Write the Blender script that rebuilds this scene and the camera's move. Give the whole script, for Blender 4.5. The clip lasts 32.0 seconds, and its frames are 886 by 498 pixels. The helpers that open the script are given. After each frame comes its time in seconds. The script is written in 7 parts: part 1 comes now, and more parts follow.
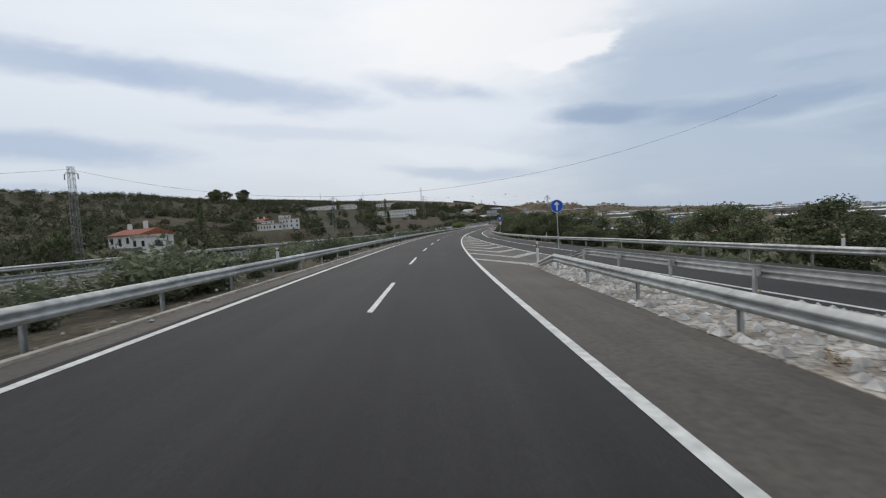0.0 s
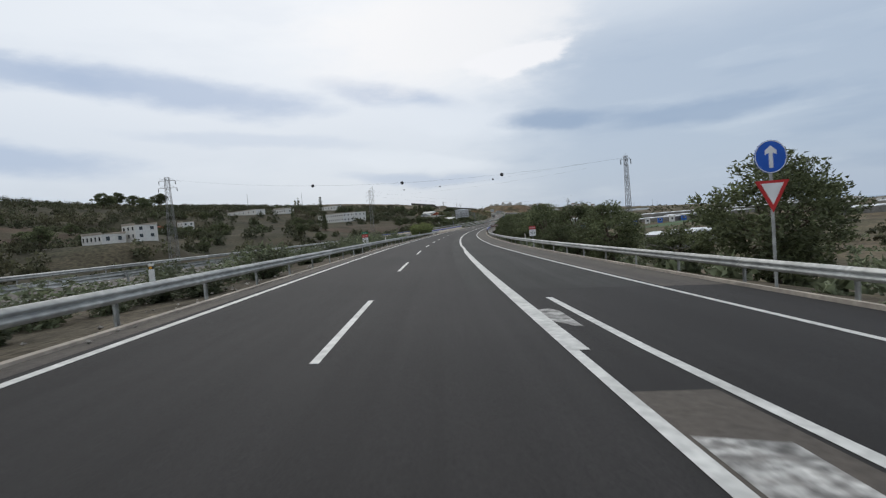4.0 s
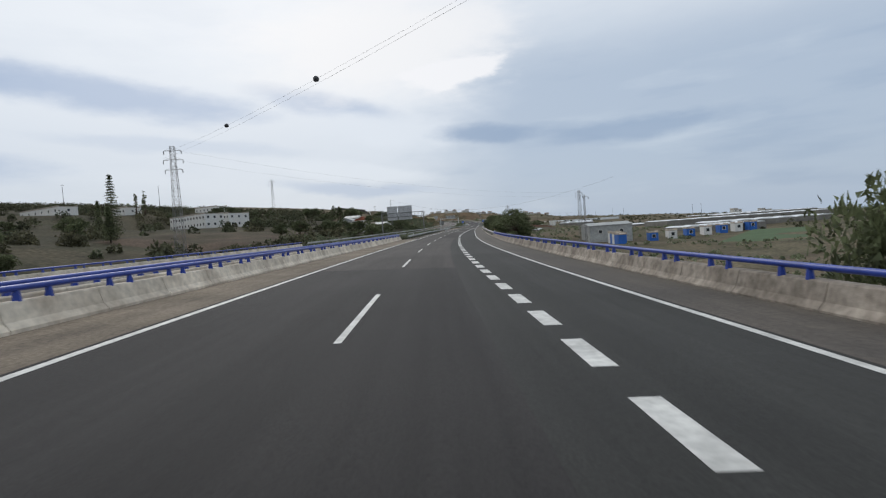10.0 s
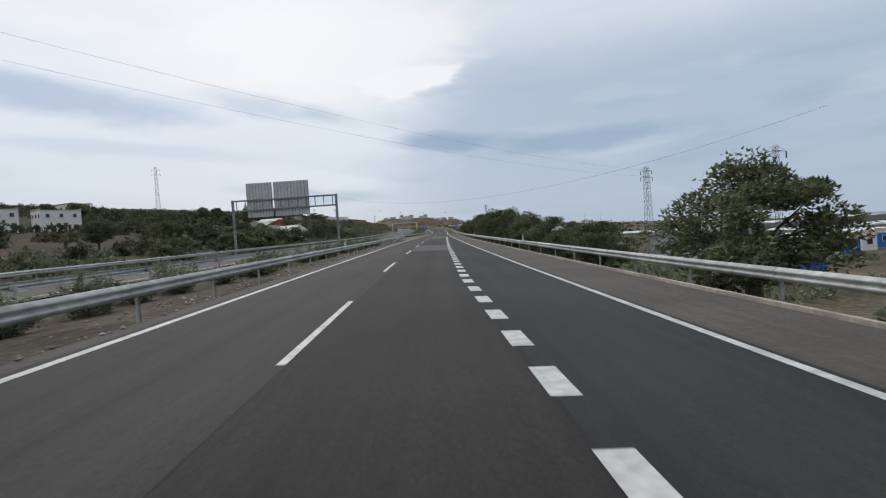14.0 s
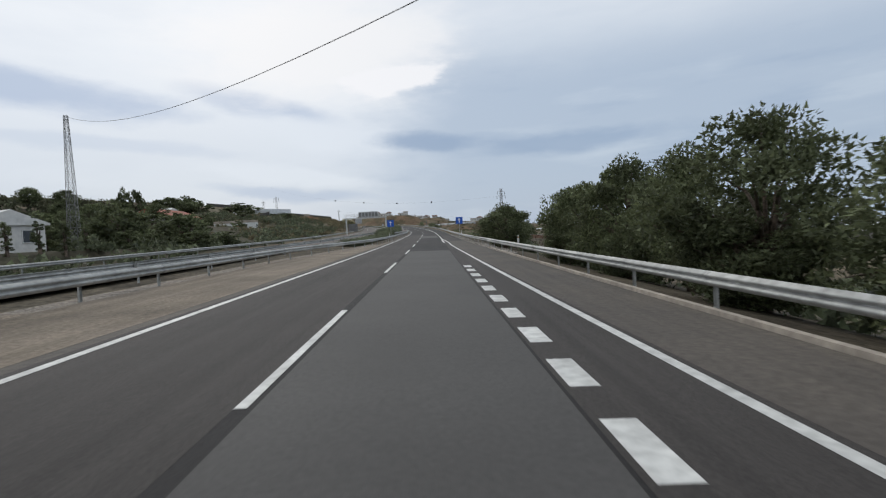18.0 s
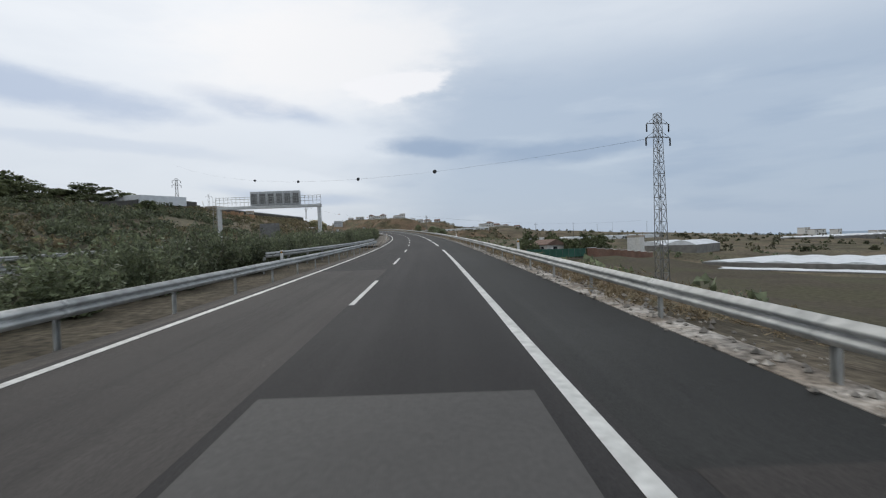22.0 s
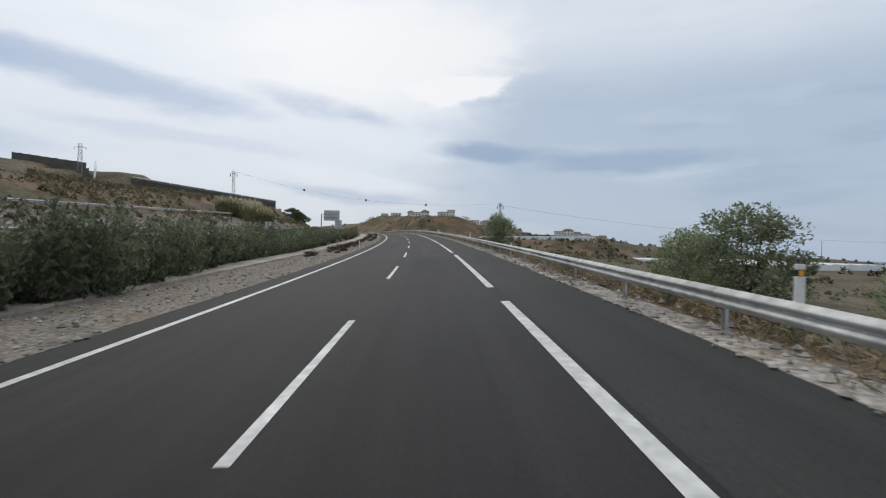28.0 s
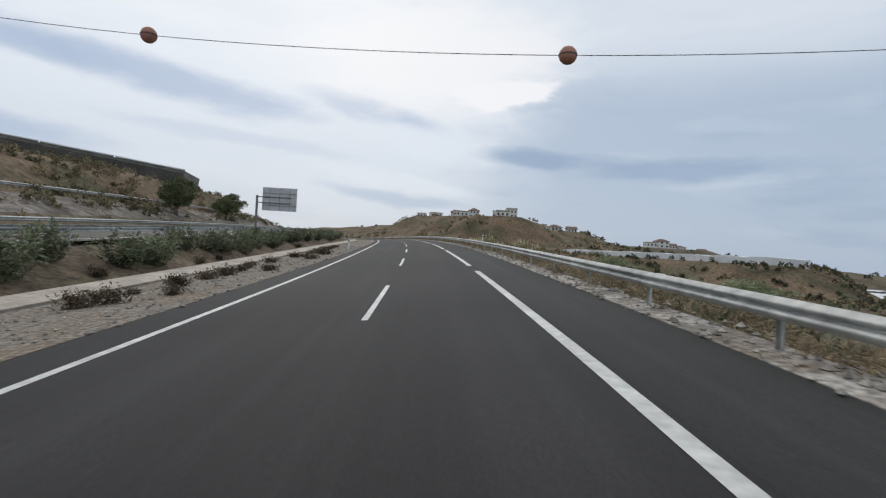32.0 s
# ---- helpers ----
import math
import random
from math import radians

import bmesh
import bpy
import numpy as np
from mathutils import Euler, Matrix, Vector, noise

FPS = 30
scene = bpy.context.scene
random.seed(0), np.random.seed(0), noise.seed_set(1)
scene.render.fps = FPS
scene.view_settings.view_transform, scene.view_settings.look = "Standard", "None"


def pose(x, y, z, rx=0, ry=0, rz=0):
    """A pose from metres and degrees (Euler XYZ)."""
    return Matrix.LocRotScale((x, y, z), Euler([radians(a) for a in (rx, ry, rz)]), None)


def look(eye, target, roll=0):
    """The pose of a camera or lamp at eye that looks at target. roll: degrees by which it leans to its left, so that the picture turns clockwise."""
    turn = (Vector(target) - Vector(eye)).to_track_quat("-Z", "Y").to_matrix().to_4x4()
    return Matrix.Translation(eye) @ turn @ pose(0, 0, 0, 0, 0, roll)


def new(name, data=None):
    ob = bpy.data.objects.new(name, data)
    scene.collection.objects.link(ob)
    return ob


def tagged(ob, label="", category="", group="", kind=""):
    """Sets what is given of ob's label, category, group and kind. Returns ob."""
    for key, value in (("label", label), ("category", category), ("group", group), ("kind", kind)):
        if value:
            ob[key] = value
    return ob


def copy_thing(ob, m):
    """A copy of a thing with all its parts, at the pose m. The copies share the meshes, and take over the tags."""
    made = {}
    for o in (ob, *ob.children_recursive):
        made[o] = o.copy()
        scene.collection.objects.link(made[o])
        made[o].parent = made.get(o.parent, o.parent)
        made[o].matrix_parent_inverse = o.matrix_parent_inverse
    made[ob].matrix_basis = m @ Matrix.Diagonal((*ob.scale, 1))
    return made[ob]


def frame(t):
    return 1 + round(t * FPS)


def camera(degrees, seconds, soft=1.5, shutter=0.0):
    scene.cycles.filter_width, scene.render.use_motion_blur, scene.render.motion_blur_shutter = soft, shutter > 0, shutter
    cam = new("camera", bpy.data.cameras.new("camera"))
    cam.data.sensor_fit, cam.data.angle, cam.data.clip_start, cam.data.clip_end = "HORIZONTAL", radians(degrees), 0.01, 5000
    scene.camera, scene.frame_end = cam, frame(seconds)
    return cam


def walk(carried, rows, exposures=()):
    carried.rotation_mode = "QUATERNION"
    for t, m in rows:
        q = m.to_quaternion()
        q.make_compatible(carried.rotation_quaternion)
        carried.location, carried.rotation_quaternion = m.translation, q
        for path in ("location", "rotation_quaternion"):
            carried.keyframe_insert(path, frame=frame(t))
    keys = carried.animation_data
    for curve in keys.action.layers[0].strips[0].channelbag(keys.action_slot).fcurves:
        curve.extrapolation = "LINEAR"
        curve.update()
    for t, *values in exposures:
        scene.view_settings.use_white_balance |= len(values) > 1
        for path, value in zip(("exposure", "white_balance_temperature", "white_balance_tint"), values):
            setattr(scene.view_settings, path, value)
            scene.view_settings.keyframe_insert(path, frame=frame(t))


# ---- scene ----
SPEED = 26.1      # metres a second
EYE = 1.74        # camera over the road
STEP = 26.1       # one knot of the alignment every 26.1 m

# the road's line: heading (degrees, positive to the left), grade and bank, knot by knot
HEAD = [1.1, -0.17, -1.24, -2.17, -3.26, -4.38, -5.38, -6.28, -7.26, -8.46, -9.8, -11.07, -12.28, -13.57, -14.64, -15.19, -15.36, -15.73, -16.43, -16.83, -16.7, -16.53, -16.37, -15.99, -15.23, -14.34, -13.36, -12.36, -11.31, -10.27, -9.18, -7.99, -6.74]
GRADE = [-0.89, -0.74, -0.67, -0.63, -0.59, -0.54, -0.48, -0.44, -0.29, -0.1, 0.08, 0.18, 0.27, 0.4, 0.53, 0.65, 0.69, 0.65, 0.59, 0.64, 0.82, 0.96, 1.04, 1.11, 1.23, 1.32, 1.4, 1.48, 1.58, 1.69, 1.81, 1.87, 1.85]
BANK = [2.04, 2.43, 2.76, 3.0, 3.17, 3.31, 3.48, 3.57, 3.45, 3.12, 2.74, 2.4, 2.2, 2.23, 2.47, 2.63, 2.47, 2.13, 1.88, 1.75, 1.58, 1.27, 0.76, 0.08, -0.69, -1.39, -1.91, -2.3, -2.67, -3.12, -3.6, -4.06, -4.49]
# seconds, pitch, roll, yaw of the camera in the car
TURN = [
    (0.0, -2.84, 3.44, -0.00), (0.5, -2.67, 3.64, -0.55), (1.0, -2.68, 3.84, -1.35), (1.5, -2.72, 4.02, -2.02),
    (2.0, -2.56, 4.19, -2.44), (2.5, -2.53, 4.32, -2.70), (3.0, -2.64, 4.42, -3.17), (3.5, -2.59, 4.50, -3.68),
    (4.0, -2.53, 4.58, -4.34), (4.5, -2.52, 4.64, -5.01), (5.0, -2.55, 4.70, -5.60), (5.5, -2.52, 4.77, -6.06),
    (6.0, -2.26, 4.86, -6.38), (6.5, -2.35, 4.99, -6.87), (7.0, -2.55, 5.08, -7.46), (7.5, -2.48, 5.03, -7.93),
    (8.0, -2.32, 4.89, -8.24), (8.5, -2.17, 4.71, -8.76), (9.0, -2.00, 4.53, -9.38), (9.5, -1.72, 4.34, -10.24),
    (10.0, -1.91, 4.13, -11.14), (10.5, -1.83, 3.93, -11.61), (11.0, -1.77, 3.78, -12.11), (11.5, -1.68, 3.65, -12.66),
    (12.0, -1.66, 3.55, -13.34), (12.5, -1.86, 3.50, -14.09), (13.0, -1.55, 3.52, -14.71), (13.5, -1.32, 3.66, -15.38),
    (14.0, -1.41, 3.90, -15.81), (14.5, -1.37, 4.11, -16.30), (15.0, -1.30, 4.15, -16.48), (15.5, -1.25, 4.07, -16.47),
    (16.0, -1.21, 3.91, -16.39), (16.5, -1.19, 3.70, -16.38), (17.0, -1.20, 3.49, -16.57), (17.5, -1.33, 3.33, -17.07),
    (18.0, -1.54, 3.23, -17.72), (18.5, -1.48, 3.19, -18.14), (19.0, -1.52, 3.17, -18.16), (19.5, -1.25, 3.12, -17.89),
    (20.0, -0.98, 3.03, -17.70), (20.5, -0.93, 2.89, -17.62), (21.0, -0.98, 2.71, -17.62), (21.5, -0.92, 2.48, -17.57),
    (22.0, -0.87, 2.21, -17.61), (22.5, -1.03, 1.88, -17.46), (23.0, -0.91, 1.50, -17.11), (23.5, -0.81, 1.10, -16.83),
    (24.0, -0.57, 0.70, -16.44), (24.5, -0.63, 0.28, -15.89), (25.0, -0.67, -0.06, -15.38), (25.5, -0.60, -0.32, -14.97),
    (26.0, -0.56, -0.54, -14.51), (26.5, -0.52, -0.73, -14.00), (27.0, -0.47, -0.91, -13.45), (27.5, -0.41, -1.07, -12.91),
    (28.0, -0.38, -1.25, -12.40), (28.5, -0.27, -1.44, -11.89), (29.0, -0.35, -1.68, -11.37), (29.5, -0.27, -1.97, -10.85),
    (30.0, -0.06, -2.23, -10.33), (30.5, 0.04, -2.45, -9.73), (31.0, -0.01, -2.66, -9.10), (31.5, -0.08, -2.87, -8.43),
    (32.0, -0.10, -3.09, -7.83),
]
# the road runs on past the last camera place, bending left and levelling out
HEAD_ON = [-5.4, -4.0, -2.5, -0.9, 0.9, 2.9, 5.1, 7.5, 9.9, 12.4, 14.9, 17.4, 19.9, 21.9, 23.9]
GRADE_ON = [1.85, 1.6, 1.2, 1.0, 0.7, 0.4, 0.1, -0.2, -0.3, -0.3, -0.3, -0.3, -0.3, -0.3, -0.3]
BANK_ON = [-4.4, -4.2, -4.0, -4.0, -4.0, -4.0, -4.0, -4.0, -4.0, -4.0, -4.0, -4.0, -4.0, -4.0, -4.0]
BACK = 6

S0 = -BACK * STEP
KS = np.array([(i - BACK) * STEP for i in range(BACK + len(HEAD) + len(HEAD_ON))])
KH = np.radians(np.array([HEAD[0] + 0.4 * (BACK - i) for i in range(BACK)] + HEAD + HEAD_ON))
KG = np.radians(np.array([GRADE[0]] * BACK + GRADE + GRADE_ON))
KB = np.tan(np.radians(np.array([BANK[0]] * BACK + BANK + BANK_ON)))
SS = np.arange(S0, KS[-1], 1.0)


def softened(v, n=21):
    k = np.hanning(n)
    k /= k.sum()
    return np.convolve(np.pad(v, n // 2, mode="edge"), k, mode="valid")


LH = softened(np.interp(SS, KS, KH))
LB = softened(np.interp(SS, KS, KB))
LG = softened(np.interp(SS, KS, KG))
LX = np.concatenate([[0], np.cumsum(-np.sin(LH[1:] / 2 + LH[:-1] / 2))])
LY = np.concatenate([[0], np.cumsum(np.cos(LH[1:] / 2 + LH[:-1] / 2))])
LZ = np.concatenate([[0], np.cumsum(np.tan(LG[1:] / 2 + LG[:-1] / 2))])
for line_axis in (LX, LY, LZ):
    line_axis -= np.interp(0.0, SS, line_axis)


def at(s, d=0.0, z=0.0, level=False):
    """The world's place s metres along the road, d metres to the right and z metres over its surface (level: over its middle)."""
    x, y, zz, h, b = (float(np.interp(s, SS, v)) for v in (LX, LY, LZ, LH, LB))
    if s > SS[-1]:
        x, y = x - math.sin(h) * (s - SS[-1]), y + math.cos(h) * (s - SS[-1])
    if s < SS[0]:
        x, y = x - math.sin(h) * (s - SS[0]), y + math.cos(h) * (s - SS[0])
    tilt = 0.0 if level else -b * min(max(d, -9.0), 12.0)
    return Vector((x + math.cos(h) * d, y + math.sin(h) * d, zz + tilt + z))


def heading(s):
    return math.degrees(float(np.interp(s, SS, LH)))


def upright(s, d, z=0.0, turn=0.0, level=True):
    """A pose that stands upright on the plan, its y axis along the road."""
    p = at(s, d, z, level)
    return pose(p.x, p.y, p.z, 0, 0, heading(s) + turn)


cam = camera(78.4, 32.0, soft=1.2, shutter=0.07)
rows = []
for t, pitch, roll, yaw in TURN:
    p = at(t * SPEED, 0.0, EYE)
    m = pose(p.x, p.y, p.z, 0, 0, yaw) @ pose(0, 0, 0, 90 + pitch, 0, 0) @ pose(0, 0, 0, 0, 0, -roll)
    rows.append((t, m))
walk(cam, rows)

# ---- sky, sun ----
world = bpy.data.worlds.new("sky")
scene.world = world
world.use_nodes = True
wn, wl = world.node_tree.nodes, world.node_tree.links
wn.clear()


def wmath(op, a, b=None, c=None):
    n = wn.new("ShaderNodeMath")
    n.operation = op
    for i, v in enumerate((a, b, c)):
        if v is None:
            continue
        if isinstance(v, (int, float)):
            n.inputs[i].default_value = v
        else:
            wl.new(v, n.inputs[i])
    return n.outputs[0]


def wmix(fac, a, b):
    n = wn.new("ShaderNodeMix")
    n.data_type = "RGBA"
    for sock, v in ((n.inputs[0], fac), (n.inputs[6], a), (n.inputs[7], b)):
        if isinstance(v, (int, float)):
            sock.default_value = v
        elif isinstance(v, tuple):
            sock.default_value = (*v, 1)
        else:
            wl.new(v, sock)
    return n.outputs[2]


sky = wn.new("ShaderNodeTexSky")
sky.sky_type, sky.sun_disc = "NISHITA", False
sky.sun_elevation, sky.sun_rotation = radians(38), radians(-8)
sky.air_density, sky.dust_density, sky.ozone_density = 1.0, 2.0, 1.0
coord = wn.new("ShaderNodeTexCoord").outputs["Generated"]
sep = wn.new("ShaderNodeSeparateXYZ")
wl.new(coord, sep.inputs[0])
AZ = wmath("MULTIPLY", wmath("ARCTAN2", sep.outputs[0], sep.outputs[1]), 57.2958)
EL = wmath("MULTIPLY", wmath("ARCSINE", sep.outputs[2]), 57.2958)


def cloud_noise(kx, ky, scale, detail, seed, rough=0.55):
    v = wn.new("ShaderNodeCombineXYZ")
    wl.new(wmath("MULTIPLY", AZ, kx), v.inputs[0])
    wl.new(wmath("MULTIPLY", EL, ky), v.inputs[1])
    v.inputs[2].default_value = seed
    n = wn.new("ShaderNodeTexNoise")
    n.inputs["Scale"].default_value, n.inputs["Detail"].default_value, n.inputs["Roughness"].default_value = scale, detail, rough
    wl.new(v.outputs[0], n.inputs["Vector"])
    return n.outputs["Fac"]


WARP_A = wmath("MULTIPLY", wmath("SUBTRACT", cloud_noise(0.07, 0.12, 2.2, 6, 1.3), 0.5), 6.0)
WARP_E = wmath("MULTIPLY", wmath("SUBTRACT", cloud_noise(0.05, 0.14, 2.0, 6, 7.7), 0.5), 2.4)
FINE = wmath("MULTIPLY", wmath("SUBTRACT", cloud_noise(0.12, 0.34, 1.6, 7, 4.1, 0.6), 0.5), 0.9)
AZW, ELW = wmath("ADD", AZ, WARP_A), wmath("ADD", EL, WARP_E)


def blob(az, el, wa, we, tilt=0.0, edge=0.55):
    """A soft, ragged bank of cloud round a direction: 1 inside, 0 outside."""
    da, de = wmath("SUBTRACT", AZW, az), wmath("SUBTRACT", ELW, el)
    de = wmath("SUBTRACT", de, wmath("MULTIPLY", da, tilt))
    r = wmath("SQRT", wmath("ADD", wmath("POWER", wmath("ABSOLUTE", wmath("DIVIDE", da, wa)), 2.0), wmath("POWER", wmath("ABSOLUTE", wmath("DIVIDE", de, we)), 2.0)))
    r = wmath("ADD", r, FINE)
    n = wn.new("ShaderNodeMapRange")
    n.interpolation_type = "SMOOTHSTEP"
    wl.new(r, n.inputs[0])
    n.inputs[1].default_value, n.inputs[2].default_value, n.inputs[3].default_value, n.inputs[4].default_value = 1 + edge, 1 - edge, 0.0, 1.0
    return n.outputs[0]


def ramp(value, lo, hi):
    n = wn.new("ShaderNodeMapRange")
    n.interpolation_type = "SMOOTHSTEP"
    wl.new(value, n.inputs[0])
    n.inputs[1].default_value, n.inputs[2].default_value = lo, hi
    return n.outputs[0]


# one deck of high cloud: bluer and darker to the right and low, white overhead, with streaks and a ragged white bank
WHITE, PALE, GREY, BLUE, DEEP = (0.87, 0.88, 0.9), (0.68, 0.74, 0.82), (0.37, 0.47, 0.64), (0.42, 0.51, 0.635), (0.26, 0.36, 0.52)
SOFT = (0.70, 0.76, 0.84)
col = wmix(ramp(EL, 0.0, 20.0), (0.55, 0.62, 0.72), (0.78, 0.83, 0.89))
col = wmix(wmath("MULTIPLY", ramp(cloud_noise(0.03, 0.1, 1.8, 6, 2.0, 0.55), 0.42, 0.66), 0.5), col, PALE)
LEAN = wmath("ADD", wmath("SUBTRACT", AZW, wmath("MULTIPLY", ELW, 0.2)), wmath("MULTIPLY", FINE, 7.0))
right = wmath("MULTIPLY", ramp(LEAN, 4.0, 19.0), wmath("SUBTRACT", 1.0, wmath("MULTIPLY", ramp(ELW, 14.0, 22.0), 0.75)))
col = wmix(wmath("MULTIPLY", right, 0.95), col, BLUE)
col = wmix(wmath("MULTIPLY", wmath("MULTIPLY", right, ramp(cloud_noise(0.03, 0.15, 1.7, 6, 12.0, 0.55), 0.5, 0.72)), 0.45), col, (0.60, 0.68, 0.77))
col = wmix(wmath("MULTIPLY", wmath("MULTIPLY", right, ramp(cloud_noise(0.035, 0.2, 1.6, 6, 31.0, 0.5), 0.52, 0.72)), 0.35), col, DEEP)
# grey-blue streaks to the left of the road
col = wmix(wmath("MULTIPLY", blob(-20, 14.0, 12, 1.5, -0.11), 0.8), col, GREY)
col = wmix(wmath("MULTIPLY", blob(-33, 15.2, 9, 1.3, -0.1), 0.7), col, GREY)
col = wmix(wmath("MULTIPLY", blob(0, 13.4, 6.0, 1.1, -0.18), 0.75), col, GREY)
col = wmix(wmath("MULTIPLY", blob(-36, 8.4, 10, 1.2, -0.08), 0.75), col, GREY)
col = wmix(wmath("MULTIPLY", blob(-14, 9.8, 10, 0.7, -0.06), 0.3), col, GREY)
col = wmix(wmath("MULTIPLY", blob(-40, 4.5, 14, 0.6, 0.0), 0.4), col, GREY)
# the white bank overhead, its ragged edge to the right, and pale bars below it
col = wmix(wmath("MULTIPLY", blob(6, 19.0, 13, 4.8, 0.05, 0.5), 0.92), col, WHITE)
col = wmix(wmath("MULTIPLY", blob(13.5, 15.9, 5.0, 1.5, 0.12, 0.2), 1.0), col, (0.88, 0.89, 0.92))
col = wmix(wmath("MULTIPLY", blob(7, 10.6, 7.0, 1.5, -0.12, 0.5), 0.8), col, SOFT)
col = wmix(wmath("MULTIPLY", blob(2, 7.0, 8.0, 0.9, -0.12, 0.5), 0.75), col, SOFT)
# deep blue gaps to the right
col = wmix(wmath("MULTIPLY", blob(17, 9.7, 5.0, 0.9, -0.08), 0.85), col, DEEP)
col = wmix(wmath("MULTIPLY", blob(32, 8.6, 9, 1.0, 0.0), 0.7), col, DEEP)
col = wmix(wmath("MULTIPLY", blob(3, 5.0, 7, 0.6, -0.12), 0.6), col, GREY)
deck = wn.new("ShaderNodeBackground")
deck.inputs["Strength"].default_value = 1.0
skyb = wn.new("ShaderNodeBackground")
skyb.inputs["Strength"].default_value = 0.12
wl.new(sky.outputs[0], skyb.inputs[0])
wl.new(col, deck.inputs[0])
mixed = wn.new("ShaderNodeMixShader")
mixed.inputs[0].default_value = 0.93
wl.new(skyb.outputs[0], mixed.inputs[1])
wl.new(deck.outputs[0], mixed.inputs[2])
wout = wn.new("ShaderNodeOutputWorld")
wl.new(mixed.outputs[0], wout.inputs[0])

sun_data = bpy.data.lights.new("sun", "SUN")
sun_data.energy, sun_data.angle, sun_data.color = 0.9, radians(25), (1.0, 0.96, 0.9)
sun = new("sun", sun_data)
sun.matrix_world = look((0, 0, 100), Vector((0, 0, 100)) - Vector((-0.11, 0.78, 0.62)))

# ---- materials ----


def material(name, base, rough=0.8, metal=0.0, dark=0.75, light=1.2, grain=8.0, big=0.4, bump=0.15, bump_scale=None, spec=0.4, island=0.0, tint=None, tint_amount=0.0, tint_scale=0.15, object_random=0.0, streaks=0.0, through_light=0.0):
    """A surface with grain and large stains. dark, light: how far the grain goes; tint: a second colour in large patches."""
    m = bpy.data.materials.new(name)
    m.use_nodes = True
    n, l = m.node_tree.nodes, m.node_tree.links
    b = n["Principled BSDF"]
    b.inputs["Roughness"].default_value, b.inputs["Metallic"].default_value = rough, metal
    b.inputs["Specular IOR Level"].default_value = spec
    pos = n.new("ShaderNodeNewGeometry").outputs["Position"]

    def noise_at(scale, detail=4.0):
        t = n.new("ShaderNodeTexNoise")
        t.inputs["Scale"].default_value, t.inputs["Detail"].default_value = scale, detail
        l.new(pos, t.inputs["Vector"])
        return t.outputs["Fac"]

    def mapped(v, lo, hi, a, c):
        t = n.new("ShaderNodeMapRange")
        l.new(v, t.inputs[0])
        for i, q in enumerate((lo, hi, a, c)):
            t.inputs[i + 1].default_value = q
        return t.outputs[0]

    def mult(a, c):
        t = n.new("ShaderNodeMath")
        t.operation = "MULTIPLY"
        l.new(a, t.inputs[0])
        l.new(c, t.inputs[1])
        return t.outputs[0]

    fine, wide = noise_at(grain, 5.0), noise_at(big, 3.0)
    value = mult(mapped(fine, 0.3, 0.7, dark, light), mapped(wide, 0.3, 0.7, 1 - (1 - dark) * 0.7, 1 + (light - 1) * 0.7))
    if island:
        g = n.new("ShaderNodeNewGeometry").outputs["Random Per Island"]
        value = mult(value, mapped(g, 0, 1, 1 - island, 1 + island))
    if object_random:
        g = n.new("ShaderNodeObjectInfo").outputs["Random"]
        value = mult(value, mapped(g, 0, 1, 1 - object_random, 1 + object_random))
    if streaks:
        along_road = n.new("ShaderNodeAttribute")
        along_road.attribute_name = "roadpos"
        for sx, sy, k in ((1.1, 0.02, 1.0), (5.0, 0.06, 0.6), (0.4, 0.012, 0.8)):
            mp = n.new("ShaderNodeVectorMath")
            mp.operation = "MULTIPLY"
            mp.inputs[1].default_value = (sx, sy, 1.0)
            l.new(along_road.outputs["Vector"], mp.inputs[0])
            t = n.new("ShaderNodeTexNoise")
            t.inputs["Scale"].default_value, t.inputs["Detail"].default_value = 1.0, 4.0
            l.new(mp.outputs[0], t.inputs["Vector"])
            value = mult(value, mapped(t.outputs["Fac"], 0.3, 0.7, 1 - streaks * k, 1 + streaks * k))
    colour = n.new("ShaderNodeRGB")
    colour.outputs[0].default_value = (*base, 1)
    out = colour.outputs[0]
    if tint:
        t = n.new("ShaderNodeMix")
        t.data_type = "RGBA"
        l.new(mapped(noise_at(tint_scale, 5.0), 0.42, 0.6, 0.0, tint_amount), t.inputs[0])
        l.new(out, t.inputs[6])
        t.inputs[7].default_value = (*tint, 1)
        out = t.outputs[2]
    h = n.new("ShaderNodeVectorMath")
    h.operation = "SCALE"
    l.new(out, h.inputs[0])
    l.new(value, h.inputs["Scale"])
    l.new(h.outputs[0], b.inputs["Base Color"])
    if bump:
        bp = n.new("ShaderNodeBump")
        bp.inputs["Strength"].default_value, bp.inputs["Distance"].default_value = bump, 0.02
        l.new(noise_at(bump_scale or grain * 2, 4.0), bp.inputs["Height"])
        l.new(bp.outputs[0], b.inputs["Normal"])
    if through_light:
        lucent, both, dim = n.new("ShaderNodeBsdfTranslucent"), n.new("ShaderNodeAddShader"), n.new("ShaderNodeVectorMath")
        dim.operation = "SCALE"
        dim.inputs["Scale"].default_value = through_light
        l.new(h.outputs[0], dim.inputs[0])
        l.new(dim.outputs[0], lucent.inputs["Color"])
        l.new(b.outputs[0], both.inputs[0])
        l.new(lucent.outputs[0], both.inputs[1])
        l.new(both.outputs[0], n["Material Output"].inputs["Surface"])
    return m


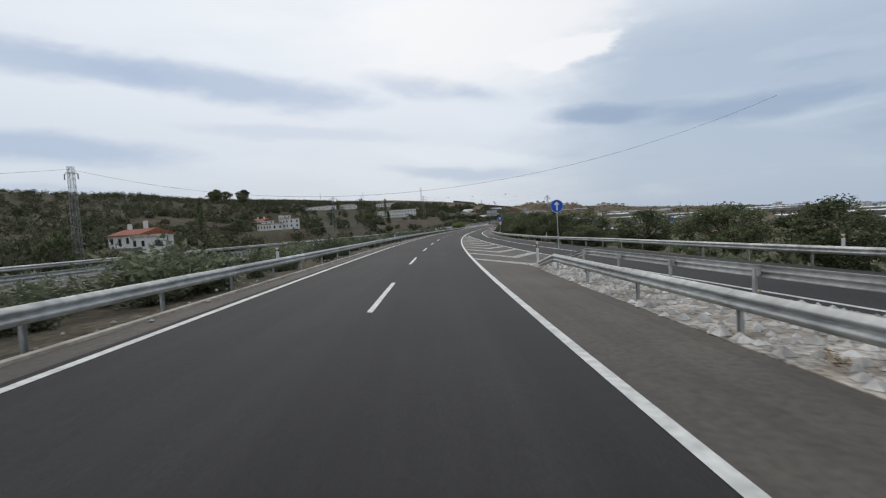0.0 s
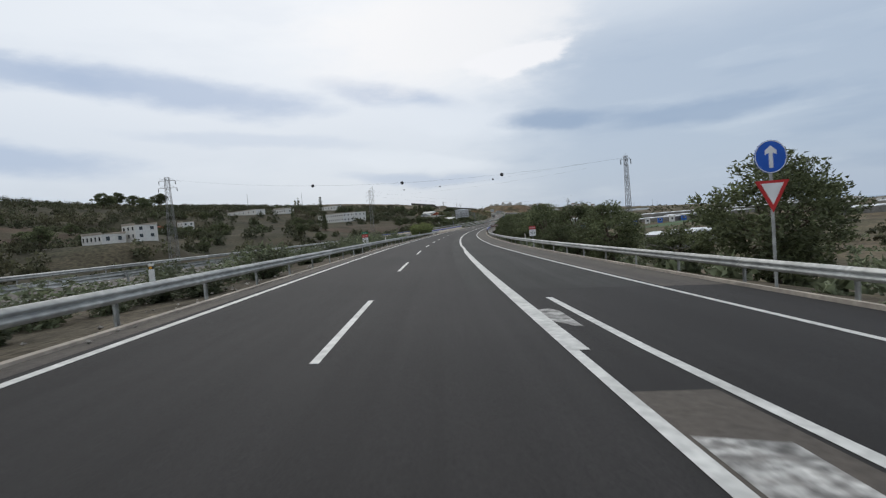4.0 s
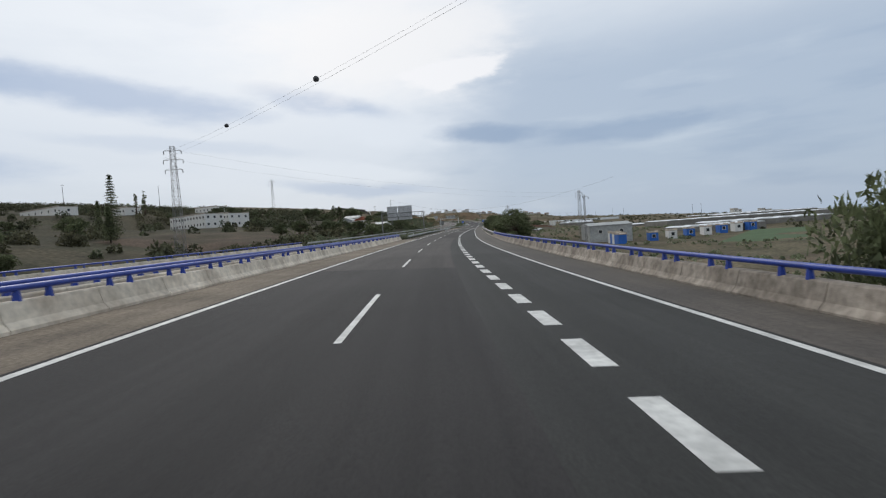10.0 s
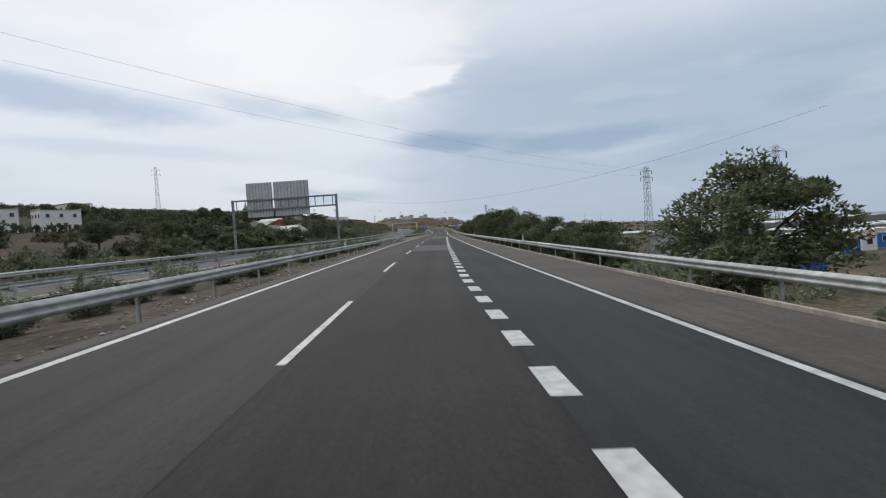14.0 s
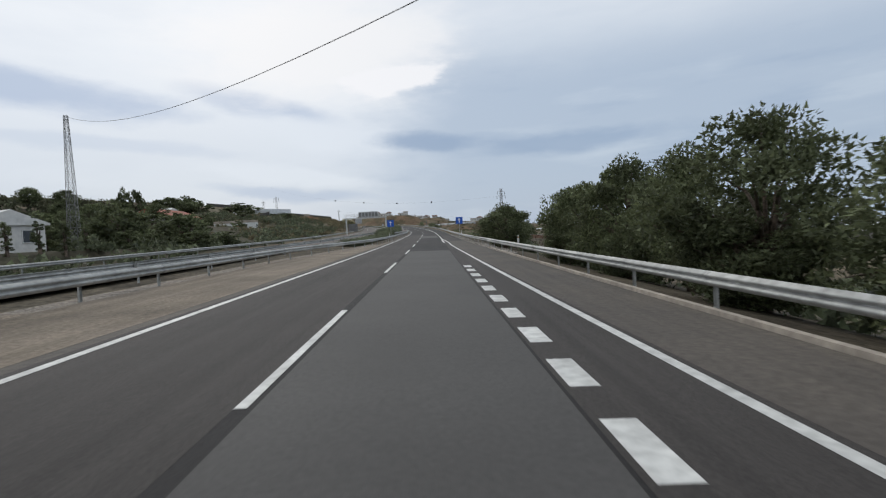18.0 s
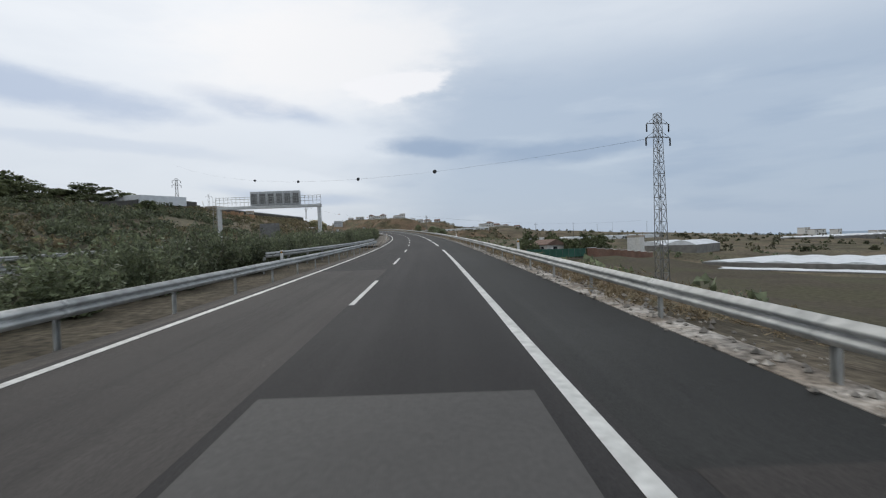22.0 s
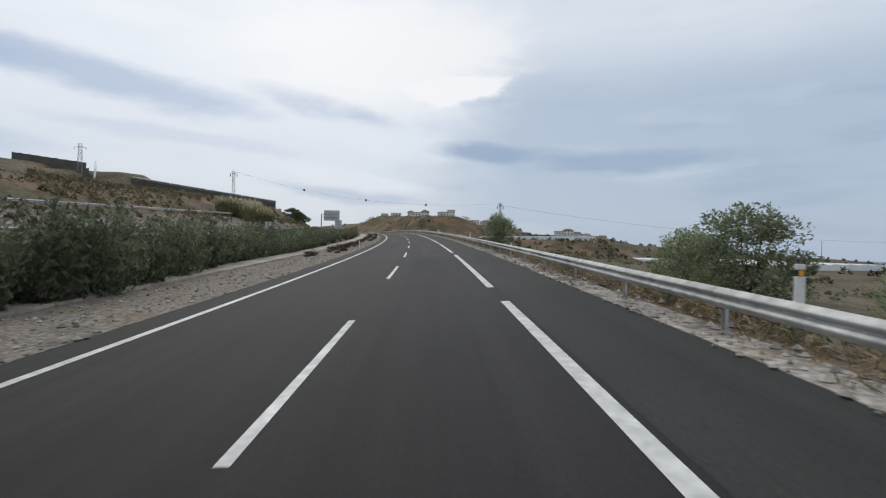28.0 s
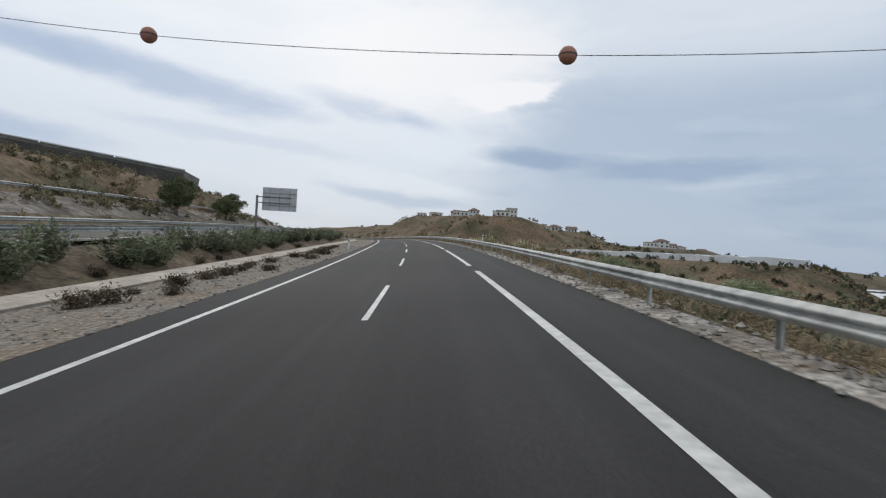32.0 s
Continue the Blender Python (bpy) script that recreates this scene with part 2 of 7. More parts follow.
ASPHALT = material("asphalt", (0.0258, 0.0243, 0.024), 0.8, dark=0.75, light=1.3, grain=30, big=0.12, bump=0.4, bump_scale=70, spec=0.2, tint=(0.025, 0.0235, 0.0225), tint_amount=0.6, tint_scale=0.06, streaks=0.2)
ASPHALT_NEW = material("greyer_asphalt", (0.031, 0.0312, 0.0295), 0.8, spec=0.2, dark=0.75, light=1.3, grain=30, big=0.15, bump=0.4, bump_scale=70, tint=(0.033, 0.033, 0.03), tint_amount=0.6, tint_scale=0.08, streaks=0.16)
ASPHALT_WARM = material("worn_warm_asphalt", (0.044, 0.039, 0.0355), 0.8, spec=0.25, dark=0.75, light=1.3, grain=26, big=0.15, bump=0.4, bump_scale=70, tint=(0.042, 0.037, 0.034), tint_amount=0.6, tint_scale=0.08, streaks=0.2)
ASPHALT_OLD = material("old_asphalt", (0.078, 0.067, 0.057), 0.85, dark=0.78, light=1.25, grain=9, big=0.3, bump=0.35, bump_scale=50, tint=(0.084, 0.07, 0.056), tint_amount=0.6, tint_scale=0.3, streaks=0.15)
ASPHALT_MID = material("mid_asphalt", (0.0305, 0.0275, 0.0255), 0.8, spec=0.2, dark=0.72, light=1.35, grain=24, big=0.15, bump=0.45, bump_scale=60, tint=(0.037, 0.033, 0.03), tint_amount=0.6, tint_scale=0.1, streaks=0.2)
DUST = material("dusty_asphalt", (0.19, 0.157, 0.122), 0.9, spec=0.15, dark=0.7, light=1.3, grain=12, big=0.4, bump=0.3, bump_scale=50, tint=(0.2, 0.165, 0.125), tint_amount=0.6, tint_scale=0.5, streaks=0.2)
ASPHALT_PATCH = material("asphalt_patch", (0.062, 0.0585, 0.055), 0.8, dark=0.85, light=1.15, grain=16, big=0.4, bump=0.3, bump_scale=60)
PAINT = material("road_paint", (0.64, 0.635, 0.6), 0.6, dark=0.72, light=1.1, grain=6, big=1.2, bump=0.15, bump_scale=40)
PAINT_WORN = material("worn_road_paint", (0.56, 0.55, 0.52), 0.7, dark=0.35, light=1.25, grain=7, big=1.6, bump=0.2, bump_scale=40, tint=(0.2, 0.185, 0.17), tint_amount=0.8, tint_scale=5.0, streaks=0.25)
STEEL = material("galvanised_steel", (0.42, 0.425, 0.41), 0.62, 0.35, dark=0.75, light=1.2, grain=4, big=0.5, bump=0.04, object_random=0.12)
STEEL_DULL = material("weathered_steel", (0.25, 0.25, 0.245), 0.7, 0.3, dark=0.7, light=1.2, grain=5, big=0.7, bump=0.05, object_random=0.15)
CONCRETE = material("concrete", (0.47, 0.41, 0.34), 0.9, dark=0.75, light=1.15, grain=5, big=0.5, bump=0.25, bump_scale=30, tint=(0.3, 0.26, 0.22), tint_amount=0.6, tint_scale=0.6)
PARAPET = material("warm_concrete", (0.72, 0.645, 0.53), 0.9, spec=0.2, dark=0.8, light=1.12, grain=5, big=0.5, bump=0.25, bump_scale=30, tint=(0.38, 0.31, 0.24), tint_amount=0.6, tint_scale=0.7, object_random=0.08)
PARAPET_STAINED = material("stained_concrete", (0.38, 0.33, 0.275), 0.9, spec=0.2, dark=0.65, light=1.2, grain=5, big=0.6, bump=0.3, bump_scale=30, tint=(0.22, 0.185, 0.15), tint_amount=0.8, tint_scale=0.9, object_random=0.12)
GRAVEL = material("gravel", (0.27, 0.24, 0.205), 0.95, spec=0.1, dark=0.35, light=1.6, grain=9, big=0.5, bump=0.9, bump_scale=11, tint=(0.14, 0.11, 0.08), tint_amount=0.8, tint_scale=0.5)
RUBBLE = material("white_rubble", (0.5, 0.46, 0.41), 0.95, spec=0.1, dark=0.4, light=1.3, grain=8, big=0.8, bump=1.0, bump_scale=10, tint=(0.24, 0.19, 0.14), tint_amount=0.7, tint_scale=0.9)
EARTH = material("scrubby_earth", (0.1, 0.088, 0.056), 0.95, spec=0.1, dark=0.55, light=1.45, grain=1.2, big=0.08, bump=0.7, bump_scale=4, tint=(0.15, 0.116, 0.08), tint_amount=0.7, tint_scale=0.035)
SLOPE = material("dry_brown_slope", (0.165, 0.115, 0.075), 0.95, spec=0.1, dark=0.55, light=1.4, grain=1.4, big=0.12, bump=0.8, bump_scale=3, tint=(0.085, 0.082, 0.048), tint_amount=0.8, tint_scale=0.09)
ROCK = material("grey_rock", (0.23, 0.205, 0.18), 0.95, spec=0.1, dark=0.4, light=1.45, grain=1.3, big=0.3, bump=1.0, bump_scale=2.2, tint=(0.12, 0.1, 0.075), tint_amount=0.7, tint_scale=0.35)
LITTER = material("leaf_litter", (0.075, 0.064, 0.046), 0.95, spec=0.1, dark=0.5, light=1.6, grain=4, big=0.4, bump=0.8, bump_scale=10, tint=(0.1, 0.082, 0.06), tint_amount=0.6, tint_scale=0.25)
TAN = material("dusty_tan_soil", (0.15, 0.115, 0.08), 0.95, spec=0.1, dark=0.5, light=1.5, grain=4, big=0.4, bump=0.8, bump_scale=10, tint=(0.07, 0.058, 0.038), tint_amount=0.6, tint_scale=0.3)
WOODLAND = material("woodland_floor", (0.05, 0.047, 0.03), 0.95, spec=0.1, dark=0.55, light=1.45, grain=1.0, big=0.06, bump=0.7, bump_scale=3, tint=(0.085, 0.07, 0.046), tint_amount=0.6, tint_scale=0.05)
BROWN_FIELD = material("brown_fallow_field", (0.085, 0.061, 0.044), 0.95, spec=0.1, dark=0.6, light=1.35, grain=1.6, big=0.1, bump=0.6, bump_scale=4, tint=(0.06, 0.055, 0.033), tint_amount=0.7, tint_scale=0.06)
FIELD = material("ploughed_field", (0.085, 0.07, 0.05), 0.95, spec=0.1, dark=0.7, light=1.3, grain=2, big=0.1, bump=0.5, bump_scale=5, tint=(0.06, 0.06, 0.03), tint_amount=0.6, tint_scale=0.1)
BLUE_PAINT = material("blue_painted_steel", (0.02, 0.05, 0.3), 0.4, 0.0, dark=0.8, light=1.15, grain=4, big=0.6, bump=0.02)
WATER = material("sea_water", (0.05, 0.11, 0.17), 0.3, 0.0, dark=0.9, light=1.1, grain=0.02, big=0.003, bump=0.1, bump_scale=0.3)

# ---- mesh helpers ----


def mesh_object(name, verts, faces, mat, smooth=False):
    me = bpy.data.meshes.new(name)
    me.from_pydata([tuple(v) for v in verts], [], faces)
    for m in (mat if isinstance(mat, (list, tuple)) else [mat]):
        me.materials.append(m)
    if smooth:
        me.polygons.foreach_set("use_smooth", [True] * len(me.polygons))
    me.update()
    return new(name, me)


def empty(name, m=None):
    ob = new(name)
    ob.empty_display_size = 0.3
    if m is not None:
        ob.matrix_world = m
    return ob


def part(name, bm, mat, parent, label=""):
    """Links a bmesh as one mesh object under a thing or a part."""
    me = bpy.data.meshes.new(name)
    bm.to_mesh(me)
    bm.free()
    for m in (mat if isinstance(mat, (list, tuple)) else [mat]):
        me.materials.append(m)
    ob = new(name, me)
    ob.parent = parent
    return tagged(ob, label) if label else ob


def shared(name, me, parent, m, label=""):
    """Another object on the same mesh, under a thing, at a pose in the thing's own space."""
    ob = new(name, me)
    ob.parent = parent
    ob.matrix_basis = m
    return tagged(ob, label) if label else ob


def box(bm, cx, cy, cz, sx, sy, sz, bevel=0.0, turn=0.0, mat=0):
    m = Matrix.Translation((cx, cy, cz)) @ Matrix.Rotation(turn, 4, "Z") @ Matrix.Diagonal((sx, sy, sz, 1))
    r = bmesh.ops.create_cube(bm, size=1, matrix=m)
    faces = list({f for v in r["verts"] for f in v.link_faces})
    for f in faces:
        f.material_index = mat
    if bevel:
        es = list({e for v in r["verts"] for e in v.link_edges})
        bmesh.ops.bevel(bm, geom=es, offset=bevel, segments=2, affect="EDGES", profile=0.6)
    return bm


def tube(bm, a, b, r0, r1=None, n=8, mat=0):
    """A round bar from a to b."""
    a, b = Vector(a), Vector(b)
    r1 = r0 if r1 is None else r1
    q = (b - a).to_track_quat("Z", "Y").to_matrix()
    rings = []
    for p, r in ((a, r0), (b, r1)):
        rings.append([bm.verts.new(p + q @ Vector((r * math.cos(2 * math.pi * i / n), r * math.sin(2 * math.pi * i / n), 0))) for i in range(n)])
    for i in range(n):
        f = bm.faces.new((rings[0][i], rings[0][(i + 1) % n], rings[1][(i + 1) % n], rings[1][i]))
        f.smooth = True
        f.material_index = mat
    bm.faces.new(rings[0][::-1]).material_index = mat
    bm.faces.new(rings[1]).material_index = mat
    return bm


def strip(name, s0, s1, left, right, z, mat, step=2.0, rows=1, thick=0.0):
    """A ribbon along the road between two lines, given as numbers or functions of s. thick: how deep its edges go down."""
    n = max(1, int(math.ceil((s1 - s0) / step)))
    verts, faces = [], []
    k = rows + 1 + (2 if thick else 0)
    where = []
    for i in range(n + 1):
        s = s0 + (s1 - s0) * i / n
        a = left(s) if callable(left) else left
        b = right(s) if callable(right) else right
        line = [at(s, a + (b - a) * j / rows, z) for j in range(rows + 1)]
        if thick:
            line = [line[0] - Vector((0, 0, thick))] + line + [line[-1] - Vector((0, 0, thick))]
        verts += line
        where += [(a + (b - a) * j / (k - 1), s, 0.0) for j in range(k)]
    for i in range(n):
        for j in range(k - 1):
            faces.append((i * k + j, i * k + j + 1, (i + 1) * k + j + 1, (i + 1) * k + j))
    ob = mesh_object(name, verts, faces, mat)
    ob.data.attributes.new("roadpos", "FLOAT_VECTOR", "POINT").data.foreach_set("vector", np.array(where, dtype=np.float32).ravel())
    return ob


def curve_of(*pairs):
    xs, ys = [p[0] for p in pairs], [p[1] for p in pairs]
    return lambda s: float(np.interp(s, xs, ys))


# ---- the plan: lines across the road, d metres to the right of the car's track ----
LEFT_LINE = curve_of((-150, -5.1), (6, -5.1), (59, -5.3), (165, -5.35), (225, -5.3), (270, -5.55), (385, -5.45), (545, -5.25), (660, -5.37), (764, -5.05), (800, -4.98), (843, -4.8), (900, -5.2), (1300, -5.4))
LANE_LINE = curve_of((-150, -1.5), (12, -1.5), (165, -1.85), (230, -1.72), (270, -1.6), (346, -1.92), (392, -2.27), (462, -1.98), (545, -2.0), (658, -1.92), (764, -1.4), (842, -1.2), (1300, -1.7))
RIGHT_LINE = curve_of((-150, 1.95), (5, 1.95), (55, 1.85), (163, 1.85), (228, 1.92), (270, 2.05), (345, 1.66), (385, 1.08), (462, 1.6), (500, 1.55), (540, 1.32), (552, 1.42), (604, 1.4), (658, 1.34), (764, 1.9), (842, 2.12), (875, 2.0), (1300, 2.0))
RAMP_LEFT = curve_of((-150, 17), (0, 9.1), (20, 8.0), (34.5, 7.0), (41, 6.45), (61, 5.5), (83.6, 4.44), (94.6, 3.83), (112, 2.9), (140, 2.2))
EDGE_LINE = curve_of((-150, 21), (0, 12.4), (38, 10.0), (63, 8.4), (105, 6.6), (163, 5.3), (228, 5.0), (270, 5.05), (384, 4.25), (461, 3.3), (505, 2.3), (525, 1.85), (532, 1.9), (545, 1.68), (550, 1.5))
PAVE_RIGHT = curve_of((-150, 26), (0, 15.0), (45, 13.4), (66, 11.4), (110, 8.6), (169, 7.6), (232, 7.3), (262, 7.25), (354, 7.25), (390, 6.9), (466, 5.45), (545, 4.1), (583, 3.86), (662, 4.0), (764, 4.1), (842, 4.2), (1300, 4.2))
RAIL_RIGHT = curve_of((-150, 27), (0, 15.6), (45, 14.0), (66, 12.0), (110, 9.2), (169, 8.1), (232, 7.8), (262, 8.0), (354, 8.0), (390, 7.5), (466, 5.95), (545, 4.45), (583, 4.08), (662, 4.25), (764, 4.5), (842, 4.62), (1300, 4.6))
RAIL_LEFT = curve_of((-150, -6.4), (0, -6.35), (165, -6.5), (230, -6.35), (392, -6.6), (467, -6.5), (471, -7.6), (478, -9.6), (505, -9.6), (530, -6.9), (545, -6.3), (900, -6.4))
PAVE_LEFT = curve_of((-150, -6.0), (262, -6.0), (264, -8.0), (352, -8.0), (354, -6.1), (458, -6.1), (472, -7.6), (480, -9.5), (505, -9.5), (532, -6.4), (560, -6.0), (650, -6.0), (1300, -6.0))
OPP_A = curve_of((-150, -14.8), (600, -14.8), (780, -15.5), (1300, -16))
BRIDGE = (263.0, 353.0)
OPP_Z = curve_of((-150, 0.25), (60, 0.35), (260, 0.25), (450, 0.2), (560, 0.3), (650, 0.5), (780, 0.55), (850, 0.35), (930, 0.5), (1300, 0.7))

# ---- ground ----
GS = (-150, 0, 120, 258, 305, 360, 465, 560, 650, 745, 840, 930, 1070, 1300)
GCOL = {
    -1500: (60, 60, 65, 70, 70, 75, 80, 80, 75, 70, 60, 60, 60, 60),
    -700: (58, 62, 66, 70, 70, 70, 72, 70, 64, 60, 55, 50, 50, 50),
    -400: (40, 44, 48, 50, 50, 48, 46, 44, 42, 42, 40, 38, 38, 38),
    -250: (18, 20, 20, 19, 19, 20, 24, 26, 28, 28, 24, 33, 30, 26),
    -150: (5, 5, 4, 4, 4.5, 5, 9, 13, 18, 17, 15, 25, 21, 18),
    -100: (2, 2, 1, 0, 0, 3, 5, 7.5, 12, 12.5, 9.4, 14.8, 10, 9),
    -47: (-1, -1, -3, -8, -9, -4, 1, 2.6, 5.2, 7.0, 6.9, 8.8, 4, 4),
    -60: (-1, -1, -3, -7, -8, -4, 2, 3.4, 7.2, 9.8, 8.0, 9.8, 6, 5),
    -40: (-1, -1, -3, -8, -9, -4, 0, 1.6, 3.2, 4.6, 5.2, 7.2, 3, 3),
    -36: (-1, -1, -2.2, -8, -9, -3, -0.2, 0.9, 2.2, 3.0, 3.3, 3.3, 2, 2),
    -33: (-0.9, -0.9, -1.6, -8, -9, -2, -0.4, 0.5, 1.6, 2.5, 2.9, 2.9, 1.6, 1.6),
    -29: (-0.6, -0.6, -1.0, -8, -9, -1.0, -0.5, 0.2, 0.8, 1.2, 1.3, 1.4, 1.0, 1.0),
    20: (-2.0, -2.0, -2.5, -8, -9, -5, -4, -3.5, -4, -4, -3.5, -3, 1, 0.5),
    35: (-3.5, -4, -4.5, -9, -10, -8, -6, -5.5, -6, -6, -6.5, -5, 4, 2),
    70: (-3, -4, -6, -10, -10, -9, -8, -7, -8, -9, -9, -6, 8, 13),
    130: (-2, -4, -8, -10, -10, -10, -9, -9, -10, -12, -12, -9, 5, 18),
    250: (-4, -6, -9, -11, -11, -12, -12, -12, -13, -15, -15, -12, -2, 8),
    450: (-10, -12, -13, -14, -14, -15, -16, -16, -18, -20, -20, -18, -10, -4),
    900: (-26, -26, -26, -28, -28, -30, -30, -32, -34, -36, -36, -36, -34, -32),
}
# the terrace ends in a steep nose
for k in GCOL:
    row = list(GCOL[k])
    if k < -30:
        row = row[:12] + [row[11] * 1.02, row[12]] + row[12:]
    else:
        row = row[:12] + [row[11] + (row[12] - row[11]) * f for f in (0.03, 0.1)] + row[12:]
    GCOL[k] = tuple(row)
GS = GS[:12] + (968, 992) + GS[12:]
GD = sorted(GCOL)


def ground_z(s, d):
    """The ground's height over the middle of the road at that station."""
    b = float(np.interp(s, SS, LB))
    cols = {}
    for k in GD:
        cols[k] = float(np.interp(s, GS, GCOL[k]))
    in_bridge = BRIDGE[0] < s < BRIDGE[1]
    pr, pl = RAIL_RIGHT(s) + 0.9, -27.5
    if in_bridge:
        cols[-7.9], cols[7.9] = -8.5, -8.5
    else:
        oz = OPP_Z(s)
        cols[pl], cols[-15.0], cols[-11.0] = oz - 0.25, oz - 0.22, (oz + b * 6.0) / 2 - 0.45
        cols[-7.2] = b * 7.2 - 0.2
        if s > 645:
            cols[-9.6], cols[-11.6], cols[-12.6] = b * 9 - 0.22, b * 9 - 0.3, b * 9 - 0.02
            cols.pop(-11.0)
        cols[0.0] = -0.2
        cols[pr] = -b * min(pr, 12.0) - 0.18
        for k in (20, 35):
            if k < pr + 2:
                cols.pop(k)
    ks = sorted(cols)
    return float(np.interp(d, ks, [cols[k] for k in ks]))


END = 32.0 * SPEED


def spot(s, d, z=0.0):
    """Like at(), level, but past the end of the drive straight on along the last heading, for what stands ahead."""
    if s <= END:
        return at(s, d, z, True)
    p, h = at(END, 0, z, True), math.radians(heading(END))
    return p + Vector((-math.sin(h) * (s - END) + math.cos(h) * d, math.cos(h) * (s - END) + math.sin(h) * d, 0))


def along(p):
    """Station and offset of a world's place on the bent road."""
    i = int(np.argmin((LX - p.x) ** 2 + (LY - p.y) ** 2))
    h = LH[i]
    return float(SS[i]), float((p.x - LX[i]) * math.cos(h) + (p.y - LY[i]) * math.sin(h))


# level places on which houses and greenhouses stand: station, offset, height over the road, radius
PADS = [(*spot(s, d, z), r) for s, d, z, r in (
    (529, -224, 21.6, 20), (572, -212, 21.4, 10), (663, -199, 22.6, 12), (591, -222, 23.2, 8), (980, 165, -8.6, 60), (938, -101, 21.8, 6), (953, -125, 25.5, 8), (400, -203, 9.3, 26), (112, -67, 1.6, 9), (258, -106, 5.0, 12), (532, -148, 9.0, 26), (664, -92, 7.5, 12), (526, -45, 1.6, 8), (634, -80, 5.9, 16), (629, -55, 3.6, 9), (724, -76, 10.4, 10),
    (470, 54, -7.6, 14), (444, 54, -7.5, 12), (455, 66, -8.6, 14), (448, 98, -9.3, 20), (480, 116, -9.3, 20), (560, 30, -6.2, 9), (692, 103, -10.3, 30), (686, 82, -10.3, 12), (746, 92, -9.4, 16), (730, 67, -6.7, 5), (690, 37, -5.1, 5), (702, 50, -6.6, 6), (712, 62, -8.2, 6), (697, 29, -5.2, 5),
    (1000, 48, 2.3, 10), (990, 54, 2.2, 10), (980, 59, 2.1, 10), (968, 66, 2.0, 10), (955, 73, 1.9, 10), (849, 20, -3.2, 5), (912, 32, -2.1, 5), (1080, 30, 17.0, 12), (1130, 14, 19.5, 14), (1212, 1, 23.0, 16), (1150, 70, 15, 16), (1190, 150, 9.5, 24), (1240, 185, 7.5, 20), (703, 33, -7.0, 8), (1021, 105, -5.0, 8))]


def ground_at(s, d, z=0.0):
    p = at(s, d, 0, True)
    p.z += ground_z(s, d) + z + bumps(p.x, p.y, d)
    if abs(d + 9) > 24:
        for x, y, h, r in PADS:
            q = math.hypot(p.x - x, p.y - y) - r
            if q < r * 0.9 + 8:
                w = 1.0 if q < 0 else 0.5 + 0.5 * math.cos(math.pi * q / (r * 0.9 + 8))
                p.z = p.z * (1 - w) + (h + z) * w
    return p


def bumps(x, y, d):
    far = min(1.0, max(0.0, (abs(d + 9) - 22) / 40))
    if y > 690 and d < 0:
        far *= 0.3
    return far * (3.2 * noise.noise((x / 60, y / 60, 0.3)) + 1.0 * noise.noise((x / 17, y / 17, 2.2))) + 0.06 * noise.noise((x / 2.1, y / 2.1, 5.0))


ds = [-1500, -1100, -850, -700, -600, -520, -460] + list(range(-400, -100, 20)) + list(range(-100, -40, 6)) + [-40, -38, -36, -34.5, -33, -31.5, -30, -29, -27.5, -26, -24, -21, -18, -15, -13.6, -12.6, -11.6, -11, -9.6, -7.9, -7.2, -5, 0, 4, 6, 7.9, 9.5, 11, 13, 15, 18, 21, 25, 30, 35, 41, 48, 56, 66, 78, 92, 110, 130, 155, 185, 220, 260, 310, 370, 450, 560, 700, 900]
ss = list(np.arange(-150, 260, 6)) + [262.4, 263.4] + list(np.arange(269, 351, 6)) + [352.6, 353.6] + list(np.arange(360, 1100, 6)) + list(np.arange(1120, 1420, 20))
verts = [ground_at(s, d) for s in ss for d in ds]
nd = len(ds)
faces = [(i * nd + j, i * nd + j + 1, (i + 1) * nd + j + 1, (i + 1) * nd + j) for i in range(len(ss) - 1) for j in range(nd - 1)]
# the far land and the sea floor close the sheet to the horizon
ground = mesh_object("ground", verts, faces, [EARTH, SLOPE, ROCK, LITTER, FIELD, TAN, WOODLAND, BROWN_FIELD], True)
zone = []
for i in range(len(ss) - 1):
    for j in range(nd - 1):
        s, d = ss[i], (ds[j] + ds[j + 1]) / 2
        k = 0
        if s > 735 and -72 < d < -33.2 or (s > 900 and 12 < d < 130) or (s > 585 and 4 < d < 9):
            k = 1
        elif s > 735 and -33.2 < d < -29.2 and s < 1000:
            k = 2
        elif s > 640 and -16 < d < 4:
            k = 5
        elif -16 < d < 14:
            k = 3
        elif 585 < s < 712 and 13 < d < 80:
            k = 4
        elif 400 < s < 520 and -100 < d < -56 or 290 < s < 350 and -235 < d < -185:
            k = 7
        elif s < 640 and d < -29:
            k = 6
        zone.append(k)
ground.data.polygons.foreach_set("material_index", zone)
tagged(ground, "brown earth and rock with patches of green scrub", "ground", kind="structure")
sea_v = [(4800 * math.cos(math.radians(a)) + 150, 4800 * math.sin(math.radians(a)) + 450, -40) for a in range(0, 360, 6)]
tagged(mesh_object("water", sea_v, [tuple(range(len(sea_v)))], WATER), "flat grey-blue sea out to the horizon", "sea", kind="structure")

# ---- road ----
tagged(strip("road", -150, 1300, PAVE_LEFT, PAVE_RIGHT, 0.0, ASPHALT, 3.0, 6, 0.15), "dark grey asphalt dual carriageway, worn along the wheel tracks", "road", kind="structure")


def opp_strip(name, s0, s1, a, b, z, mat, step=3.0):
    n = max(1, int((s1 - s0) / step))
    verts, faces = [], []
    for i in range(n + 1):
        s = s0 + (s1 - s0) * i / n
        for k in (a, b):
            verts.append(at(s, OPP_A(s) - k, OPP_Z(s) + z - 0.0 * k, True))
    for i in range(n):
        faces.append((2 * i, 2 * i + 2, 2 * i + 3, 2 * i + 1))
    return mesh_object(name, verts, faces, mat)


